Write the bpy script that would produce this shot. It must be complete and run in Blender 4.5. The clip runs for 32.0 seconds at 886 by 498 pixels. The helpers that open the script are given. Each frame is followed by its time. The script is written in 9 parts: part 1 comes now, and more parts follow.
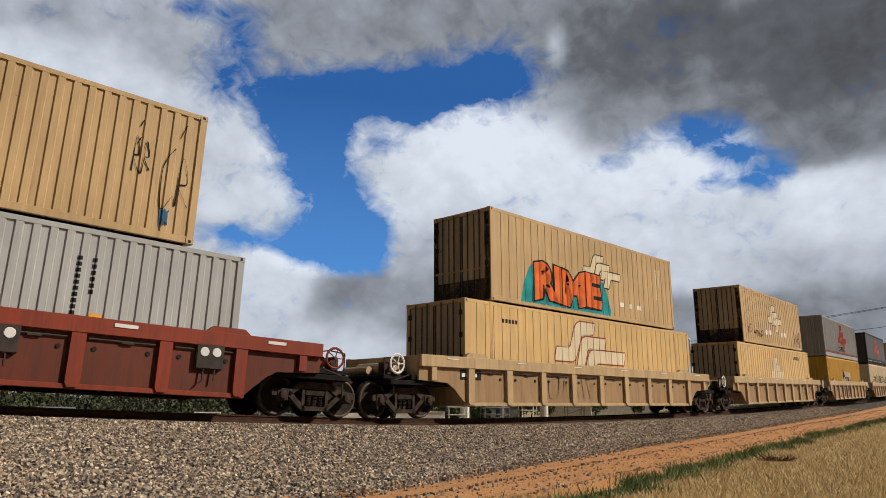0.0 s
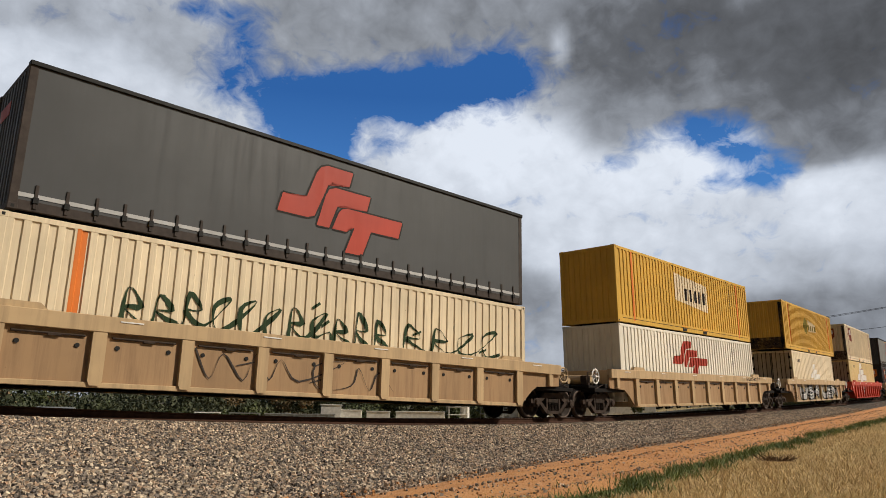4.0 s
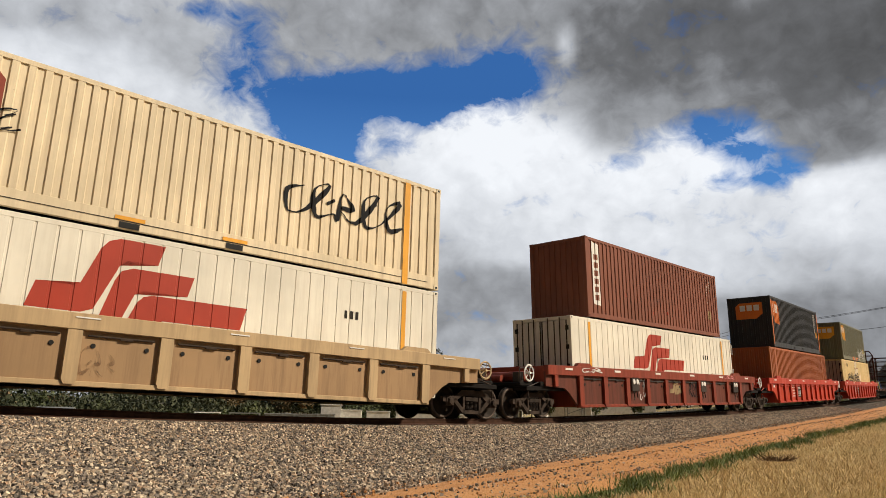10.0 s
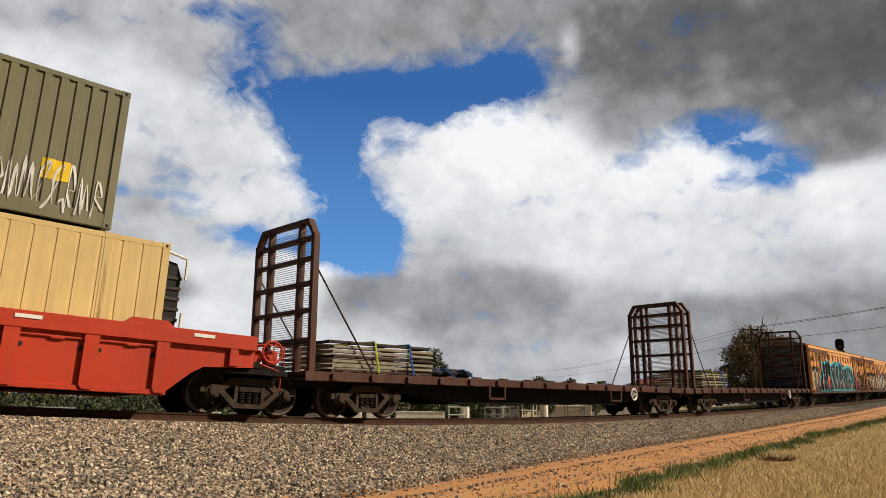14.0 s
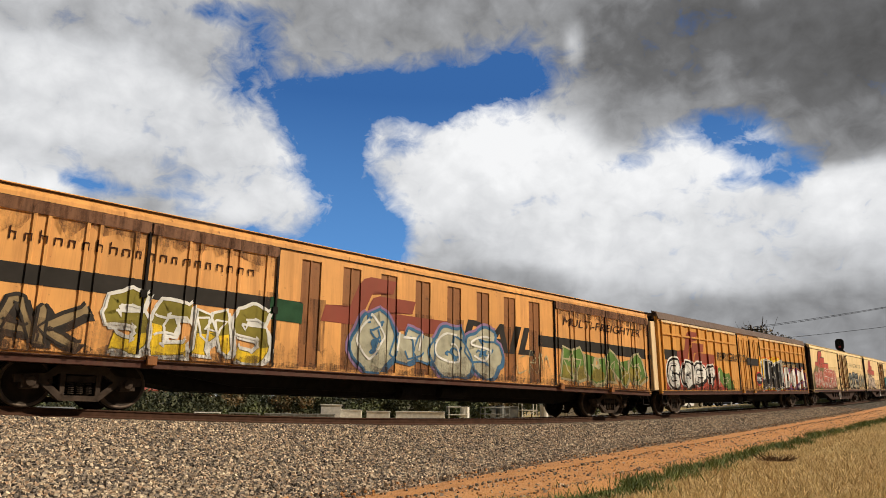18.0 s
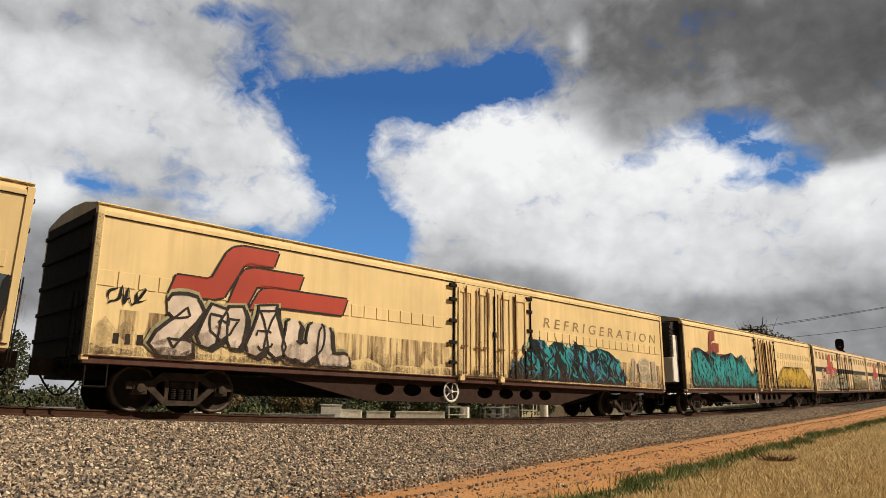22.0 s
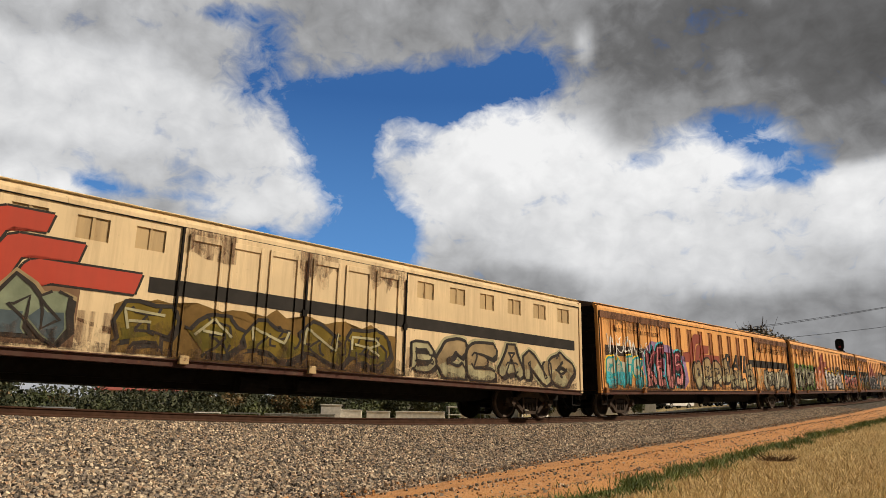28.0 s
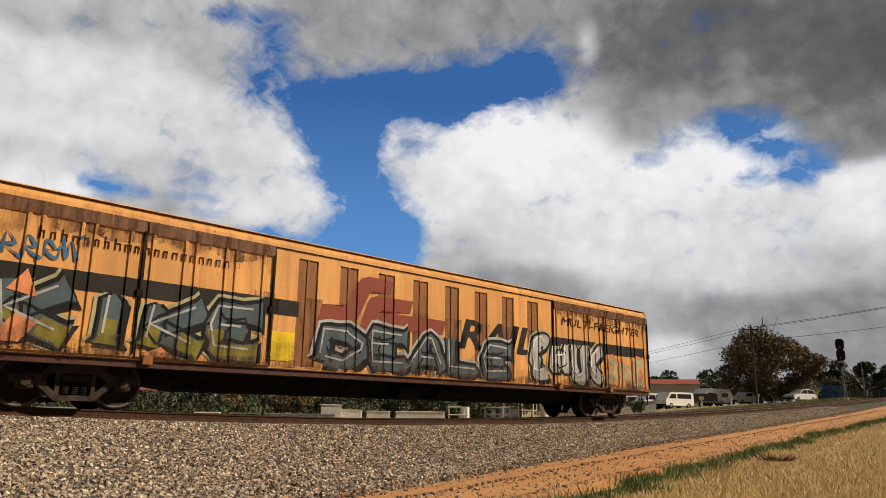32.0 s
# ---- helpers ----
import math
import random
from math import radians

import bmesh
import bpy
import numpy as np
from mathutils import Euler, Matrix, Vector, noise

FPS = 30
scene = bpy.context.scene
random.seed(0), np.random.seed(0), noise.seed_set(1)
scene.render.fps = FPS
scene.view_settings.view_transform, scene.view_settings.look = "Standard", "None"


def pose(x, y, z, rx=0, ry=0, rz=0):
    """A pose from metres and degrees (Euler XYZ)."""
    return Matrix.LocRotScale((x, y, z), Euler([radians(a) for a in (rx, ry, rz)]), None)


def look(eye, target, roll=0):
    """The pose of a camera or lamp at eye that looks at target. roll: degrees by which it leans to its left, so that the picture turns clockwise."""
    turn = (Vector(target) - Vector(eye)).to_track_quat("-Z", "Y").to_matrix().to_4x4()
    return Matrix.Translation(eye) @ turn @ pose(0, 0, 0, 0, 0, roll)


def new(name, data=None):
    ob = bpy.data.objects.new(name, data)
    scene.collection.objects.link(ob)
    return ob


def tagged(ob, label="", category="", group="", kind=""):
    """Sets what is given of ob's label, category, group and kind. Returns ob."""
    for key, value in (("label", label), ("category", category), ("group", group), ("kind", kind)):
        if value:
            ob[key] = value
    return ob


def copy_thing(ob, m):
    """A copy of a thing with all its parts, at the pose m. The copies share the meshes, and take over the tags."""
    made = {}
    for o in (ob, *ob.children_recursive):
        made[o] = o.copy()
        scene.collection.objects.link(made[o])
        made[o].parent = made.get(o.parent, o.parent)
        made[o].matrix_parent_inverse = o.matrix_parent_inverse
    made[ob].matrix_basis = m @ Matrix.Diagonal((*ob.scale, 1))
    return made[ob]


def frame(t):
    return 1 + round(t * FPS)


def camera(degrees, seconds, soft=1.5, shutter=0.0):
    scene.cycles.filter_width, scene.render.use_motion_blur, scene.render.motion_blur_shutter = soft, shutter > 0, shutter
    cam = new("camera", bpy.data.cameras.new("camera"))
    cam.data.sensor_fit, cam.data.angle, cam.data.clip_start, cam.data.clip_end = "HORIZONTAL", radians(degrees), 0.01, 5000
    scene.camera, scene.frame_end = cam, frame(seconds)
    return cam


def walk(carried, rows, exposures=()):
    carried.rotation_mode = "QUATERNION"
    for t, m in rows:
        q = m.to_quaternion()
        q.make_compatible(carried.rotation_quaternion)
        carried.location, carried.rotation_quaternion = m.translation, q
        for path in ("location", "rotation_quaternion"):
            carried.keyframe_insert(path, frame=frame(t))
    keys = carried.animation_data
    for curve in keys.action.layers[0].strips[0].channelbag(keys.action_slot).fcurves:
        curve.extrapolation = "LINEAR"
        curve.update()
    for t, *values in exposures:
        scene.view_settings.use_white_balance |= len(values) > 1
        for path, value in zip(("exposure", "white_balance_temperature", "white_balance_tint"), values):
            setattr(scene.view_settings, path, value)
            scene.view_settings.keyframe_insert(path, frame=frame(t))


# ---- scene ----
cam = camera(63.48, 32.0, soft=0.45)
CAM_Z = 1.1
stand = pose(0, 0, CAM_Z, 103.102, 0, -53.248) @ pose(0, 0, 0, 0, 0, 0.599)
walk(cam, [(0, stand), (32, stand)], exposures=[(0, -0.2, 5850, 10), (4, -0.15, 5900, 10), (8, 0.0, 6100, 10), (12, 0.05, 6350, 10), (32, -0.03, 6550, 10)])

# ---- light: sun behind the camera, broken cloud ahead ----
SUN_EL, SUN_AZ = 36.0, 149.0
world = bpy.data.worlds.new("sky")
scene.world = world
world.use_nodes = True
wn = world.node_tree
sky_tex = wn.nodes.new("ShaderNodeTexSky")
sky_tex.sky_type = "NISHITA"
sky_tex.sun_disc = False
sky_tex.sun_elevation = radians(SUN_EL)
sky_tex.sun_rotation = radians(SUN_AZ)
sky_tex.air_density, sky_tex.dust_density = 1.2, 1.5
wn.links.new(sky_tex.outputs[0], wn.nodes["Background"].inputs[0])
wn.nodes["Background"].inputs[1].default_value = 0.02
sun_data = bpy.data.lights.new("sun", "SUN")
sun_data.energy, sun_data.angle, sun_data.color = 5.0, radians(0.6), (1.0, 0.86, 0.66)
sun = new("sun", sun_data)
_a, _e = radians(SUN_AZ), radians(SUN_EL)
SUN_DIR = Vector((math.sin(_a) * math.cos(_e), math.cos(_a) * math.cos(_e), math.sin(_e)))
sun.matrix_world = look(SUN_DIR * 200, (0, 0, 0))

# ---- the line of the railway: plan and profile ----
_t = np.linspace(-260, 900, 2321)
_plan = 0.18375804 * (np.sqrt((_t - 21.843) ** 2 + 20.658 ** 2) - 20.658) - 0.6421 * (_t - 21.843)
_xe = 2 + np.logaddexp(0, (_t - 2) / 4) * 4
_xe = 130 - np.logaddexp(0, (130 - _xe) / 8) * 8
_prof = 0.058463 * (np.sqrt((_xe - 16.055) ** 2 + 10.021 ** 2) - 10.021) - 0.018067 * (_xe - 16.055)
_base = np.stack([_t, 2.53508 + _plan], 1)
_tan = np.gradient(_base, axis=0)
_tan /= np.linalg.norm(_tan, axis=1)[:, None]
_nrm = np.stack([-_tan[:, 1], _tan[:, 0]], 1)
_arc = np.concatenate([[0], np.cumsum(np.hypot(np.diff(_t), np.diff(_plan)))])
_arc -= np.interp(0, _t, _arc)
_c, _s = math.cos(radians(24.624)), math.sin(radians(24.624))
_turn = np.array([[_c, -_s], [_s, _c]])
LINE = (_base + _nrm * 1.219) @ _turn.T
NORMAL = _nrm @ _turn.T
LEVEL = _prof + CAM_Z - 0.05


def on_line(s, d=0.0, z=0.0):
    """Point at chainage s, d metres from the track centre towards the camera side, z above the rail head."""
    x, y = np.interp(s, _arc, LINE[:, 0]), np.interp(s, _arc, LINE[:, 1])
    nx, ny = np.interp(s, _arc, NORMAL[:, 0]), np.interp(s, _arc, NORMAL[:, 1])
    return Vector((x - nx * d, y - ny * d, np.interp(s, _arc, LEVEL) + z))


def train_shift(t):
    u = t - 15
    w = max(0.0, u - 9)
    return 17.48527 * u - 0.0557932 * u * u - 0.00056393 * u ** 3 + 0.06325 * w * w + 0.000556 * w ** 3


def rail_pose(s, half):
    """Pose of a vehicle whose bogies stand half metres before and behind chainage s."""
    a, b = on_line(s - half), on_line(s + half)
    d = b - a
    m = (a + b) / 2
    return pose(m.x, m.y, m.z, 0, -math.degrees(math.atan2(d.z, math.hypot(d.x, d.y))), math.degrees(math.atan2(d.y, d.x)))


def below(s):
    """Level of the natural ground under the rail head; the line comes down to the crossing."""
    return np.interp(s, [-60, 15, 30, 45, 65, 90, 140], [-1.1, -1.05, -0.76, -0.55, -0.38, -0.25, -0.22])


# ---- mesh building ----
class Shape:
    def __init__(self):
        self.v, self.f = [], []

    def add(self, verts, faces):
        n = len(self.v)
        self.v += [tuple(p) for p in verts]
        self.f += [tuple(n + i for i in f) for f in faces]
        return self

    def box(self, x0, x1, y0, y1, z0, z1, c=0.0):
        if c <= 0:
            v = [(x, y, z) for x in (x0, x1) for y in (y0, y1) for z in (z0, z1)]
            return self.add(v, [(0, 1, 3, 2), (4, 6, 7, 5), (0, 4, 5, 1), (2, 3, 7, 6), (0, 2, 6, 4), (1, 5, 7, 3)])
        pts = []
        for x, sx in ((x0, 1), (x1, -1)):
            for y, sy in ((y0, 1), (y1, -1)):
                for z, sz in ((z0, 1), (z1, -1)):
                    pts += [(x, y + sy * c, z + sz * c), (x + sx * c, y, z + sz * c), (x + sx * c, y + sy * c, z)]
        n = lambda i, j, k, a: 3 * (4 * i + 2 * j + k) + a
        f = []
        for i in (0, 1):
            f.append([n(i, 0, 0, 0), n(i, 0, 1, 0), n(i, 1, 1, 0), n(i, 1, 0, 0)])
            f.append([n(0, i, 0, 1), n(0, i, 1, 1), n(1, i, 1, 1), n(1, i, 0, 1)])
            f.append([n(0, 0, i, 2), n(0, 1, i, 2), n(1, 1, i, 2), n(1, 0, i, 2)])
        for i in (0, 1):
            for j in (0, 1):
                f.append([n(i, j, 0, 0), n(i, j, 1, 0), n(i, j, 1, 1), n(i, j, 0, 1)])
                f.append([n(i, 0, j, 0), n(i, 1, j, 0), n(i, 1, j, 2), n(i, 0, j, 2)])
                f.append([n(0, i, j, 1), n(1, i, j, 1), n(1, i, j, 2), n(0, i, j, 2)])
        for i in (0, 1):
            for j in (0, 1):
                for k in (0, 1):
                    f.append([n(i, j, k, 0), n(i, j, k, 1), n(i, j, k, 2)])
        return self.add(pts, f)

    def rod(self, a, b, r, n=8, r2=None):
        a, b = Vector(a), Vector(b)
        q = (b - a).to_track_quat("Z", "Y").to_matrix()
        r2 = r if r2 is None else r2
        v = []
        for p, rr in ((a, r), (b, r2)):
            v += [p + q @ Vector((rr * math.cos(i * math.tau / n), rr * math.sin(i * math.tau / n), 0)) for i in range(n)]
        f = [(i, (i + 1) % n, n + (i + 1) % n, n + i) for i in range(n)]
        return self.add(v, f + [tuple(range(n - 1, -1, -1)), tuple(range(n, 2 * n))])

    def lathe(self, axis, origin, prof, n=20):
        """prof: (radius, offset along axis) pairs, closed on itself."""
        o = Vector(origin)
        q = Vector(axis).to_track_quat("Z", "Y").to_matrix()
        v = [o + q @ Vector((r * math.cos(i * math.tau / n), r * math.sin(i * math.tau / n), h)) for r, h in prof for i in range(n)]
        m = len(prof)
        f = [(j * n + i, j * n + (i + 1) % n, (j + 1) % m * n + (i + 1) % n, (j + 1) % m * n + i) for j in range(m) for i in range(n)]
        return self.add(v, f)

    def plate(self, pts, y0, y1, axis="y"):
        """A flat outline extruded; pts are (x, z) for axis y, (y, z) for axis x, (x, y) for axis z."""
        put = {"y": lambda a, b, h: (a, h, b), "x": lambda a, b, h: (h, a, b), "z": lambda a, b, h: (a, b, h)}[axis]
        n = len(pts)
        v = [put(a, b, y0) for a, b in pts] + [put(a, b, y1) for a, b in pts]
        f = [(i, (i + 1) % n, n + (i + 1) % n, n + i) for i in range(n)]
        return self.add(v, f + [tuple(range(n - 1, -1, -1)), tuple(range(n, 2 * n))])

    def tube(self, pts, r, n=6):
        for a, b in zip(pts, pts[1:]):
            self.rod(a, b, r, n)
        return self

    def mesh(self, name, smooth=False):
        me = bpy.data.meshes.new(name)
        me.from_pydata(self.v, [], self.f)
        bm = bmesh.new()
        bm.from_mesh(me)
        bmesh.ops.recalc_face_normals(bm, faces=bm.faces)
        bm.to_mesh(me)
        bm.free()
        if smooth:
            me.polygons.foreach_set("use_smooth", [True] * len(me.polygons))
        return me


def part(name, shape, material, parent=None, label="", smooth=False, kind=""):
    me = shape if isinstance(shape, bpy.types.Mesh) else shape.mesh(name, smooth)
    if not me.materials:
        me.materials.append(material)
    ob = new(name, me)
    ob.parent = parent
    return tagged(ob, label, kind=kind)


def thing(name, label, category, group="", kind=""):
    return tagged(new(name), label, category, group, kind)


def bulk(name, verts, faces, material, label, category, smooth=False):
    """One large mesh straight from arrays."""
    me = bpy.data.meshes.new(name)
    me.from_pydata(verts, [], faces)
    if smooth:
        me.polygons.foreach_set("use_smooth", [True] * len(me.polygons))
    me.materials.append(material)
    return tagged(new(name, me), label, category)


# ---- materials ----
def nodes_of(name):
    m = bpy.data.materials.new(name)
    m.use_nodes = True
    nt = m.node_tree
    return m, nt, nt.nodes["Principled BSDF"]


def noise_at(nt, scale, detail=4, rough=0.55, stretch=None, coord="Object"):
    tc = nt.nodes.new("ShaderNodeTexCoord")
    out = tc.outputs[coord]
    if stretch:
        mp = nt.nodes.new("ShaderNodeMapping")
        mp.inputs["Scale"].default_value = stretch
        nt.links.new(out, mp.inputs[0])
        out = mp.outputs[0]
    n = nt.nodes.new("ShaderNodeTexNoise")
    n.inputs["Scale"].default_value, n.inputs["Detail"].default_value, n.inputs["Roughness"].default_value = scale, detail, rough
    nt.links.new(out, n.inputs["Vector"])
    return n.outputs["Fac"]


def ramp(nt, fac, lo, hi, a=0.0, b=1.0):
    r = nt.nodes.new("ShaderNodeMapRange")
    r.inputs[1].default_value, r.inputs[2].default_value, r.inputs[3].default_value, r.inputs[4].default_value = lo, hi, a, b
    nt.links.new(fac, r.inputs[0])
    return r.outputs[0]


def math_node(nt, op, a, b):
    n = nt.nodes.new("ShaderNodeMath")
    n.operation = op
    for i, v in enumerate((a, b)):
        if isinstance(v, (int, float)):
            n.inputs[i].default_value = v
        else:
            nt.links.new(v, n.inputs[i])
    return n.outputs[0]


def blend(nt, fac, a, b):
    n = nt.nodes.new("ShaderNodeMix")
    n.data_type = "RGBA"
    for sock, v in ((n.inputs[0], fac), (n.inputs[6], a), (n.inputs[7], b)):
        if isinstance(v, (int, float)):
            sock.default_value = v
        elif isinstance(v, tuple):
            sock.default_value = (*v[:3], 1)
        else:
            nt.links.new(v, sock)
    return n.outputs[2]


def bump(nt, bsdf, height, strength, distance=0.01):
    b = nt.nodes.new("ShaderNodeBump")
    b.inputs["Strength"].default_value, b.inputs["Distance"].default_value = strength, distance
    nt.links.new(height, b.inputs["Height"])
    nt.links.new(b.outputs[0], bsdf.inputs["Normal"])


def paint(name, col, dirt=0.5, dirt_col=(0.09, 0.06, 0.04), rough=0.45, rust=0.15, fade=0.12, metal=0.0):
    """Weathered paint: broad fading, streaks that run down, rust specks, fine grain."""
    m, nt, b = nodes_of(name)
    broad = noise_at(nt, 0.5, 5)
    streak = noise_at(nt, 1.0, 7, 0.7, (5.0, 5.0, 0.35))
    fine = noise_at(nt, 28, 4, 0.65)
    speck = noise_at(nt, 7.0, 8, 0.7)
    pale = tuple(min(1, c * (1 + fade)) for c in col)
    deep = tuple(c * (1 - fade) for c in col)
    c1 = blend(nt, ramp(nt, broad, 0.35, 0.65), deep, pale)
    amount = math_node(nt, "MULTIPLY", ramp(nt, streak, 0.44, 0.72), ramp(nt, broad, 0.3, 0.75, 0.3 * dirt, dirt))
    c2 = blend(nt, amount, c1, dirt_col)
    c3 = blend(nt, ramp(nt, speck, 0.74 - 0.3 * rust, 0.8 - 0.2 * rust), c2, (0.12, 0.045, 0.018))
    nt.links.new(c3, b.inputs["Base Color"])
    b.inputs["Metallic"].default_value = metal
    b.inputs["Specular IOR Level"].default_value = 0.25
    nt.links.new(ramp(nt, streak, 0.3, 0.8, rough - 0.08, min(1, rough + 0.3)), b.inputs["Roughness"])
    bump(nt, b, fine, 0.12, 0.004)
    return m


def plain(name, col, rough=0.6, metal=0.0, vary=0.25, scale=6.0):
    m, nt, b = nodes_of(name)
    f = noise_at(nt, scale, 5)
    g = noise_at(nt, scale * 9, 3)
    nt.links.new(blend(nt, ramp(nt, f, 0.3, 0.7), tuple(c * (1 - vary) for c in col), tuple(min(1, c * (1 + vary)) for c in col)), b.inputs["Base Color"])
    b.inputs["Roughness"].default_value, b.inputs["Metallic"].default_value = rough, metal
    b.inputs["Specular IOR Level"].default_value = 0.5 if rough < 0.3 else 0.12
    bump(nt, b, g, 0.2, 0.004)
    return m


def glowing(name, col, strength):
    m, nt, b = nodes_of(name)
    b.inputs["Base Color"].default_value = (*col, 1)
    b.inputs["Emission Color"].default_value = (*col, 1)
    b.inputs["Emission Strength"].default_value = strength
    return m


def leafy(name, a, b_):
    m, nt, b = nodes_of(name)
    geo = nt.nodes.new("ShaderNodeNewGeometry")
    nt.links.new(blend(nt, geo.outputs["Random Per Island"], a, b_), b.inputs["Base Color"])
    b.inputs["Roughness"].default_value = 0.75
    return m


STEEL = plain("bogie_steel", (0.048, 0.034, 0.026), 0.75, 0.1, 0.4)
DARK = plain("underframe_black", (0.012, 0.010, 0.009), 0.8, 0.0, 0.4)
WHEEL = plain("wheel_steel", (0.03, 0.022, 0.017), 0.7, 0.2, 0.35)
TREAD = plain("polished_tread", (0.36, 0.33, 0.30), 0.35, 0.7, 0.15)
RIM = plain("worn_wheel_rim", (0.10, 0.075, 0.06), 0.55, 0.3, 0.3)
RAIL_SIDE = plain("rusty_rail", (0.06, 0.03, 0.019), 0.8, 0.1, 0.3)
WHITE = plain("white_paint", (0.72, 0.70, 0.66), 0.5, 0, 0.08)
BLACK = plain("black_paint", (0.02, 0.02, 0.02), 0.5, 0, 0.2)
BEIGE = paint("beige_wagon_paint", (0.47, 0.335, 0.185), 0.7, (0.13, 0.085, 0.05))
RED = paint("red_wagon_paint", (0.42, 0.038, 0.013), 0.35, (0.16, 0.03, 0.02))
MAROON = paint("dark_red_wagon_paint", (0.23, 0.04, 0.019), 0.7, (0.05, 0.025, 0.018))
DECK = paint("rusty_red_deck", (0.06, 0.02, 0.014), 0.7, rust=0.5)

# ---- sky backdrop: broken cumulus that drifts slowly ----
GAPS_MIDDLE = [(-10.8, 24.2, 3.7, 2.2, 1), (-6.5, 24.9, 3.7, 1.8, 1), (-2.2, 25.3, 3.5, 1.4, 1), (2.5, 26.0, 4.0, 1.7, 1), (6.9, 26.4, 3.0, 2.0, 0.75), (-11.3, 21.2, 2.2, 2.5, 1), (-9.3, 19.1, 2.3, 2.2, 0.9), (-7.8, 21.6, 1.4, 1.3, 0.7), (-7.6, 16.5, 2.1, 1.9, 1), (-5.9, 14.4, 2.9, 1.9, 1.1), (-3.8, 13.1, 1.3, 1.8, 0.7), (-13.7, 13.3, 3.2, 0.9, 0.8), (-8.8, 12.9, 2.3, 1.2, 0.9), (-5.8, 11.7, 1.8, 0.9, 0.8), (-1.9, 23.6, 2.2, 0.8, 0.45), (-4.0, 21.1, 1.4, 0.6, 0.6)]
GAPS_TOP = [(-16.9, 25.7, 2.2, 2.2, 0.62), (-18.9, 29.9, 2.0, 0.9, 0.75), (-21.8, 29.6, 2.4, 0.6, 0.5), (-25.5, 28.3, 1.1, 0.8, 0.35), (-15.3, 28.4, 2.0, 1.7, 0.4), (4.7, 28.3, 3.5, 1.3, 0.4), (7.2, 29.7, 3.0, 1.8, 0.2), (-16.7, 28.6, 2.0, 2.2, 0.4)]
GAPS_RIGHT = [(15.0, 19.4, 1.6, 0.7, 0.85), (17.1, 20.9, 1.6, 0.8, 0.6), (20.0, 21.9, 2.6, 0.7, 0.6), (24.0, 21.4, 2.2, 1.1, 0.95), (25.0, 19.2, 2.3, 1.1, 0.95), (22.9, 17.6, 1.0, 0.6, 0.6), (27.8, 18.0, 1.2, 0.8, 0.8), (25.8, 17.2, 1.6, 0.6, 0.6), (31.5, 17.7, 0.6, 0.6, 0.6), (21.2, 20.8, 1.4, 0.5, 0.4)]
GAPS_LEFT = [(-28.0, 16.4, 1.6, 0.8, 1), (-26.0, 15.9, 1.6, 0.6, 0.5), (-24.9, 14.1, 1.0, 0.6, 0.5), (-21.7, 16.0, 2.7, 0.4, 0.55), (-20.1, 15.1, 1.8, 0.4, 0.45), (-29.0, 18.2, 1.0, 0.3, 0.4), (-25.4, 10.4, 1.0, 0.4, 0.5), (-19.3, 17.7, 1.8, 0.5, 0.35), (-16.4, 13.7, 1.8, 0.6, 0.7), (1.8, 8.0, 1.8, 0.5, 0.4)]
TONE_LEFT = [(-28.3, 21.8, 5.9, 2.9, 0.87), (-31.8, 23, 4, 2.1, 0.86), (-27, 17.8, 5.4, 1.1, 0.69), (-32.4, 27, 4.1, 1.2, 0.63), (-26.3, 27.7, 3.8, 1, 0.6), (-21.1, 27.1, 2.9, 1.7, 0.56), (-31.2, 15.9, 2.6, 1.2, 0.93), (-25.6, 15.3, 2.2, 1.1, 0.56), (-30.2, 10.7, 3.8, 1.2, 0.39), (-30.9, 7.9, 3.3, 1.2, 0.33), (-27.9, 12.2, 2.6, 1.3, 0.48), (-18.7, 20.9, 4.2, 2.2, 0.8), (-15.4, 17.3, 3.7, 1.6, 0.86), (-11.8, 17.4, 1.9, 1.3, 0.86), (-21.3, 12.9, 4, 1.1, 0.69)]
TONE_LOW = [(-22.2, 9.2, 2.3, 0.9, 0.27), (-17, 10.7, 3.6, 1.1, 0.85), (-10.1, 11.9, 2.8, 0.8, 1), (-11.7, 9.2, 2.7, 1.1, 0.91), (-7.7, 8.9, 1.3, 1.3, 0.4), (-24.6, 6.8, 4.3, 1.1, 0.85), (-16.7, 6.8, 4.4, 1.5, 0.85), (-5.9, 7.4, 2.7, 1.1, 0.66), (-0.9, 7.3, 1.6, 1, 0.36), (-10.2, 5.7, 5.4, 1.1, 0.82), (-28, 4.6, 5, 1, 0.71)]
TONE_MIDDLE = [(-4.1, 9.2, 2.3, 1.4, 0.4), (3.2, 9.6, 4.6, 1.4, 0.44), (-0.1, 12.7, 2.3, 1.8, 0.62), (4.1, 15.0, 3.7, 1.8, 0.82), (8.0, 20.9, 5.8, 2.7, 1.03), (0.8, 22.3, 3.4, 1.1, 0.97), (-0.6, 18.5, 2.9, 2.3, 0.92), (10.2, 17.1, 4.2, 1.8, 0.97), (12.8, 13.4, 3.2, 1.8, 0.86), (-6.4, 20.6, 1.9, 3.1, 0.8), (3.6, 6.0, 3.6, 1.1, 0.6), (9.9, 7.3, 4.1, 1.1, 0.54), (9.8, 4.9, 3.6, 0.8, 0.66)]
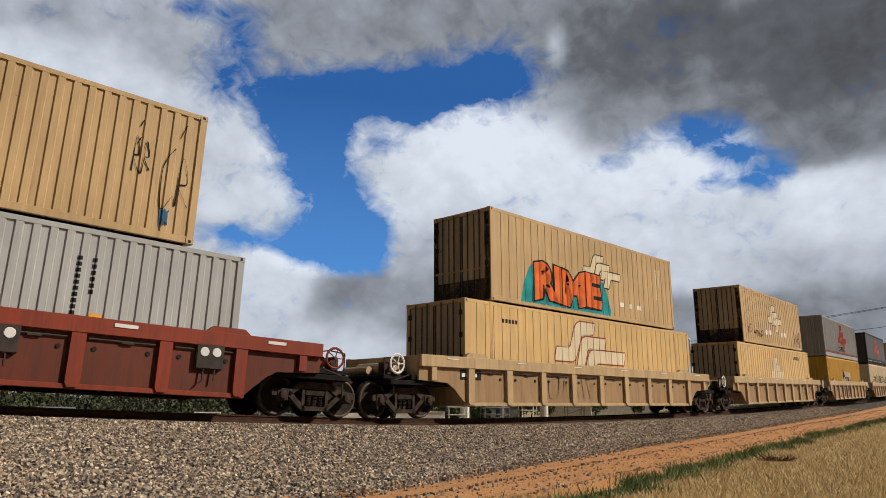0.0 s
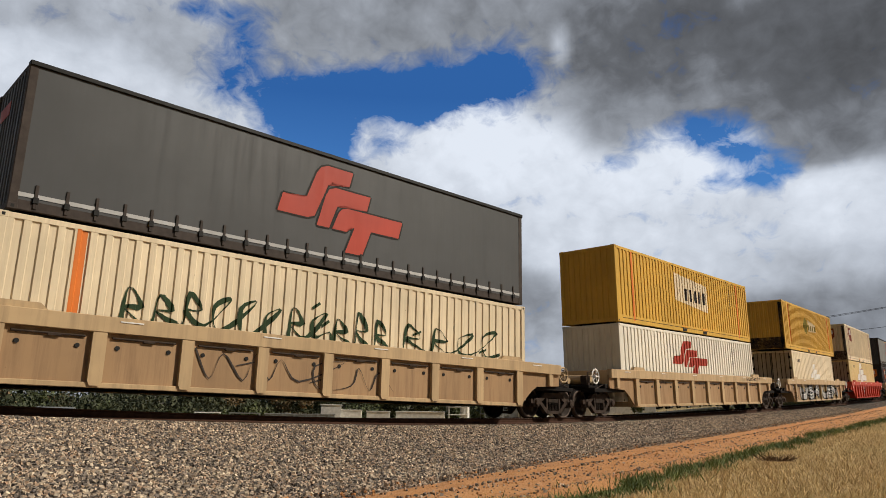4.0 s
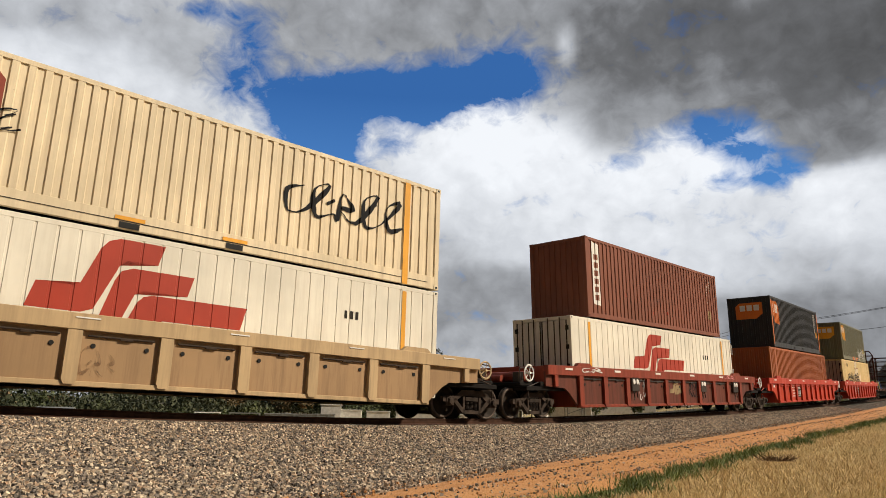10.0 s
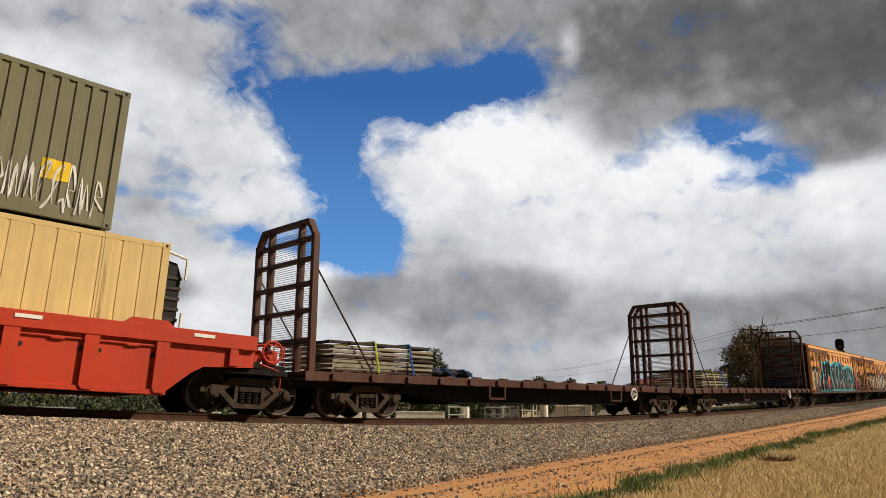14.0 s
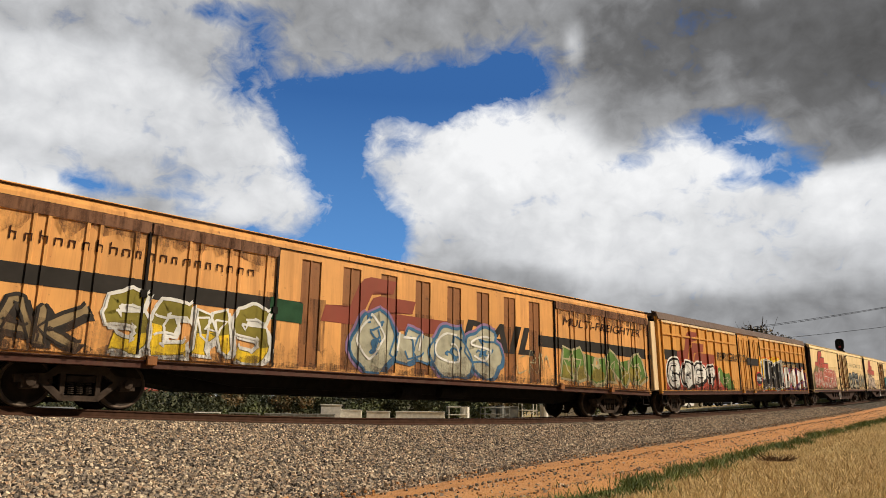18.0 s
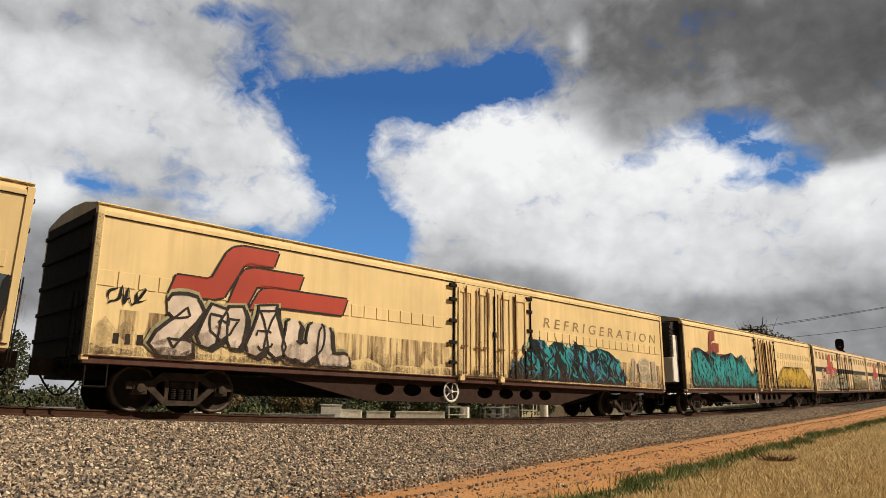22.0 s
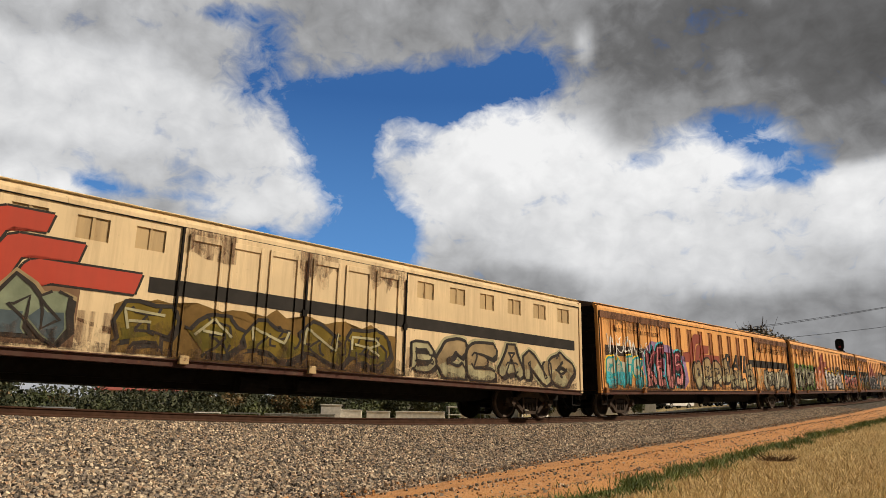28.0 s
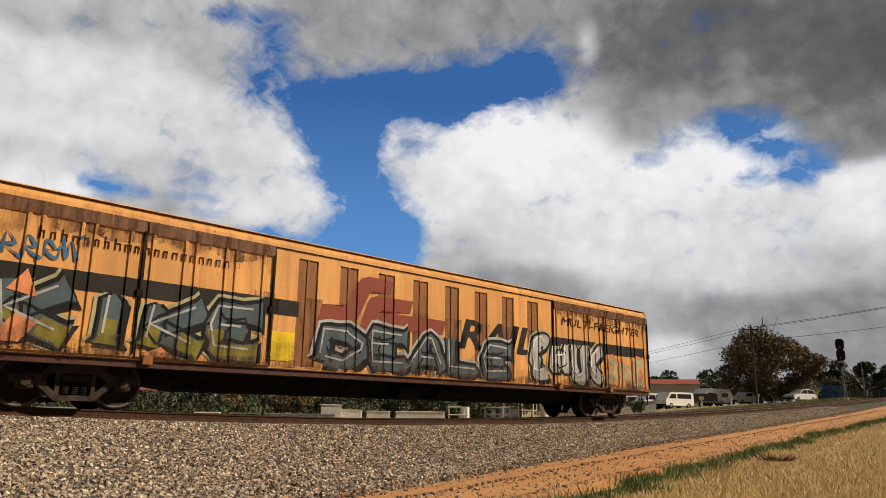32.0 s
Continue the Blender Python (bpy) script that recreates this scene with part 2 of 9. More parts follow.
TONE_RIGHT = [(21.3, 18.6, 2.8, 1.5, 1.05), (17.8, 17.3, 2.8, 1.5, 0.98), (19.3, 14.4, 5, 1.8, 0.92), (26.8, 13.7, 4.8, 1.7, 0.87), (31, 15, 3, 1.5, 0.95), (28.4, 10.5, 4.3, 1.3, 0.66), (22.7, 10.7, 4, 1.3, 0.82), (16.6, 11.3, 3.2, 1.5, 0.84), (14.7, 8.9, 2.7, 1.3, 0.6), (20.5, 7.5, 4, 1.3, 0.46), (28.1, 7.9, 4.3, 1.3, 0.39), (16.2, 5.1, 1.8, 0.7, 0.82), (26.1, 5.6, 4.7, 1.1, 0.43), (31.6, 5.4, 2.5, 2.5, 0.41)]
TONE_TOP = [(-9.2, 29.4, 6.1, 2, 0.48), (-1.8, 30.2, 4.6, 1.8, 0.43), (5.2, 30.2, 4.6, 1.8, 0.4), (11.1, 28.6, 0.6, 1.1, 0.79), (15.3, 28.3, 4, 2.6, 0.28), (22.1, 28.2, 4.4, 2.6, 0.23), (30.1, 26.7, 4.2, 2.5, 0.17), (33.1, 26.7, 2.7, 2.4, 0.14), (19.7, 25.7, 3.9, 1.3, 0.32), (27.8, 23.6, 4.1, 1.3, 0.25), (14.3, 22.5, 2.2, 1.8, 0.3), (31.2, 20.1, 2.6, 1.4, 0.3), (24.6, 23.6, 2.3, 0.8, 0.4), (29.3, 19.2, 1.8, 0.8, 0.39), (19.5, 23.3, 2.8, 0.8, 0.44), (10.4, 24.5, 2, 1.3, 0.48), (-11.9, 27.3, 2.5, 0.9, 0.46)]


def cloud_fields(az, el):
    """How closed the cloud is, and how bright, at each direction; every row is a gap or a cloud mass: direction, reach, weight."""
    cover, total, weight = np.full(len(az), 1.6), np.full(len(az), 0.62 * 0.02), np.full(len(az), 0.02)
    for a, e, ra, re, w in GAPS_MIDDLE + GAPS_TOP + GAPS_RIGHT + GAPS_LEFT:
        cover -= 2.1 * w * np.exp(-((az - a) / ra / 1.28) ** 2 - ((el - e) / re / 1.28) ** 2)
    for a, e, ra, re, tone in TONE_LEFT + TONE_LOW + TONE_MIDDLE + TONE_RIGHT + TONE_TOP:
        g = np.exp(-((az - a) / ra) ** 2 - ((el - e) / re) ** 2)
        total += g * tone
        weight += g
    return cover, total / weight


def sky_material():
    m = bpy.data.materials.new("cloudy_sky")
    m.use_nodes = True
    nt = m.node_tree
    nt.nodes.remove(nt.nodes["Principled BSDF"])
    em = nt.nodes.new("ShaderNodeEmission")
    nt.links.new(em.outputs[0], nt.nodes["Material Output"].inputs[0])
    uv = nt.nodes.new("ShaderNodeUVMap").outputs[0]

    def cloud_noise(scale, detail, rough, off, warp=0.0):
        mp = nt.nodes.new("ShaderNodeMapping")
        mp.inputs["Location"].default_value = (off, off * 0.7, off * 0.3)
        mp.inputs["Scale"].default_value = (0.85, 1.15, 1)
        nt.links.new(uv, mp.inputs[0])
        n = nt.nodes.new("ShaderNodeTexNoise")
        n.inputs["Scale"].default_value, n.inputs["Detail"].default_value, n.inputs["Roughness"].default_value = scale, detail, rough
        n.inputs["Distortion"].default_value = warp
        nt.links.new(mp.outputs[0], n.inputs["Vector"])
        return n.outputs["Fac"]

    def billows(scale, off):
        mp = nt.nodes.new("ShaderNodeMapping")
        mp.inputs["Location"].default_value = (off, off, 0)
        wob = nt.nodes.new("ShaderNodeTexNoise")
        wob.inputs["Scale"].default_value, wob.inputs["Detail"].default_value = scale * 1.6, 5
        nt.links.new(uv, wob.inputs["Vector"])
        mv = nt.nodes.new("ShaderNodeVectorMath")
        mv.operation = "MULTIPLY_ADD"
        nt.links.new(wob.outputs["Color"], mv.inputs[0])
        mv.inputs[1].default_value = (0.9 / scale, 0.9 / scale, 0)
        nt.links.new(uv, mv.inputs[2])
        nt.links.new(mv.outputs[0], mp.inputs[0])
        vo = nt.nodes.new("ShaderNodeTexVoronoi")
        vo.feature = "SMOOTH_F1"
        vo.inputs["Scale"].default_value, vo.inputs["Smoothness"].default_value = scale, 0.35
        nt.links.new(mp.outputs[0], vo.inputs["Vector"])
        return vo.outputs["Distance"]

    def attribute(name):
        n = nt.nodes.new("ShaderNodeAttribute")
        n.attribute_name = name
        return n.outputs["Fac"]

    def weigh(fac, k):
        return math_node(nt, "MULTIPLY", math_node(nt, "SUBTRACT", fac, 0.5), k)

    wisps, shreds = cloud_noise(0.16, 9, 0.56, 11.0, 0.4), cloud_noise(0.55, 9, 0.6, 5.0, 0.5)
    heads = billows(0.32, 2.0)
    knobs = billows(0.8, 7.0)
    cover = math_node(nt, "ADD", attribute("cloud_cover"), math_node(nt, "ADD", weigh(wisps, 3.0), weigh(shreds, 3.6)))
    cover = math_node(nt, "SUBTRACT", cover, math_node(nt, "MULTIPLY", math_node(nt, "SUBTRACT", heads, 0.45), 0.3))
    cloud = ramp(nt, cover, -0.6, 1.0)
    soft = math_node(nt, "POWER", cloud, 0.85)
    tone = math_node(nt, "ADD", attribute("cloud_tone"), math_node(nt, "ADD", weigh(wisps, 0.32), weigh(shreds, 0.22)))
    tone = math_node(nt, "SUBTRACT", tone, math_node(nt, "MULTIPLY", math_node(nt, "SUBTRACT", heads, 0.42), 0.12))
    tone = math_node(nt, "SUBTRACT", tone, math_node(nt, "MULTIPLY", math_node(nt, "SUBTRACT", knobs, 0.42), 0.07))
    cr = nt.nodes.new("ShaderNodeValToRGB")
    el = cr.color_ramp.elements
    el[0].position, el[0].color = 0.0, (0.06, 0.058, 0.056, 1)
    el[1].position, el[1].color = 1.0, (0.90, 0.905, 0.91, 1)
    for pos, c in ((0.25, (0.148, 0.148, 0.15, 1)), (0.5, (0.36, 0.365, 0.375, 1)), (0.75, (0.63, 0.64, 0.655, 1))):
        e = cr.color_ramp.elements.new(pos)
        e.color = c
    nt.links.new(tone, cr.inputs[0])
    sep = nt.nodes.new("ShaderNodeSeparateXYZ")
    nt.links.new(uv, sep.inputs[0])
    blue = blend(nt, ramp(nt, sep.outputs[1], 9, 25), (0.125, 0.33, 0.70), (0.04, 0.135, 0.375))
    nt.links.new(blend(nt, soft, blue, cr.outputs[0]), em.inputs[0])
    em.inputs[1].default_value = 1.0
    return m


def sky_backdrop():
    na, ne = 310, 170
    verts, uvs, faces = [], [], []
    for j in range(ne + 1):
        for i in range(na + 1):
            az, e = -62 + 124 * i / na, -4 + 68 * j / ne
            a, b = radians(az + 53.248), radians(e)
            verts.append((2400 * math.sin(a) * math.cos(b), 2400 * math.cos(a) * math.cos(b), 2400 * math.sin(b)))
            uvs.append((az, e))
    for j in range(ne):
        for i in range(na):
            k = j * (na + 1) + i
            faces.append((k, k + 1, k + na + 2, k + na + 1))
    me = bpy.data.meshes.new("sky_backdrop")
    me.from_pydata(verts, [], faces)
    layer = me.uv_layers.new(name="UVMap")
    for lp in me.loops:
        layer.data[lp.index].uv = uvs[lp.vertex_index]
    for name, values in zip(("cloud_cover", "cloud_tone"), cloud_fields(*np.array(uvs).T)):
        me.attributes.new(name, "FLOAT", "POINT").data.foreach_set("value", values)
    me.polygons.foreach_set("use_smooth", [True] * len(me.polygons))
    me.materials.append(sky_material())
    return tagged(new("backdrop", me), "blue sky with broken white and grey cumulus clouds", "sky", kind="structure")


sky = sky_backdrop()

# ---- ground, ballast, track ----
def soil_material():
    m, nt, b = nodes_of("dry_grass_soil")
    big, mid, fine = noise_at(nt, 0.15, 6), noise_at(nt, 1.2, 6, 0.65), noise_at(nt, 30, 4, 0.7)
    c = blend(nt, ramp(nt, mid, 0.35, 0.65), (0.42, 0.30, 0.12), (0.30, 0.20, 0.08))
    c = blend(nt, ramp(nt, big, 0.52, 0.66), c, (0.20, 0.19, 0.06))
    c = blend(nt, ramp(nt, fine, 0.4, 0.75, 0, 0.55), c, (0.55, 0.42, 0.19))
    nt.links.new(c, b.inputs["Base Color"])
    b.inputs["Roughness"].default_value = 0.95
    bump(nt, b, fine, 0.8, 0.03)
    return m


def dirt_material():
    m, nt, b = nodes_of("orange_dirt")
    mid, fine = noise_at(nt, 0.7, 6, 0.65), noise_at(nt, 26, 6, 0.75)
    lumps, clods = noise_at(nt, 3.2, 7, 0.7), noise_at(nt, 9.0, 6, 0.7)
    along = noise_at(nt, 1.0, 6, 0.65, (0.10, 2.6, 1))
    c = blend(nt, ramp(nt, mid, 0.32, 0.68), (0.58, 0.285, 0.092), (0.44, 0.195, 0.062))
    c = blend(nt, ramp(nt, along, 0.48, 0.66, 0, 0.75), c, (0.54, 0.28, 0.12))
    c = blend(nt, ramp(nt, lumps, 0.52, 0.68, 0, 0.6), c, (0.32, 0.13, 0.05))
    c = blend(nt, ramp(nt, clods, 0.52, 0.62, 0, 0.7), c, (0.55, 0.30, 0.14))
    c = blend(nt, ramp(nt, fine, 0.58, 0.7, 0, 0.4), c, (0.28, 0.14, 0.065))
    nt.links.new(c, b.inputs["Base Color"])
    b.inputs["Roughness"].default_value = 0.95
    h = math_node(nt, "ADD", fine, math_node(nt, "MULTIPLY", clods, 1.6))
    bump(nt, b, h, 0.8, 0.03)
    return m


def ballast_material():
    m, nt, b = nodes_of("ballast_bed")
    tc = nt.nodes.new("ShaderNodeTexCoord")
    vo = nt.nodes.new("ShaderNodeTexVoronoi")
    vo.inputs["Scale"].default_value = 24
    nt.links.new(tc.outputs["Object"], vo.inputs["Vector"])
    hsv = nt.nodes.new("ShaderNodeSeparateColor")
    nt.links.new(vo.outputs["Color"], hsv.inputs[0])
    mid = noise_at(nt, 0.5, 5)
    # bed colour kept dark to stand for the shade between loose stones
    c = blend(nt, hsv.outputs[0], (0.022, 0.018, 0.014), (0.16, 0.13, 0.095))
    c = blend(nt, ramp(nt, mid, 0.4, 0.7, 0, 0.35), c, (0.12, 0.07, 0.04))
    nt.links.new(c, b.inputs["Base Color"])
    b.inputs["Roughness"].default_value = 0.95
    bump(nt, b, ramp(nt, vo.outputs["Distance"], 0, 0.7, 1, 0), 1.0, 0.05)
    return m


def stone_material():
    m, nt, b = nodes_of("crushed_stone")
    geo = nt.nodes.new("ShaderNodeNewGeometry")
    cr = nt.nodes.new("ShaderNodeValToRGB")
    e = cr.color_ramp.elements
    e[0].color, e[1].color = (0.035, 0.028, 0.024, 1), (0.74, 0.60, 0.42, 1)
    for pos, c in ((0.3, (0.15, 0.12, 0.098, 1)), (0.55, (0.34, 0.27, 0.195, 1)), (0.7, (0.36, 0.23, 0.135, 1)), (0.85, (0.52, 0.42, 0.30, 1))):
        e.new(pos).color = c
    nt.links.new(geo.outputs["Random Per Island"], cr.inputs[0])
    nt.links.new(blend(nt, ramp(nt, noise_at(nt, 40, 3), 0.4, 0.7, 0, 0.4), cr.outputs[0], (0.2, 0.17, 0.14)), b.inputs["Base Color"])
    b.inputs["Roughness"].default_value = 0.9
    return m


def spaced(stops):
    out = []
    for (a, b, n) in stops:
        out += list(np.linspace(a, b, n, endpoint=False))
    return np.array(out + [stops[-1][1]])


def chainage_of(x, y):
    """Nearest chainage and offset towards the camera side, for arrays of points."""
    k = slice(0, None, 6)
    lx, ly, nx, ny, ar = LINE[k, 0], LINE[k, 1], NORMAL[k, 0], NORMAL[k, 1], _arc[k]
    s, d = np.empty(len(x)), np.empty(len(x))
    for i in range(0, len(x), 4000):
        j = slice(i, i + 4000)
        dist = (lx[None] - x[j, None]) ** 2 + (ly[None] - y[j, None]) ** 2
        n = dist.argmin(1)
        s[j] = ar[n] + (x[j] - lx[n]) * ny[n] - (y[j] - ly[n]) * nx[n]
        d[j] = -((x[j] - lx[n]) * nx[n] + (y[j] - ly[n]) * ny[n])
    return s, d


def fall(d):
    """The land drops gently behind the line."""
    return np.clip((-np.asarray(d) - 4) * 0.045, 0, 1.1)


def ground_sheet():
    gx = spaced([(-3000, -300, 9), (-300, -30, 18), (-30, 60, 180), (60, 150, 60), (150, 400, 16), (400, 3000, 10)])
    gy = spaced([(-3000, -200, 8), (-200, -20, 12), (-20, 30, 125), (30, 120, 30), (120, 400, 10), (400, 3000, 10)])
    X, Y = np.meshgrid(gx, gy)
    x, y = X.ravel(), Y.ravel()
    s, d = chainage_of(x, y)
    lvl = np.interp(s, _arc, LEVEL) + below(s) - fall(d)
    far = np.clip((np.hypot(x, y) - 200) / 400, 0, 1)
    z = lvl * (1 - far) + 1.0 * far
    z += 0.02 * np.sin(x * 0.7 + 1.3 * np.sin(y * 0.5)) * np.sin(y * 0.9 + 0.6) * (np.abs(d) > 9) - 0.03
    w, h = len(gx), len(gy)
    idx = np.arange(w * h).reshape(h, w)
    f = np.stack([idx[:-1, :-1], idx[:-1, 1:], idx[1:, 1:], idx[1:, :-1]], -1).reshape(-1, 4)
    ob = bulk("ground", np.stack([x, y, z], 1).tolist(), f.tolist(), soil_material(), "flat paddock of dry yellow grass and bare soil", "ground", True)
    return tagged(ob, kind="structure")


def toe(s):
    return np.interp(s, [-40, 14, 16.2, 17, 18.1, 20, 23, 28, 33, 38, 47, 100], [8.5, 8.5, 8.2, 7.8, 7.35, 6.55, 5.5, 4.5, 3.95, 3.6, 3.4, 3.4])


def strip(name, ss, profile, material, label, category):
    """A sheet that follows the line; profile(s) gives (offset, level) pairs."""
    verts, faces = [], []
    for s in ss:
        row = profile(s)
        verts += [tuple(on_line(s, d, z)) for d, z in row]
    n = len(row)
    for i in range(len(ss) - 1):
        for j in range(n - 1):
            a = i * n + j
            faces.append((a, a + 1, a + n + 1, a + n))
    ob = bulk(name, verts, faces, material, label, category, True)
    return tagged(ob, kind="structure")


def bed(s, d):
    """Ballast level at offset d."""
    if d < 0:
        return np.interp(-d, [0, 1.75, 3.6], [-0.20, -0.22, below(s)])
    t = toe(s)
    return np.interp(d, [0, 1.75, 2.3, 0.55 * t + 1, t], [-0.20, -0.22, -0.30, below(s) * 0.62 - 0.08, below(s)])


ground = ground_sheet()
_ss = spaced([(-150, -5, 60), (-5, 60, 200), (60, 140, 80), (140, 640, 60)])
_off = [-3.7, -2.8, -1.75, -0.7, 0.4, 1.3, 1.75, 2.3, 2.8, 3.3, 3.8, 4.3, 4.8, 5.3, 5.8]
strip("ballast", _ss, lambda s: [(d if d < 2 else 1.75 + (d - 1.75) * (toe(s) - 1.7) / 4.05, bed(s, d if d < 2 else 1.75 + (d - 1.75) * (toe(s) - 1.7) / 4.05) + 0.02 * math.sin(s * 3.1 + d * 5)) for d in _off],
      ballast_material(), "grey crushed stone railway embankment", "ballast")


def verge(s):
    return float(np.interp(s, [-40, 12, 18.4, 19.3, 22, 25.9, 29.5, 37.9, 43, 100], [11.6, 11.3, 9.7, 9.4, 8.7, 7.75, 7.2, 6.35, 6.3, 6.2])) + 0.05 * math.sin(s * 0.8) + 0.07 * math.sin(s * 2.3)


strip("dirt_track", _ss, lambda s: [(toe(s) - 0.2 + (verge(s) - toe(s) + 0.2) * k / 10 + 0.06 * math.sin(s * 1.7 + k) * (k == 0), below(s) + 0.09 * min(1, k / 3) - 0.06 * math.exp(-((k - 3.6) / 0.9) ** 2) - 0.07 * math.exp(-((k - 7.4) / 1.1) ** 2) - (0.05 if k == 0 else 0.1 if k == 10 else 0)) for k in range(11)],
      dirt_material(), "orange dirt service track with two wheel ruts", "road")

RAIL_PROFILE = [(-0.075, -0.165), (0.075, -0.165), (0.07, -0.145), (0.012, -0.12), (0.012, -0.045), (0.036, -0.03), (0.036, -0.004), (-0.036, -0.004), (-0.036, -0.03), (-0.012, -0.045), (-0.012, -0.12), (-0.07, -0.145)]


def rails():
    track = thing("railway_track", "single railway track of rusty steel rails on concrete sleepers", "railway track", kind="structure")
    ss = spaced([(-150, -5, 40), (-5, 60, 130), (60, 140, 80), (140, 640, 40)])
    for side in (0.7535, -0.7535):
        sh, top = Shape(), Shape()
        n = len(RAIL_PROFILE)
        rows = [[on_line(s, side + a, b) for a, b in RAIL_PROFILE] for s in ss]
        sh.add([p for r in rows for p in r], [(i * n + j, i * n + (j + 1) % n, (i + 1) * n + (j + 1) % n, (i + 1) * n + j) for i in range(len(ss) - 1) for j in range(n)])
        part("rail", sh, RAIL_SIDE, track)
        rows = [[on_line(s, side - 0.034, -0.001), on_line(s, side + 0.034, -0.001)] for s in ss]
        top.add([p for r in rows for p in r], [(2 * i, 2 * i + 1, 2 * i + 3, 2 * i + 2) for i in range(len(ss) - 1)])
        part("rail_head", top, TREAD, track, "polished running surface")
    conc = plain("concrete", (0.36, 0.33, 0.29), 0.9, 0, 0.2, 3)
    me = Shape().plate([(-1.25, -0.36), (1.25, -0.36), (1.25, -0.19), (0.5, -0.185), (-0.5, -0.2), (-1.25, -0.19)], -0.11, 0.11, "x").mesh("sleeper")
    for k in range(170):
        s = 2 + k * 0.68
        ob = part("sleeper", me, conc, track)
        p, q = on_line(s), on_line(s + 0.1)
        ob.matrix_basis = pose(p.x, p.y, p.z, 0, 0, math.degrees(math.atan2(q.y - p.y, q.x - p.x)))
    return track


rails()


def scatter_stones(count, s0, s1, size, seed, name):
    rng = np.random.default_rng(seed)
    ss = s0 + (s1 - s0) * rng.random(count) ** 1.6
    cube = np.array([(x, y, z) for x in (-1, 1) for y in (-1, 1) for z in (-1, 1)], float)
    fc = np.array([(0, 1, 3, 2), (4, 6, 7, 5), (0, 4, 5, 1), (2, 3, 7, 6), (0, 2, 6, 4), (1, 5, 7, 3)])
    verts = np.empty((count, 8, 3))
    t = toe(ss)
    dd = 0.9 + (t + 0.25 - 0.9) * rng.random(count)
    dd += rng.normal(0, 0.35, count) * (rng.random(count) < 0.06)
    turns = [np.array(Euler(rng.random(3) * 6.28).to_matrix()) for _ in range(300)]
    level = np.array([bed(s, min(d, k)) for s, d, k in zip(ss, dd, t)])
    px, py = np.interp(ss, _arc, LINE[:, 0]), np.interp(ss, _arc, LINE[:, 1])
    nx, ny = np.interp(ss, _arc, NORMAL[:, 0]), np.interp(ss, _arc, NORMAL[:, 1])
    r = size * (0.5 + 0.75 * rng.random(count)) * (1 + 0.012 * np.clip(ss - 20, 0, 60))
    c = np.stack([px - nx * dd, py - ny * dd, np.interp(ss, _arc, LEVEL) + level + r * (0.1 + 0.55 * rng.random(count))], 1)
    q = np.array(turns)[rng.integers(0, 300, count)]
    verts = np.einsum("nij,nkj->nki", q, cube[None] * r[:, None, None] * (0.5 + 0.5 * rng.random((count, 8, 3)))) + c[:, None]
    faces = (np.arange(count)[:, None, None] * 8 + fc[None]).reshape(-1, 4)
    ob = bulk(name, verts.reshape(-1, 3).tolist(), faces.tolist(), stone_material(), "loose crushed grey and brown ballast stones", "ballast")
    return tagged(ob, kind="stuff")


def strew(count, seed, name, material, size, label, near):
    """Loose stones and clods on the dirt track."""
    rng = np.random.default_rng(seed)
    ss = 11 + 52 * rng.random(count) ** 1.7
    t, v = toe(ss), np.array([verge(q) for q in ss])
    u = rng.random(count) ** near
    dd = t - 0.1 + (v - t - 0.1) * u
    cube = np.array([(x, y, z) for x in (-1, 1) for y in (-1, 1) for z in (-1, 1)], float)
    fc = np.array([(0, 1, 3, 2), (4, 6, 7, 5), (0, 4, 5, 1), (2, 3, 7, 6), (0, 2, 6, 4), (1, 5, 7, 3)])
    px, py = np.interp(ss, _arc, LINE[:, 0]), np.interp(ss, _arc, LINE[:, 1])
    nx, ny = np.interp(ss, _arc, NORMAL[:, 0]), np.interp(ss, _arc, NORMAL[:, 1])
    r = size * (0.4 + 1.0 * rng.random(count) ** 2)
    k = 10 * (dd - t + 0.2) / (v - t + 0.2)
    level = below(ss) + 0.09 - 0.07 * np.exp(-((k - 3.2) / 0.9) ** 2) - 0.07 * np.exp(-((k - 7.4) / 1.1) ** 2)
    c = np.stack([px - nx * dd, py - ny * dd, np.interp(ss, _arc, LEVEL) + level + r * 0.1], 1)
    turns = np.array([np.array(Euler(rng.random(3) * 6.28).to_matrix()) for _ in range(200)])
    q = turns[rng.integers(0, 200, count)]
    verts = np.einsum("nij,nkj->nki", q, cube[None] * r[:, None, None] * (0.5 + 0.5 * rng.random((count, 8, 3)))) + c[:, None]
    faces = (np.arange(count)[:, None, None] * 8 + fc[None]).reshape(-1, 4)
    return tagged(bulk(name, verts.reshape(-1, 3).tolist(), faces.tolist(), material, label, "stones"), kind="stuff")


strew(4200, 31, "strewn_stones", stone_material(), 0.02, "loose ballast stones strewn over the dirt track", 3.0)
strew(2600, 33, "verge_stones", stone_material(), 0.014, "small pale stones on the dirt track beside the weeds", 0.55)
strew(2200, 32, "earth_clods", dirt_material(), 0.015, "small clods of orange earth on the track", 1.0)
scatter_stones(190000, 9, 66, 0.0235, 4, "ballast_stones")


# ---- running gear ----
_cache = {}


def shared(key, build):
    if key not in _cache:
        _cache[key] = build()
    return _cache[key]


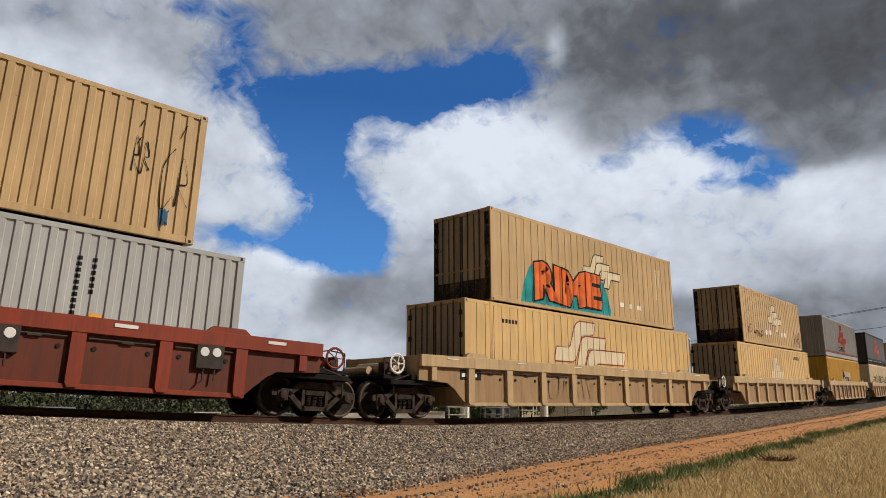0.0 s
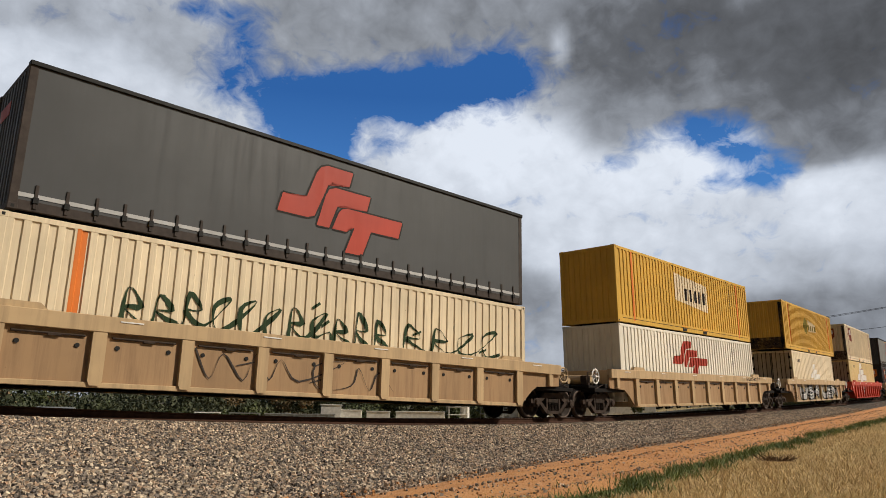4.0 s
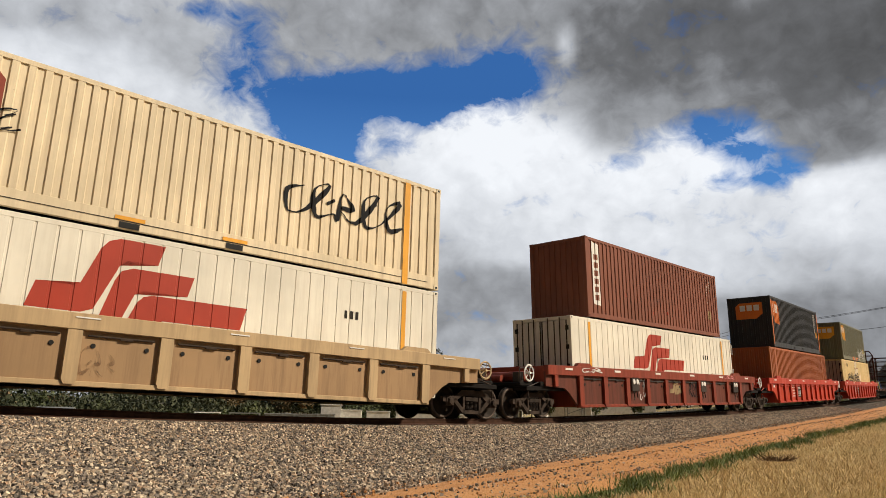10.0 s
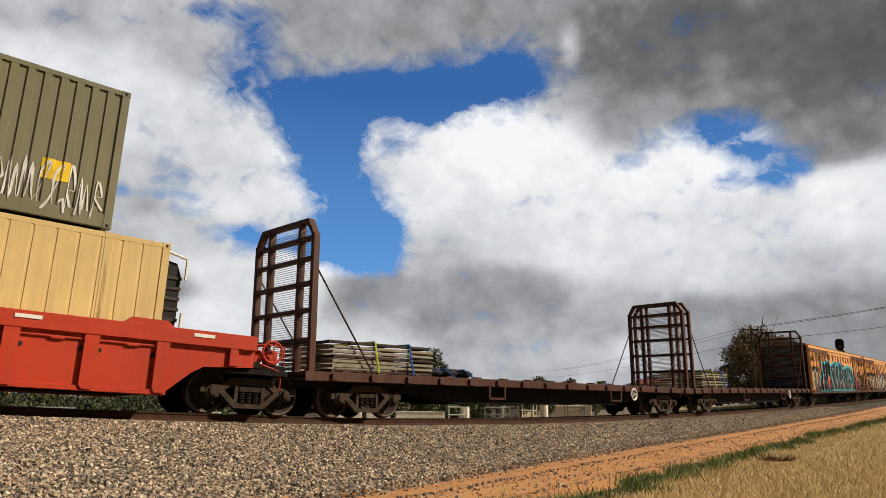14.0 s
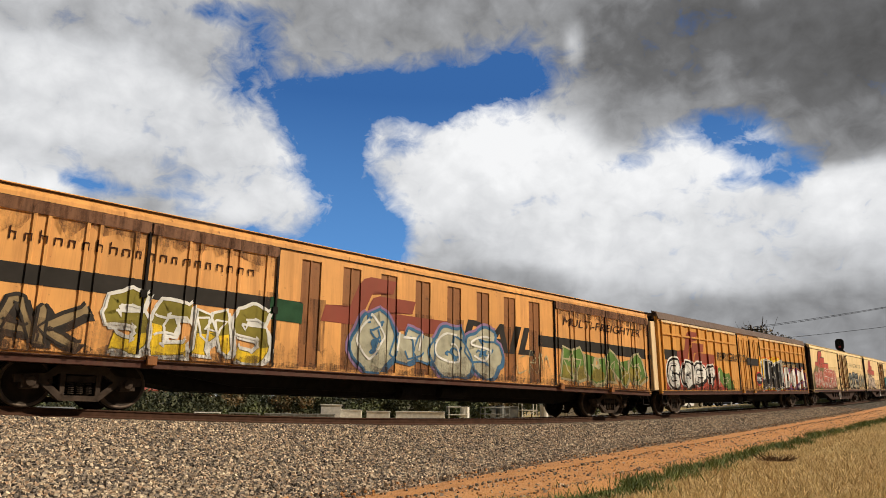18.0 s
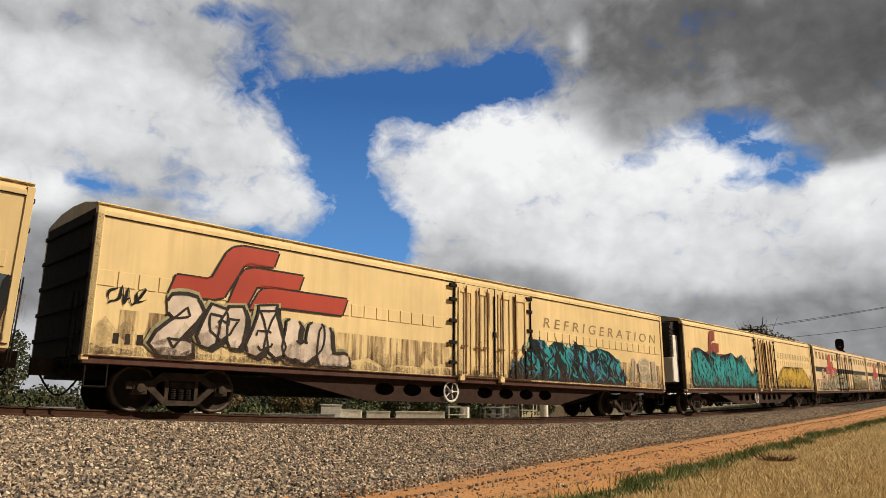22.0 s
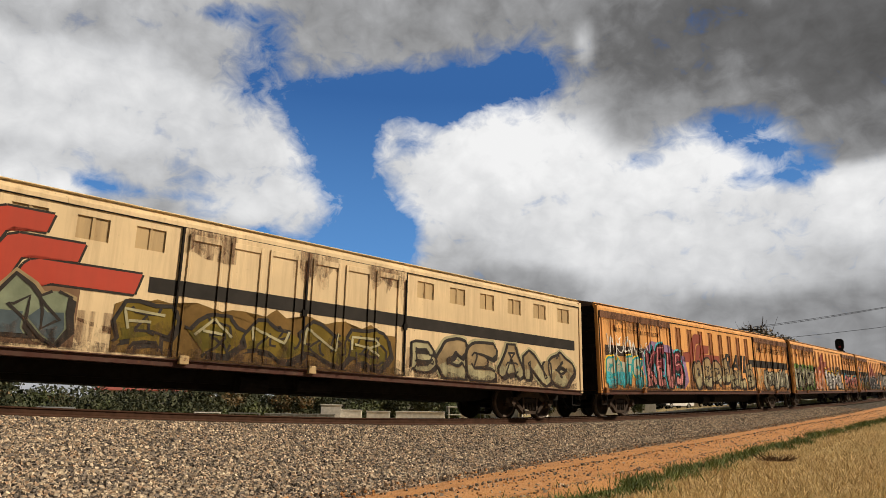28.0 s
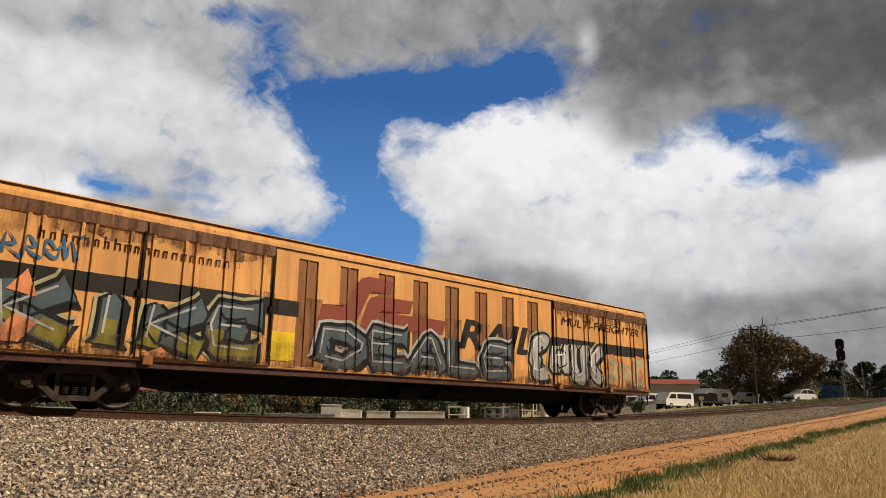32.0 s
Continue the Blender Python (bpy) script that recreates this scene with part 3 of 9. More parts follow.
def bogie_frame_mesh(side):
    """Cast three-piece side frame: arched truss with spring opening and axle boxes."""
    sh = Shape()
    y0, y1 = (-1.10, -0.96) if side < 0 else (0.96, 1.10)
    sh.plate([(-1.12, 0.58), (-0.62, 0.62), (-0.42, 0.78), (0.42, 0.78), (0.62, 0.62), (1.12, 0.58), (1.12, 0.44), (0.66, 0.44), (0.4, 0.62), (-0.4, 0.62), (-0.66, 0.44), (-1.12, 0.44)], y0, y1)
    sh.plate([(-0.80, 0.52), (-0.66, 0.56), (-0.26, 0.20), (-0.26, 0.12), (-0.36, 0.14)], y0, y1)
    sh.plate([(0.80, 0.52), (0.66, 0.56), (0.26, 0.20), (0.26, 0.12), (0.36, 0.14)], y0, y1)
    sh.plate([(-0.36, 0.13), (0.36, 0.13), (0.32, 0.23), (-0.32, 0.23)], y0, y1)
    sh.box(-0.36, -0.27, y0, y1, 0.2, 0.64, 0.01).box(0.27, 0.36, y0, y1, 0.2, 0.64, 0.01)
    for x in (-0.86, 0.86):
        sh.box(x - 0.15, x + 0.15, y0 - 0.02, y1 + 0.02, 0.33, 0.60, 0.02)
        sh.lathe((0, -1 if side < 0 else 1, 0), (x, y0 if side < 0 else y1, 0.46), [(0.001, 0.09), (0.085, 0.08), (0.11, 0.03), (0.11, -0.02), (0.001, -0.02)], 10)
    return sh.mesh("side_frame")


def spring_mesh(side):
    sh = Shape()
    y = -1.04 if side < 0 else 1.04
    for x in (-0.16, 0.0, 0.16):
        for k in range(6):
            sh.lathe((0, 0, 1), (x, y, 0.26 + k * 0.035), [(0.05, 0), (0.07, 0), (0.07, 0.018), (0.05, 0.018)], 8)
    sh.box(-0.26, 0.26, y - 0.06, y + 0.06, 0.47, 0.60, 0.015)
    return sh.mesh("spring_nest")


def wheelset_mesh():
    sh = Shape()
    for y, o in ((-0.7535, -1), (0.7535, 1)):
        sh.lathe((0, o, 0), (0, y, 0.46), [(0.09, 0.09), (0.13, 0.05), (0.33, 0.0), (0.37, 0.062), (0.452, 0.066), (0.46, -0.045), (0.49, -0.062), (0.49, -0.08), (0.38, -0.078), (0.33, -0.03), (0.13, -0.04), (0.09, -0.06)], 28)
    sh.rod((0, -1.0, 0.46), (0, 1.0, 0.46), 0.08, 10)
    return sh.mesh("wheelset", True)


def tyre_mesh(side):
    sh = Shape()
    for y, o in ((0.7535 * side, side),):
        sh.lathe((0, o, 0), (0, y, 0.46), [(0.395, 0.068), (0.455, 0.069), (0.463, -0.04), (0.455, -0.04)], 28)
    return sh.mesh("wheel_rim", True)


def add_bogie(parent, x):
    for side in (-1, 1):
        f = part("side_frame", shared(("frame", side), lambda: bogie_frame_mesh(side)), STEEL, parent)
        f.location.x = x
        sp = part("spring_nest", shared(("spring", side), lambda: spring_mesh(side)), WHEEL, parent, kind="stuff")
        sp.location.x = x
    bo = part("bolster", shared("bolster", lambda: Shape().box(-0.2, 0.2, -1.0, 1.0, 0.42, 0.66, 0.03).box(-0.5, 0.5, -0.3, 0.3, 0.5, 0.72, 0.03).box(-1.0, 1.0, -0.12, 0.12, 0.3, 0.42).mesh("bolster")), DARK, parent)
    bo.location.x = x
    for dx in (-0.86, 0.86):
        w = part("wheelset", shared("wheelset", wheelset_mesh), WHEEL, parent)
        w.location.x = x + dx
        for side in (-1, 1):
            t = part("wheel_rim", shared(("rim", side), lambda: tyre_mesh(side)), RIM, parent, "worn bare steel wheel rim")
            t.location.x = x + dx


def add_coupler(parent, x, o):
    """Knuckle coupler head, drawbar and hanging air hose at one end; o is the outward direction."""
    sh = Shape().box(min(x, x + o * 0.75), max(x, x + o * 0.75), -0.09, 0.09, 0.74, 0.94, 0.02)
    sh.plate([(x + o * 0.7, -0.2), (x + o * 1.02, -0.16), (x + o * 1.05, -0.02), (x + o * 0.9, 0.06), (x + o * 0.98, 0.2), (x + o * 0.7, 0.18)], 0.68, 1.0, "z")
    part("coupler", sh, STEEL, parent)
    pts = [(x + o * (0.2 + 0.1 * k), -0.35 + 0.03 * k, 0.72 - 0.42 * math.sin(k / 7 * math.pi)) for k in range(8)]
    part("air_hose", Shape().tube(pts, 0.022), BLACK, parent)


def hand_wheel(x, y, z, r, material, parent, name="handbrake_wheel"):
    sh = Shape().lathe((0, 1, 0), (x, y, z), [(r, -0.018), (r + 0.03, 0), (r, 0.018), (r - 0.03, 0)], 20)
    for k in range(5):
        a = k * math.tau / 5
        sh.rod((x, y, z), (x + r * math.cos(a), y, z + r * math.sin(a)), 0.014, 5)
    sh.rod((x, y - 0.05, z), (x, y + 0.14, z), 0.04, 8)
    return part(name, sh, material, parent)


# ---- well wagons ----
def well_wagon(L, mat, ribs, label, bar, infill=None, strip_h=0.07):
    """Double-stack well wagon; x runs from -L/2 to L/2 along the sills, z from the rail head."""
    w = thing("well_wagon", label, "freight wagon", "wagons of the train")
    h = L / 2
    for y0, y1, sgn in ((-1.50, -1.38, -1), (1.38, 1.50, 1)):
        a, b = (y0 + 0.0, y1)
        side = Shape()
        web = [(-h, 0.98), (-h + 1.1, 0.92), (-h + 1.35, 0.78), (-h + 1.9, 0.32), (h - 1.9, 0.32), (h - 1.35, 0.78), (h - 1.1, 0.92), (h, 0.98), (h, 1.44), (-h, 1.44)]
        side.plate(web, a + 0.05 * (sgn < 0), b - 0.05 * (sgn > 0))
        part("side_sill", side, infill or mat, w)
        part("top_chord", Shape().box(-h, h, a - 0.06 * (sgn < 0), b + 0.06 * (sgn > 0), 1.33, 1.64, 0.012), mat, w)
        part("bottom_chord", Shape().box(-h + 1.85, h - 1.85, a - 0.01 * (sgn < 0), b + 0.01 * (sgn > 0), 0.30, 0.40, 0.01), mat, w)
        yo = (a - 0.045, a + 0.06) if sgn < 0 else (b - 0.06, b + 0.045)
        for k in range(ribs):
            x = -h + 2.0 + (L - 4.0) * k / (ribs - 1)
            part("side_rib", Shape().plate([(x - 0.13, 1.335), (x + 0.13, 1.335), (x + 0.13, 0.42), (x + 0.09, 0.34), (x - 0.09, 0.34), (x - 0.13, 0.42)], *yo), mat, w)
            if k < ribs - 1 and sgn < 0:
                xm = x + (L - 4.0) / (ribs - 1) / 2
                part("piping", Shape().rod((xm - 0.62, a + 0.02, 1.24), (xm + 0.62, a + 0.02, 1.24), 0.022, 6).box(xm - 0.03, xm + 0.2, a - 0.01, a + 0.05, 1.2, 1.24), bar, w)
                for xb_ in (xm - 0.5, xm + 0.5):
                    part("lifting_eye", Shape().rod((xb_, a + 0.03, 1.06), (xb_, a + 0.056, 1.06), 0.045, 10), BLACK, w)
        for x in (-h + 0.5, h - 0.5):
            part("side_rib", Shape().box(x - 0.1, x + 0.1, *yo, 0.97, 1.335, 0.01), mat, w)
    for o in (-1, 1):
        sx = lambda a, b: (min(o * a, o * b), max(o * a, o * b))
        part("bulkhead", Shape().box(*sx(h - 1.95, h - 1.8), -1.4, 1.4, 0.32, 1.5), mat, w)
        part("end_platform", Shape().box(*sx(h - 1.9, h + 0.2), -1.38, 1.38, 0.97, 1.12, 0.02).box(*sx(h + 0.1, h + 0.95), -1.15, 1.15, 0.98, 1.10, 0.02), DARK, w)
        part("bogie_apron", Shape().box(*sx(h - 1.85, h + 0.9), -1.36, 1.36, 0.84, 0.968, 0.015), DARK, w)
        part("stub_sill", Shape().box(*sx(h - 1.0, h + 0.75), -0.28, 0.28, 0.66, 0.98, 0.02), DARK, w)
        part("end_plate", Shape().box(*sx(h - 0.08, h), -1.4, 1.4, 1.1, 1.62, 0.02), mat, w)
        part("reservoir", Shape().rod((o * (h + 0.3), -0.95, 1.28), (o * (h + 0.3), 0.55, 1.28), 0.17, 12).rod((o * (h + 0.62), -0.2, 1.24), (o * (h + 0.62), 0.8, 1.24), 0.11, 10), mat, w, smooth=False)
        br = Shape().box(*sx(h + 0.55, h + 0.8), -1.0, -0.75, 1.1, 1.42, 0.02).box(*sx(h + 0.1, h + 0.2), -1.1, 1.1, 1.1, 1.2)
        br.tube([(o * (h + 0.9), -1.1, 1.1), (o * (h + 0.9), -1.1, 1.52), (o * (h + 0.45), -1.12, 1.56), (o * (h + 0.1), -1.1, 1.5)], 0.018)
        br.tube([(o * (h + 0.2), -1.3, 1.1), (o * (h + 0.75), -1.3, 0.95), (o * (h + 0.75), -1.3, 0.55)], 0.018)
        part("brake_rigging", br, bar, w)
        hand_wheel(o * (h + 0.55), -1.22, 1.38, 0.24, mat if o > 0 else WHITE, w)
        add_coupler(w, o * (h + 0.55), o)
        add_bogie(w, o * (h + 0.15))
    part("well_floor", Shape().box(-h + 1.9, h - 1.9, -1.38, -1.0, 0.34, 0.44).box(-h + 1.9, h - 1.9, 1.0, 1.38, 0.34, 0.44).box(-h + 1.9, -h + 2.4, -1.38, 1.38, 0.34, 0.46).box(h - 2.4, h - 1.9, -1.38, 1.38, 0.34, 0.46).box(-0.3, 0.3, -1.38, 1.38, 0.34, 0.46), DARK, w)
    for k in range(6):
        x = -h + 1.2 + (L - 2.4) * k / 5
        part("reflector", Shape().box(x - 0.22, x + 0.22, -1.575, -1.56, 1.57 - strip_h, 1.57), WHITE, w, "white reflective strip")
    for x in (-h + 2.3, h - 2.3):
        part("guide", Shape().plate([(x - 0.5, 1.64), (x + 0.5, 1.64), (x + 0.35, 1.76), (x - 0.35, 1.76)], -1.5, -1.36), mat, w)
    return w


# ---- containers ----
def wave(L, pitch, depth, style):
    """(x, y) corners of the side sheet between the posts; y 0 is proud, depth recessed."""
    pts = [(-L / 2, 0.0)]
    n = max(1, round((L) / pitch))
    p = L / n
    if style == "corr":
        a, b = p * 0.42, p * 0.08
        for k in range(n):
            x = -L / 2 + k * p
            pts += [(x + a, 0), (x + a + b, depth), (x + 2 * a + b, depth), (x + p, 0)]
    elif style == "seam":
        for k in range(n):
            x = -L / 2 + k * p
            pts += [(x + p - 0.06, 0), (x + p - 0.052, depth), (x + p - 0.008, depth), (x + p, 0)]
    else:
        pts += [(L / 2, 0)]
    return pts


def sheet(pts, z0, z1, y, sgn):
    sh = Shape()
    n = len(pts)
    v = [(x, y - sgn * d, z) for z in (z0, z1) for x, d in pts]
    sh.add(v, [(i, i + 1, n + i + 1, n + i) for i in range(n - 1)])
    return sh


def container(label, L, H, mat, style="corr", frame_mat=None, end="front", post40=None, end_mat=None, rail=0.16, door_mat=None):
    """A box of L x 2.438 x H; end: what the end that faces back along -x shows, doors or a plain front wall."""
    frame_mat = frame_mat or mat
    c = thing("shipping_container", label, "container", "containers of the train")
    h, w = L / 2, 1.219
    pitch, depth = {"corr": (0.29, 0.032), "seam": (0.40, 0.013), "flat": (9, 0)}[style]
    for sgn in (-1, 1):
        y = sgn * (w - 0.012)
        me = sheet(wave(L - 0.3, pitch, depth, style), rail, H - 0.11, y, sgn)
        part("side_panel", me, mat, c)
        part("bottom_rail", Shape().box(-h + 0.1, h - 0.1, min(y, y - sgn * 0.1), max(y, y - sgn * 0.1), 0.012, rail + 0.002, 0.006), frame_mat, c)
        part("top_rail", Shape().box(-h + 0.1, h - 0.1, min(y + sgn * 0.004, y - sgn * 0.06), max(y + sgn * 0.004, y - sgn * 0.06), H - 0.115, H - 0.008, 0.006), frame_mat, c)
        if post40:
            for x in (-post40 / 2, post40 / 2):
                part("side_post", Shape().box(x - 0.08, x + 0.08, min(y + sgn * 0.008, y - sgn * 0.08), max(y + sgn * 0.008, y - sgn * 0.08), 0.01, H - 0.006, 0.006), frame_mat, c)
                for z in (0.0, H - 0.122):
                    part("corner_casting", Shape().box(x - 0.1, x + 0.1, min(y + sgn * 0.012, y - sgn * 0.1), max(y + sgn * 0.012, y - sgn * 0.1), z, z + 0.122, 0.01), frame_mat, c)
    for x in (-1, 1):
        for y in (-1, 1):
            part("corner_post", Shape().box(*sorted((x * (h - 0.005), x * (h - 0.17))), *sorted((y * (w - 0.005), y * (w - 0.15))), 0.1, H - 0.1, 0.012), frame_mat, c)
            for z in (0.0, H - 0.122):
                ca = part("corner_casting", Shape().box(*sorted((x * h, x * (h - 0.18))), *sorted((y * w, y * (w - 0.165))), z, z + 0.122, 0.01), frame_mat, c)
                part("slot", Shape().box(*sorted((x * (h - 0.06), x * (h - 0.12))), *sorted((y * (w + 0.002), y * (w - 0.01))), z + 0.03, z + 0.09), BLACK, ca)
    em = end_mat or mat
    for x, kind in ((-1, end), (1, "front")):
        xe = x * (h - 0.02)
        if kind == "doors":
            for k, y0, y1 in ((0, -1.06, -0.012), (1, 0.012, 1.06)):
                d = part("door", Shape().box(*sorted((xe, xe - x * 0.06)), y0, y1, 0.16, H - 0.14, 0.01), door_mat or em, c)
                for yg in (y0 + 0.03, (y0 + y1) / 2, y1 - 0.03):
                    part("gasket", Shape().box(*sorted((xe + x * 0.006, xe - x * 0.01)), yg - 0.022, yg + 0.022, 0.17, H - 0.15), BLACK, d)
                for yb in (y0 + 0.28, y1 - 0.28):
                    part("lock_rod", Shape().rod((xe + x * 0.035, yb, 0.05), (xe + x * 0.035, yb, H - 0.05), 0.02, 6), FRAME_DARK, d, "dark locking rod")
                    part("lock_handle", Shape().box(*sorted((xe + x * 0.02, xe + x * 0.06)), yb - 0.02, yb + 0.3, 1.0, 1.05), frame_mat, d)
                for z in (0.45, 1.1, 1.75, 2.4):
                    yh = y0 if k == 0 else y1
                    part("hinge", Shape().box(*sorted((xe + x * 0.02, xe - x * 0.05)), yh - 0.07, yh + 0.07, z, z + 0.16, 0.008), BLACK, d)
        else:
            pts = wave(2.15, 0.24, 0.04, "corr")
            n = len(pts)
            sh = Shape().add([(xe - x * d, y, z) for z in (0.15, H - 0.11) for y, d in pts], [(i, i + 1, n + i + 1, n + i) for i in range(n - 1)])
            part("end_panel", sh, em, c)
        part("end_sill", Shape().box(*sorted((xe, xe - x * 0.12)), -1.1, 1.1, 0.012, 0.155, 0.006), frame_mat, c)
        part("end_header", Shape().box(*sorted((xe, xe - x * 0.1)), -1.1, 1.1, H - 0.125, H - 0.008, 0.006), frame_mat, c)
    part("roof", Shape().box(-h + 0.12, h - 0.12, -w + 0.05, w - 0.05, H - 0.035, H - 0.012), mat, c)
    part("floor", Shape().box(-h + 0.1, h - 0.1, -w + 0.08, w - 0.08, 0.06, 0.15), DARK, c)
    return c


# ---- covered vans ----
def van(L, mat, roof_mat, label, doors, pockets, under="sill", zb=0.93, zt=3.95, end_mat=None, name="covered_van", pocket_mat=None, header=None):
    """Covered wagon. doors: (x0, x1, leaves); pockets: (x0, x1, count, width, z0, z1) recessed panels, all from the leading end."""
    v = thing(name, label, "freight wagon", "wagons of the train")
    h, w = L / 2, 1.5
    end_mat = end_mat or DARK
    cuts = []
    for x0, x1, n, pw, z0, z1 in pockets:
        for k in range(n):
            xc = x0 + (x1 - x0) * (k + 0.5) / n - h
            cuts.append((xc - pw / 2, xc + pw / 2, z0, z1))
    for sgn in (-1, 1):
        y = sgn * w
        if sgn > 0:
            part("side_wall", Shape().box(-h, h, y - 0.06, y, zb, zt - 0.12), mat, v)
            continue
        bands = sorted({(c[2], c[3]) for c in cuts})
        zc0, zc1 = bands[0] if bands else (zb + 1, zb + 1.1)
        body = Shape()
        xs = sorted({-h, h, *[c[0] for c in cuts], *[c[1] for c in cuts]})
        if cuts:
            body.box(-h, h, y, y + 0.06, zb, zc0)
            body.box(-h, h, y, y + 0.06, zc1, zt - 0.28)
        else:
            body.box(-h, h, y, y + 0.06, zb, zt - 0.28)
        for a, b in zip(xs, xs[1:]):
            if cuts and not any(c[0] <= a + 1e-6 and b <= c[1] + 1e-6 for c in cuts):
                body.box(a, b, y, y + 0.06, zc0, zc1)
        part("side_wall", body, mat, v)
        for c in cuts:
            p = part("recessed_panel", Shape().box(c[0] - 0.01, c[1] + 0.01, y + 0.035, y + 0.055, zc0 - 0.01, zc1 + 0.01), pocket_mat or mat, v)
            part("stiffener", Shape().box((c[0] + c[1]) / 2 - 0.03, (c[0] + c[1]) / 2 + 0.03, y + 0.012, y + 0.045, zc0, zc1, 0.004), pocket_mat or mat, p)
        part("cant_rail", Shape().plate([(y - 0.025, zt - 0.28), (y - 0.025, zt - 0.2), (y + 0.12, zt), (y + 0.2, zt), (y + 0.08, zt - 0.28)], -h, h, "x"), mat, v)
        part("solebar", Shape().box(-h + 0.02, h - 0.02, y - 0.012, y + 0.12, zb - 0.16, zb - 0.002, 0.01), DECK, v)
        part("sill_flange", Shape().box(-h + 0.02, h - 0.02, y - 0.06, y + 0.1, zb - 0.03, zb - 0.003, 0.006), DECK, v)
        # thin dark strip added as an outline along the foot of the cant rail
        part("dark_rail_line", Shape().box(-h + 0.02, h - 0.02, y - 0.028, y + 0.01, zt - 0.3, zt - 0.282), DARK, v)
        for x0, x1, n in doors:
            for k in range(n + 1):
                xg = x0 + (x1 - x0) * k / n - h
                part("door_gap", Shape().box(xg - 0.022, xg + 0.022, y - 0.05, y + 0.01, zb + 0.03, zt - 0.3), DARK, v)
            for k in range(n):
                a, b = x0 + (x1 - x0) * k / n - h, x0 + (x1 - x0) * (k + 1) / n - h
                d = part("door", Shape().box(a + 0.015, b - 0.015, y - 0.045, y - 0.004, zb + 0.04, zt - 0.3, 0.008), mat, v)
                m = max(2, round((b - a) / 0.95))
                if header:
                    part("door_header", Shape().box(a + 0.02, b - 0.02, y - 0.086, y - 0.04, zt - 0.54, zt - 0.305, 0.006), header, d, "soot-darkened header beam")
                for j in range(m):
                    xa, xb = a + 0.1 + (b - a - 0.2) * j / m, a + 0.1 + (b - a - 0.2) * (j + 1) / m
                    part("rib", Shape().box(xa + 0.02, xa + 0.09, y - 0.08, y - 0.04, zb + 0.08, zt - 0.42, 0.008), mat, d)
                    part("panel_header", Shape().box(xa + 0.09, xb - 0.22, y - 0.078, y - 0.04, zt - 0.55, zt - 0.42, 0.006), mat, d)
                    part("rib", Shape().box(xb - 0.22, xb - 0.15, y - 0.08, y - 0.04, zb + 0.08, zt - 0.42, 0.008), mat, d)
                part("lock_bar", Shape().rod((b - 0.04, y - 0.075, zb + 0.1), (b - 0.04, y - 0.075, zt - 0.5), 0.025, 6).box(b - 0.1, b + 0.02, y - 0.1, y - 0.05, zb + 1.2, zb + 1.35), DARK, d)
                part("lock_block", Shape().box(a + 0.15, a + 0.35, y - 0.12, y - 0.02, zb - 0.1, zb + 0.08, 0.01), pocket_mat or mat, d)
        for x in np.arange(-h + 0.6, h - 0.3, 1.83):
            part("roof_seam", Shape().box(x, x + 0.03, y - 0.03, y + 0.02, zt - 0.27, zt - 0.18), mat, v)
    rp = [(-1.5, zt - 0.05), (-1.32, zt), (-0.7, zt + 0.13), (0, zt + 0.17), (0.7, zt + 0.13), (1.32, zt), (1.5, zt - 0.05), (1.5, zt - 0.12), (-1.3, zt - 0.12)]
    part("roof", Shape().plate(rp, -h, h, "x"), roof_mat, v)
    for o in (-1, 1):
        ends = sorted((o * (h - 0.06), o * (h - 0.004)))
        part("end_wall", Shape().plate([(-1.44, zb), (1.44, zb), (1.44, zt - 0.1), (1.2, zt), (0, zt + 0.15), (-1.2, zt), (-1.44, zt - 0.1)], *ends, "x"), end_mat, v)
        for k in range(5):
            z = zb + 0.35 + k * 0.55
            part("end_rib", Shape().box(*sorted((o * h, o * (h + 0.06))), -1.4, 1.4, z, z + 0.09, 0.01), end_mat, v)
        part("corner_post", Shape().box(*sorted((o * (h - 0.12), o * (h + 0.015))), -1.53, -1.4, zb - 0.1, zt - 0.12, 0.01), mat, v)
        part("ladder", Shape().tube([(o * (h + 0.1), -1.3, zb - 0.3), (o * (h + 0.1), -1.3, zb + 1.2)], 0.015).tube([(o * (h + 0.1), -1.0, zb - 0.3), (o * (h + 0.1), -1.0, zb + 1.2)], 0.015), DARK, v)
        part("step", Shape().tube([(o * (h - 0.5), -1.46, zb - 0.1), (o * (h - 0.5), -1.46, 0.45), (o * (h - 0.1), -1.46, 0.45), (o * (h - 0.1), -1.46, zb - 0.1)], 0.02), DARK, v)
        add_coupler(v, o * (h - 0.62), o)
        add_bogie(v, o * (h - 2.15))
    if under == "sill":
        part("centre_sill", Shape().plate([(-h, 0.8), (-h, 0.62), (-h + 3.2, 0.6), (-h + 4.6, 0.4), (h - 4.6, 0.4), (h - 3.2, 0.6), (h, 0.62), (h, 0.8)], -0.5, 0.5), DARK, v)
        part("side_truss", Shape().plate([(-h + 3.6, 0.8), (-h + 5.5, 0.52), (h - 5.5, 0.52), (h - 3.6, 0.8)], -0.8, -0.7), DARK, v)
        part("brake_cylinder", Shape().rod((-0.9, -0.9, 0.55), (-0.2, -0.9, 0.55), 0.2, 12), DARK, v)
        part("air_reservoir", Shape().rod((0.6, -0.9, 0.6), (1.6, -0.9, 0.6), 0.16, 12), DARK, v)
    part("floor", Shape().box(-h + 0.05, h - 0.05, -1.4, 1.4, zb - 0.14, zb - 0.02), DARK, v)
    return v


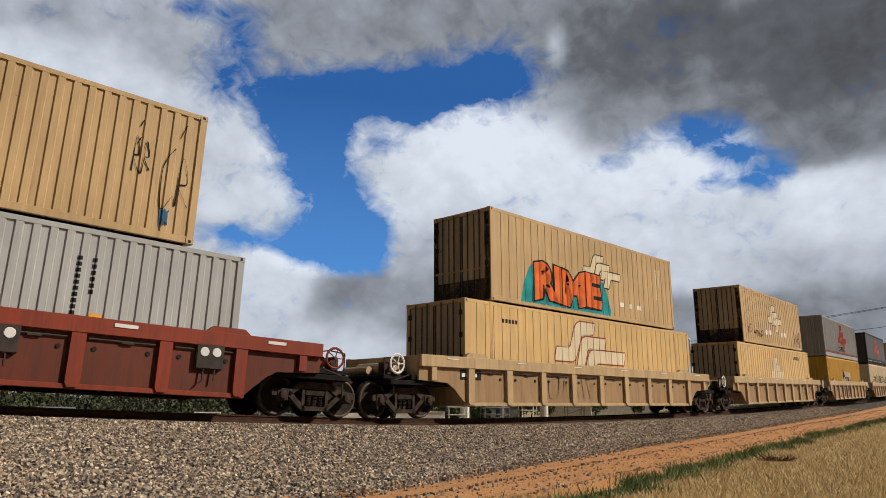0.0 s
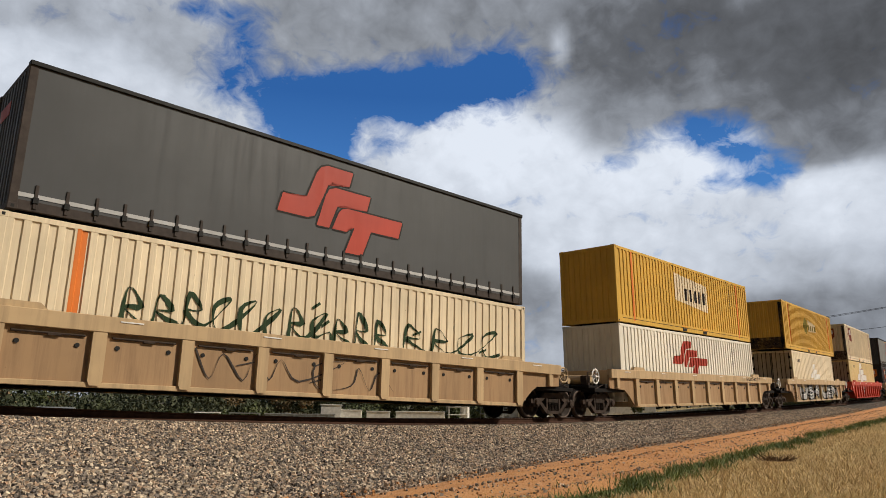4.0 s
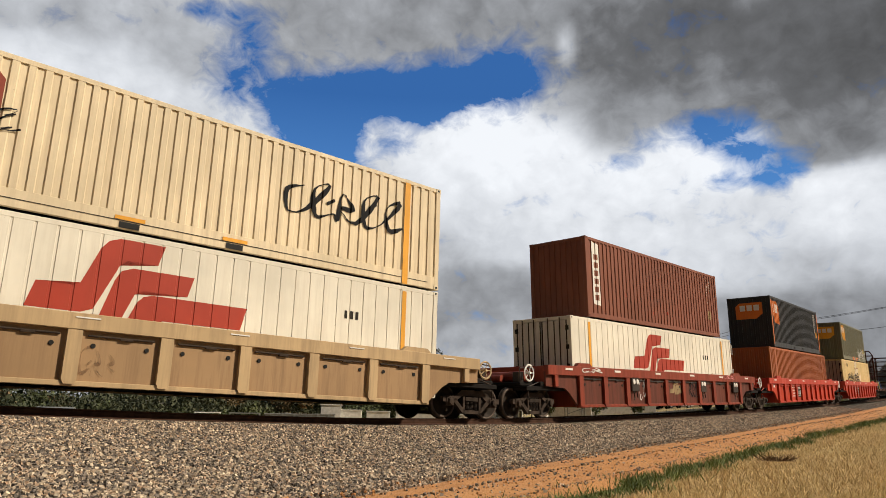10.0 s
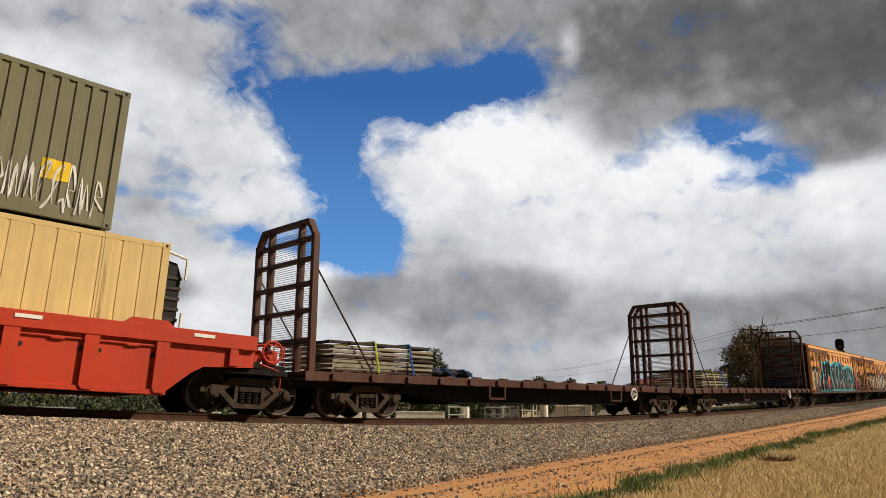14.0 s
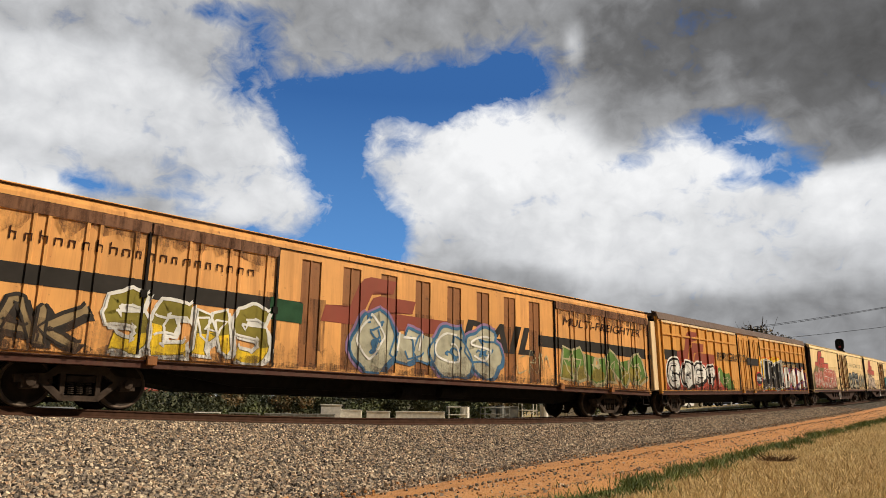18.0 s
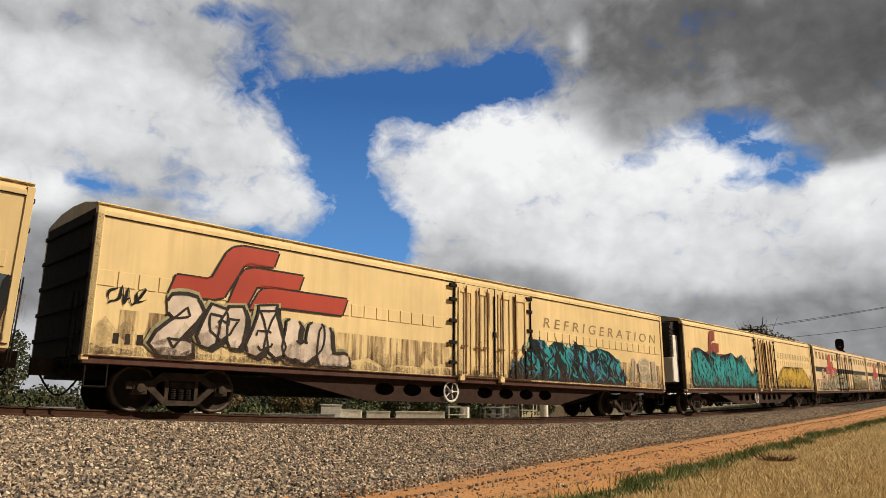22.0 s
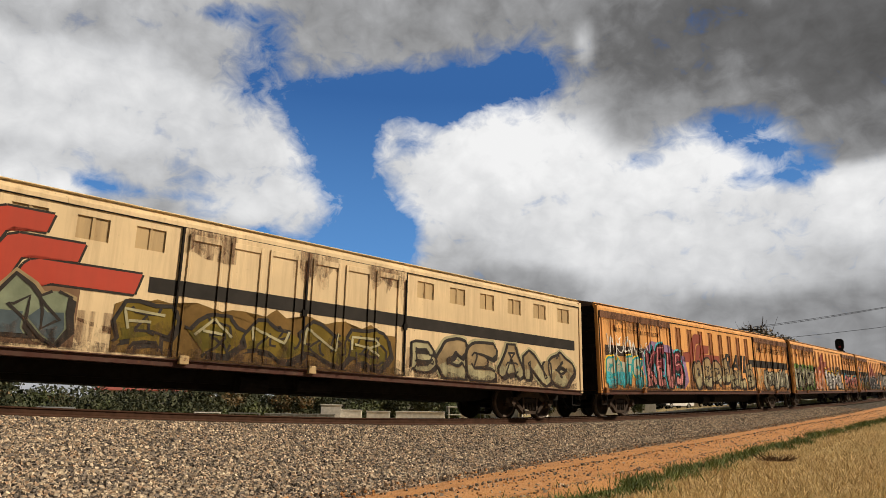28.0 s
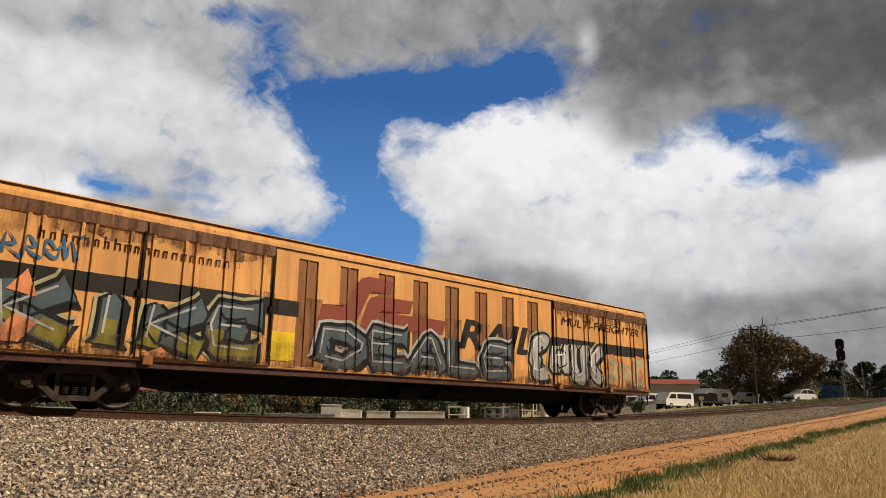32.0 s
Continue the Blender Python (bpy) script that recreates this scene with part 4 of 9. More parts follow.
def flat_wagon(L, label):
    f = thing("flat_wagon", label, "freight wagon", "wagons of the train")
    h = L / 2
    part("deck", Shape().box(-h, h, -1.35, 1.35, 0.98, 1.04), DECK, f)
    for y in (-1.4, 1.34):
        part("side_channel", Shape().box(-h, h, y, y + 0.06, 0.84, 1.06, 0.01), DECK, f)
    part("fish_belly", Shape().plate([(-h + 0.1, 0.86), (-h + 0.1, 0.7), (-h + 3.2, 0.66), (-h + 5.6, 0.36), (h - 5.6, 0.36), (h - 3.2, 0.66), (h - 0.1, 0.7), (h - 0.1, 0.86)], -0.9, -0.8), DARK, f)
    part("fish_belly", Shape().plate([(-h + 0.1, 0.86), (-h + 0.1, 0.7), (-h + 3.2, 0.66), (-h + 5.6, 0.36), (h - 5.6, 0.36), (h - 3.2, 0.66), (h - 0.1, 0.7), (h - 0.1, 0.86)], 0.8, 0.9), DARK, f)
    for k in range(16):
        x = -h + 0.8 + (L - 1.6) * k / 15
        part("stake_pocket", Shape().box(x - 0.08, x + 0.08, -1.47, -1.4, 0.86, 1.02, 0.008), DECK, f)
        part("twist_lock", Shape().box(x + 0.3, x + 0.55, -1.36, -1.16, 1.04, 1.1, 0.008), DECK, f)
    for x in (-h + 6.4, h - 6.6):
        part("card_frame", Shape().box(x, x + 0.75, -1.42, -1.38, 0.48, 0.54).box(x, x + 0.06, -1.42, -1.38, 0.5, 0.9).box(x + 0.69, x + 0.75, -1.42, -1.38, 0.5, 0.9), DECK, f)
    mesh_mat = plain("grey_mesh", (0.42, 0.42, 0.43), 0.6, 0.3, 0.1)
    for o in (-1, 1):
        xb = o * (h - 0.25)
        b = part("bulkhead_frame", bulkhead_shape(xb), DECK, f)
        sh = Shape()
        for k in range(60):
            z = 1.2 + k * 0.055
            sh.box(xb - 0.008, xb + 0.008, -1.12, 1.12, z, z + 0.011)
        part("mesh_panel", sh, mesh_mat, b, "fine horizontal grey mesh bars")
        for y in (-1.25, 1.25):
            part("stay", Shape().rod((xb, y, 3.6), (xb - o * 1.9, y, 1.05), 0.022, 6), STEEL, f)
        add_coupler(f, o * (h - 0.6), o)
        add_bogie(f, o * (h - 2.1))
    hand_wheel(h - 5.0, -1.45, 0.75, 0.2, WHITE, f)
    return f


def bulkhead_shape(xb):
    b = Shape()
    a0, a1 = xb - 0.09, xb + 0.09
    for y in (-1.3, 1.18):
        b.box(a0, a1, y, y + 0.12, 1.04, 4.35, 0.01)
    for y in (-0.72, 0.6):
        b.box(a0, a1, y, y + 0.1, 1.04, 4.75, 0.01)
    b.plate([(-1.3, 4.3), (-1.02, 4.75), (1.02, 4.75), (1.3, 4.3), (1.2, 4.3), (0.96, 4.64), (-0.96, 4.64), (-1.2, 4.3)], a0, a1, "x")
    for z in (1.75, 2.45, 3.1, 3.7, 4.2):
        b.box(a0, a1, -1.25, 1.25, z, z + 0.09)
    return b


# ---- the train: everything rides on chainage ----
RIDERS = []


def ride(ob, left, length, half, dx=0.0, dz=0.0):
    """ob travels with the wagon whose sills start at chainage left at 15 s; dx, dz: its place on the wagon."""
    RIDERS.append((ob, left + length / 2, half, dx, dz))
    return ob


# paint colours
TAN = paint("tan_container_paint", (0.48, 0.33, 0.165), 0.6, (0.16, 0.09, 0.05))
SAND = paint("sand_container_paint", (0.62, 0.46, 0.20), 0.45, (0.2, 0.11, 0.05))
CREAM = paint("cream_container_paint", (0.70, 0.59, 0.41), 0.5, (0.17, 0.10, 0.05))
YELLOW = paint("yellow_container_paint", (0.58, 0.35, 0.05), 0.4, (0.2, 0.11, 0.03))
CWHITE = paint("white_container_paint", (0.74, 0.70, 0.60), 0.35, (0.3, 0.22, 0.14))
BUFF = paint("buff_container_paint", (0.62, 0.42, 0.18), 0.6, (0.17, 0.10, 0.06))
DGREY = paint("dull_grey_container_paint", (0.30, 0.30, 0.305), 0.6, (0.10, 0.07, 0.05), rust=0.3)
GREY = paint("grey_container_paint", (0.40, 0.40, 0.40), 0.45, (0.2, 0.18, 0.16))
CURTAIN = paint("grey_curtain", (0.16, 0.16, 0.155), 0.25, (0.12, 0.12, 0.11), 0.6, 0.0)
SLATE = paint("slate_container_paint", (0.06, 0.062, 0.065), 0.3, (0.06, 0.06, 0.06))
CHARCOAL = paint("charcoal_container_paint", (0.028, 0.029, 0.031), 0.35, (0.09, 0.08, 0.07))
RUST = paint("rust_orange_container_paint", (0.34, 0.105, 0.032), 0.4, (0.14, 0.05, 0.03))
BROWN = paint("brown_container_paint", (0.21, 0.075, 0.046), 0.4, (0.08, 0.03, 0.02))
OLIVE = paint("olive_container_paint", (0.155, 0.150, 0.092), 0.45, (0.08, 0.07, 0.04))
GRIMY = paint("grimy_cream_door_paint", (0.46, 0.37, 0.26), 0.75, (0.10, 0.07, 0.045), rust=0.45)
DOORWHITE = paint("white_door_paint", (0.70, 0.67, 0.62), 0.5, (0.18, 0.13, 0.09), rust=0.35)
FRAME_DARK = plain("dark_frame", (0.05, 0.04, 0.035), 0.6)
ORANGE_VAN = paint("orange_van_paint", (0.66, 0.325, 0.10), 0.75, (0.19, 0.07, 0.026), rust=0.35, fade=0.16)
BROWN_VAN = paint("brown_orange_van_paint", (0.56, 0.27, 0.055), 0.75, (0.17, 0.06, 0.02), rust=0.35)
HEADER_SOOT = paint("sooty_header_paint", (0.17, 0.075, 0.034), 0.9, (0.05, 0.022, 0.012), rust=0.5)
# recess paints: rust and grime, darkened further for the shade inside the recess
POCKET_ORANGE = paint("rust_and_shade_recess_paint", (0.25, 0.10, 0.031), 0.7, (0.09, 0.036, 0.016), rust=0.55)
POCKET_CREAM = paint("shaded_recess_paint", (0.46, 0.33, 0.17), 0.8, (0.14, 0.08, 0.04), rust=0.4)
CREAM_VAN = paint("cream_van_paint", (0.72, 0.55, 0.28), 0.35, (0.30, 0.15, 0.06), rust=0.15)
LOUVRE_VAN = paint("faded_cream_van_paint", (0.67, 0.515, 0.31), 0.6, (0.18, 0.10, 0.05), rust=0.3)
ROOF_BROWN = paint("rusty_roof", (0.105, 0.064, 0.045), 0.6, rust=0.5)
ROOF_CREAM = paint("cream_roof", (0.55, 0.45, 0.28), 0.6)
LOGO_RED = paint("logo_red", (0.37, 0.044, 0.023), 0.25, (0.2, 0.05, 0.03))
LOGO_ORANGE = paint("logo_orange", (0.62, 0.17, 0.025), 0.25)
LOGO_AMBER = paint("logo_amber", (0.72, 0.34, 0.03), 0.2)
LOGO_FADED = paint("faded_red_logo", (0.22, 0.043, 0.024), 0.4, (0.16, 0.07, 0.035))
STRIPE = plain("black_stripe_paint", (0.024, 0.021, 0.019), 0.6, 0, 0.3, 2)
INK = plain("dark_lettering", (0.03, 0.025, 0.022), 0.6)


def colour(name, c):
    return shared(("col", name), lambda: plain(name, c, 0.8, 0, 0.28, 2.2))


SP_BLACK, SP_WHITE = colour("spray_black", (0.018, 0.018, 0.02)), colour("spray_white", (0.62, 0.62, 0.60))
SP_SILVER, SP_TEAL = colour("spray_silver", (0.36, 0.36, 0.36)), colour("spray_teal", (0.03, 0.26, 0.28))
SP_CYAN, SP_ORANGE = colour("spray_cyan", (0.05, 0.40, 0.50)), colour("spray_orange", (0.60, 0.13, 0.03))
SP_GREEN, SP_YELLOW = colour("spray_green", (0.09, 0.17, 0.04)), colour("spray_yellow", (0.70, 0.48, 0.03))
SP_PURPLE, SP_PINK = colour("spray_purple", (0.16, 0.06, 0.18)), colour("spray_pink", (0.55, 0.22, 0.22))
SP_BLUE, SP_OLIVE = colour("spray_blue", (0.05, 0.13, 0.24)), colour("spray_olive", (0.20, 0.17, 0.035))
SP_SLATE, SP_SAGE = colour("spray_slate", (0.075, 0.10, 0.115)), colour("spray_sage", (0.35, 0.32, 0.195))
SP_BLUSH = colour("spray_blush", (0.52, 0.40, 0.34))
SP_RED, SP_KHAKI = colour("spray_red", (0.42, 0.03, 0.03)), colour("spray_khaki", (0.27, 0.20, 0.11))


# ---- painted marks, laid on the shape of the side that carries them ----
def drape(bm, profile, layer):
    """bm holds faces in the x-z plane; cut them along the folds of the side and lay them on it."""
    xs = [v.co.x for v in bm.verts]
    lo, hi = min(xs), max(xs)
    for x, _ in profile:
        if lo + 0.002 < x < hi - 0.002:
            bmesh.ops.bisect_plane(bm, geom=bm.verts[:] + bm.edges[:] + bm.faces[:], dist=1e-4, plane_co=(x, 0, 0), plane_no=(1, 0, 0))
    px, py = [p[0] for p in profile], [p[1] for p in profile]
    for v in bm.verts:
        v.co.y += float(np.interp(v.co.x, px, py)) - 0.004 - 0.0045 * layer


FINE_MARKS = ("spray_fill", "spray_edge", "spray_outline", "spray_accent", "spray_line", "grime", "data_mark", "spray_letters", "lettering", "serial_mark", "writing_bar", "marking", "tag")


def finish(bm, name, material, parent, profile, layer, label=""):
    bmesh.ops.triangulate(bm, faces=[f for f in bm.faces if len(f.verts) > 4])
    drape(bm, profile, layer)
    me = bpy.data.meshes.new(name)
    bm.to_mesh(me)
    bm.free()
    return part(name, me, material, parent, label, kind="stuff" if name in FINE_MARKS else "")


def mark(parent, profile, polys, material, name="marking", layer=0, label=""):
    bm = bmesh.new()
    for k, poly in enumerate(polys):
        bm.faces.new([bm.verts.new((x, -0.004 * k / len(polys), z)) for x, z in poly])
    return finish(bm, name, material, parent, profile, layer, label)


def lettering(parent, profile, text, x0, x1, z0, h, material, name="lettering", layer=0, bold=0.0, shear=0.0, vertical=False, label="", bend=0.0, space=1.0):
    cu = bpy.data.curves.new("letters", "FONT")
    cu.space_character = space
    cu.body, cu.size, cu.offset, cu.shear, cu.resolution_u = text, 1.0, bold, shear, 3
    ob = bpy.data.objects.new("letters", cu)
    me = bpy.data.meshes.new_from_object(ob)
    bpy.data.objects.remove(ob)
    bm = bmesh.new()
    bm.from_mesh(me)
    bpy.data.meshes.remove(me)
    xs, ys = [v.co.x for v in bm.verts], [v.co.y for v in bm.verts]
    a, b, c, d = min(xs), max(xs), min(ys), max(ys)
    for v in bm.verts:
        u, w = (v.co.x - a) / (b - a), (v.co.y - c) / (d - c)
        v.co = (x0 + u * (x1 - x0), 0, z0 + w * h) if not vertical else (x0 + w * (x1 - x0), 0, z0 + h * (1 - u))
        if bend:
            v.co.x += bend * math.sin(5 * v.co.z + 2 * x0)
            v.co.z += bend * (1.2 * math.sin(2.3 * v.co.x + x0) + 0.5 * math.sin(7 * v.co.x))
    return finish(bm, name, material, parent, profile, layer, label)


def bars(parent, profile, x0, x1, z0, z1, n, material, seed=1, vertical=False, layer=0, name="marking"):
    """Writing that cannot be read: short bars of its size and colour."""
    rng = random.Random(seed)
    polys = []
    for k in range(n):
        if vertical:
            b, t = z0 + (z1 - z0) * (k + 0.12) / n, z0 + (z1 - z0) * (k + 0.8) / n
            polys.append([(x0, b), (x1, b), (x1, t), (x0, t)])
        else:
            a, b = x0 + (x1 - x0) * (k + 0.1) / n, x0 + (x1 - x0) * (k + 0.5 + 0.35 * rng.random()) / n
            polys.append([(a, z0), (b, z0), (b, z1), (a, z1)])
    return mark(parent, profile, polys, material, name, layer)


def writing_line(parent, profile, x0, x1, z0, h, n, material, seed, layer=2):
    """A line of thin upright bars with a few taller ones, in place of small letters."""
    rng = random.Random(seed)
    w, polys = (x1 - x0) / n, []
    for k in range(n):
        a, top = x0 + w * (k + 0.15), z0 + h * (1.6 if rng.random() < 0.25 else 1.0)
        b = a + w * rng.uniform(0.45, 0.62)
        polys += [[(a, z0), (a + 0.024, z0), (a + 0.024, top), (a, top)], [(b - 0.022, z0), (b, z0), (b, z0 + h), (b - 0.022, z0 + h)], [(a, z0 + h - 0.024), (b, z0 + h - 0.024), (b, z0 + h), (a, z0 + h)]]
    return mark(parent, profile, polys, material, "writing_bar", layer)


ARMS = ([(0, -0.042), (0.22, -0.042), (0.27, -0.009), (0.36, 0.342), (0.39, 0.388), (0.53, 0.388), (0.555, 0.55), (0.35, 0.55), (0.3, 0.517), (0.27, 0.453), (0.205, 0.173), (0.18, 0.147), (0.03, 0.147)],
        [(0.29, -0.1), (0.345, 0.225), (0.37, 0.303), (0.42, 0.336), (0.71, 0.336), (0.685, 0.173), (0.48, 0.173), (0.44, 0.14), (0.385, -0.1)],
        [(0.41, -0.1), (0.455, 0.082), (0.48, 0.127), (0.52, 0.147), (1.0, 0.147), (0.97, -0.042), (0.58, -0.042), (0.54, -0.061), (0.525, -0.1)])
LEG = [(.62, .10), (.76, .10), (.66, -.32), (.52, -.32)]


def swoosh(parent, profile, x0, x1, z0, z1, material, leg=False, layer=0, outline=None):
    """Stepped three-arm emblem as plain shapes."""
    zb, zt = (-.32, .55) if leg else (-.10, .55)
    fit = lambda poly: [(x0 + (x1 - x0) * x, z0 + (z1 - z0) * (z - zb) / (zt - zb)) for x, z in poly]
    polys = [fit(a) for a in ARMS] + ([fit(LEG)] if leg else [])
    if outline:
        rims = [stroke([poly[k], poly[(k + 1) % len(poly)]], 0.045) for poly in polys for k in range(len(poly))]
        mark(parent, profile, rims, outline, "emblem_edge", layer)
        layer += 1
    return mark(parent, profile, polys, material, "emblem", layer)


def hexagon(parent, profile, x0, x1, z0, z1, fill, layer=0):
    w, h = x1 - x0, z1 - z0
    mark(parent, profile, [[(x0, z1 - 0.02 * h), (x1 - 0.2 * w, z1), (x1, z1 - 0.25 * h), (x1, z0), (x0 + 0.3 * w, z0 + 0.05 * h), (x0, z0 + 0.45 * h)]], fill, "emblem", layer)
    bars(parent, profile, x0 + 0.08 * w, x1 - 0.12 * w, z1 - 0.52 * h, z1 - 0.14 * h, 3, WHITE, 3, layer=layer + 1, name="emblem_bar")


def stroke(pts, w):
    """Outline of a thick bent line with cut ends."""
    left, right = [], []
    for i, (x, z) in enumerate(pts):
        a, b = pts[max(0, i - 1)], pts[min(len(pts) - 1, i + 1)]
        d = math.hypot(b[0] - a[0], b[1] - a[1]) or 1
        nx, nz = -(b[1] - a[1]) / d * w, (b[0] - a[0]) / d * w
        left.append((x + nx, z + nz))
        right.append((x - nx, z - nz))
    return left + right[::-1]


def curved(pts, n=5):
    """Smooth line through the points."""
    out = []
    for i in range(len(pts) - 1):
        p = [pts[max(0, i - 1)], pts[i], pts[i + 1], pts[min(len(pts) - 1, i + 2)]]
        for k in range(n):
            t = k / n
            out.append(tuple(0.5 * (2 * p[1][c] + (p[2][c] - p[0][c]) * t + (2 * p[0][c] - 5 * p[1][c] + 4 * p[2][c] - p[3][c]) * t * t + (3 * p[1][c] - p[0][c] - 3 * p[2][c] + p[3][c]) * t ** 3) for c in (0, 1)))
    return out + [pts[-1]]


def ribbon(line, widths, dx=0.0, dz=0.0):
    """Four-sided pieces of a brush stroke whose width swells and tapers."""
    left, right = [], []
    for i, (x, z) in enumerate(line):
        a, b = line[max(0, i - 1)], line[min(len(line) - 1, i + 1)]
        d = math.hypot(b[0] - a[0], b[1] - a[1]) or 1
        nx, nz = -(b[1] - a[1]) / d * widths[i], (b[0] - a[0]) / d * widths[i]
        left.append((x + nx + dx, z + nz + dz))
        right.append((x - nx + dx, z - nz + dz))
    return [[left[i], left[i + 1], right[i + 1], right[i]] for i in range(len(line) - 1)]


# letter skeletons on a ten by ten grid: strokes parted by "/", each point an x and a z digit
STROKES = dict(A="00 49 59 90/23 73", B="00 09 69 87 65 05/65 93 60 00", C="98 69 28 05 02 20 60 91", D="00 09 59 96 93 50 00", E="99 19 05 10 90/05 65", F="00 09 99/05 65", G="98 59 17 04 11 50 91 95 55", H="00 09/90 99/05 95",
               I="40 49", K="00 09/99 04 90", L="09 00 90", M="00 19 44 79 90", N="00 09 90 99", O="49 16 13 40 60 93 96 59 49", P="00 09 79 97 75 05", R="00 09 79 97 65 05/55 90", S="98 69 18 05 85 92 60 01", T="09 99/49 40",
               U="09 02 30 60 92 99", V="09 40 99", W="09 20 45 70 99", X="00 99/09 90", Y="09 45 99/45 40", Z="09 99 00 90")


def graff(parent, P, text, x0, x1, z0, z1, fill, edge, glow=None, cloud=None, sharp=True, fat=0.17, layer=1, shade=None, shine=None, seed=1):
    """Sprayed letters built from strokes: a cloud behind, a glow, an outline, the fill, a darker foot and a thin shine."""
    rng = random.Random(seed)
    n, h = len(text), z1 - z0
    cw = (x1 - x0) / n
    if cloud:
        top = [(x1 + 0.15 - (x1 - x0 + 0.3) * k / 26, z1 + 0.06 + 0.16 * math.sin(k * 1.9 + seed) * rng.random() - 0.25 * (k in (0, 26))) for k in range(27)]
        mark(parent, P, [[(x0 - 0.15, z0)] + [(x1 + 0.15, z0)] + top], cloud, "spray_cloud", layer)
        layer += 1
    runs = []
    for i, ch in enumerate(text):
        w = fat * min(cw, h * 0.9) * rng.uniform(0.92, 1.1)
        lean, lift, drop = rng.uniform(-0.16, 0.16), rng.uniform(-0.06, 0.09) * h, rng.uniform(-0.03, 0.08) * h
        xa, xb = x0 + cw * (i - 0.04) + w, x0 + cw * (i + 1.04) - w
        za, zb = z0 + w + drop, z1 - w + lift
        for st in STROKES[ch].split("/"):
            pts = []
            for d in st.split():
                u, v = int(d[0]) / 9, int(d[1]) / 9
                pts.append((xa + (xb - xa) * u + lean * (v - 0.5) * h * 0.5 + rng.uniform(-0.05, 0.05) * cw, za + (zb - za) * v + rng.uniform(-0.04, 0.04) * h))
            if sharp:
                line = []
                for (ax, az), (bx, bz) in zip(pts, pts[1:]):
                    line += [(ax + (bx - ax) * q, az + (bz - az) * q) for q in (0.0, 0.12, 0.5, 0.88)]
                line.append(pts[-1])
                wide = [w * rng.uniform(0.85, 1.2) for _ in line]
                wide[0], wide[-1] = w * 1.45, w * rng.choice((0.25, 1.5))
            else:
                line = curved(pts, 5)
                wide = [w * (1.0 + 0.16 * math.sin(0.8 * j + i)) for j in range(len(line))]
                wide[0] = wide[-1] = w * 0.55
            runs.append((line, wide))

    def lay(add, grow=1.0, dx=0.0, dz=0.0):
        return [[(x, max(z, z0 - 0.02)) for x, z in quad] for line, wide in runs for quad in ribbon(line, [v * grow + add for v in wide], dx, dz)]

    k = 0.5 + 0.5 * min(1.0, cw / 1.2)
    if glow:
        mark(parent, P, lay(0.13 * k), glow, "spray_edge", layer)
        layer += 1
    mark(parent, P, lay(0.06 * k) + lay(0.035, 1.0, 0.09 * k, -0.08 * k), edge, "spray_outline", layer)
    mark(parent, P, lay(0.0), fill, "spray_fill", layer + 1)
    rims = []
    for line, wide in runs:
        for sign in (1, -1):
            side = []
            for j, (x, z) in enumerate(line):
                a, b = line[max(0, j - 1)], line[min(len(line) - 1, j + 1)]
                d = math.hypot(b[0] - a[0], b[1] - a[1]) or 1
                side.append((x - sign * (b[1] - a[1]) / d * wide[j], max(z0, z + sign * (b[0] - a[0]) / d * wide[j])))
            rims += ribbon(side, [0.028 * k] * len(side))
    mark(parent, P, rims, edge, "spray_line", layer + 3)
    if shade:
        foot = []
        for line, wide in runs:
            for j, quad in enumerate(ribbon(line, [v * 0.72 for v in wide])):
                if sum(z for _, z in quad) / 4 < z0 + h * (0.42 + 0.1 * math.sin(j)):
                    foot.append([(x, max(z, z0 - 0.02)) for x, z in quad])
        if foot:
            mark(parent, P, foot, shade, "spray_accent", layer + 2)
    if shine:
        glints = [quad for line, wide in runs for quad in ribbon(line[1:-1], [0.013 + 0.05 * v for v in wide[1:-1]], -0.42 * wide[1], 0.38 * wide[1]) if len(line) > 3]
        mark(parent, P, glints, shine, "spray_line", layer + 4)


def outlined(parent, P, polys, fill, edge, layer, grow=0.07):
    """Sprayed flat shapes with a rim of another colour."""
    rims = []
    for poly in polys:
        n = len(poly)
        rims += [stroke([poly[k], poly[(k + 1) % n]], grow) for k in range(n)]
    mark(parent, P, polys, fill, "spray_fill", layer)
    mark(parent, P, rims, edge, "spray_edge", layer + 1)


def flames(parent, P, x0, x1, z0, tops, n, colours, seed, layer):
    """A mass of curling tongues of spray paint, with an uneven top; tops are (x, z) of its outline."""
    rng = random.Random(seed)
    tx, tz = [q[0] for q in tops], [q[1] for q in tops]
    mark(parent, P, [[(x0, z0), (x1, z0)] + [q for q in tops[::-1]]], colours[0], "spray_fill", layer)
    for j, m in enumerate(colours[1:]):
        polys = []
        for _ in range(n):
            x = rng.uniform(x0 + 0.1, x1 - 0.1)
            zt = float(np.interp(x, tx, tz))
            a = rng.uniform(z0, zt - 0.3)
            length = min(rng.uniform(0.35, 0.9), zt - a)
            bow, sway = rng.uniform(-0.35, 0.35), rng.uniform(-0.45, 0.1)
            line = [(min(x1, max(x0, x + sway * q + bow * math.sin(3.1 * q))), a + length * q) for q in (0, 0.2, 0.4, 0.6, 0.8, 1.0)]
            polys += ribbon(line, [f * rng.uniform(0.022, 0.05) for f in (0.4, 1.0, 1.2, 1.0, 0.6, 0.1)])
        mark(parent, P, polys, m, "spray_accent", layer + 1 + j)


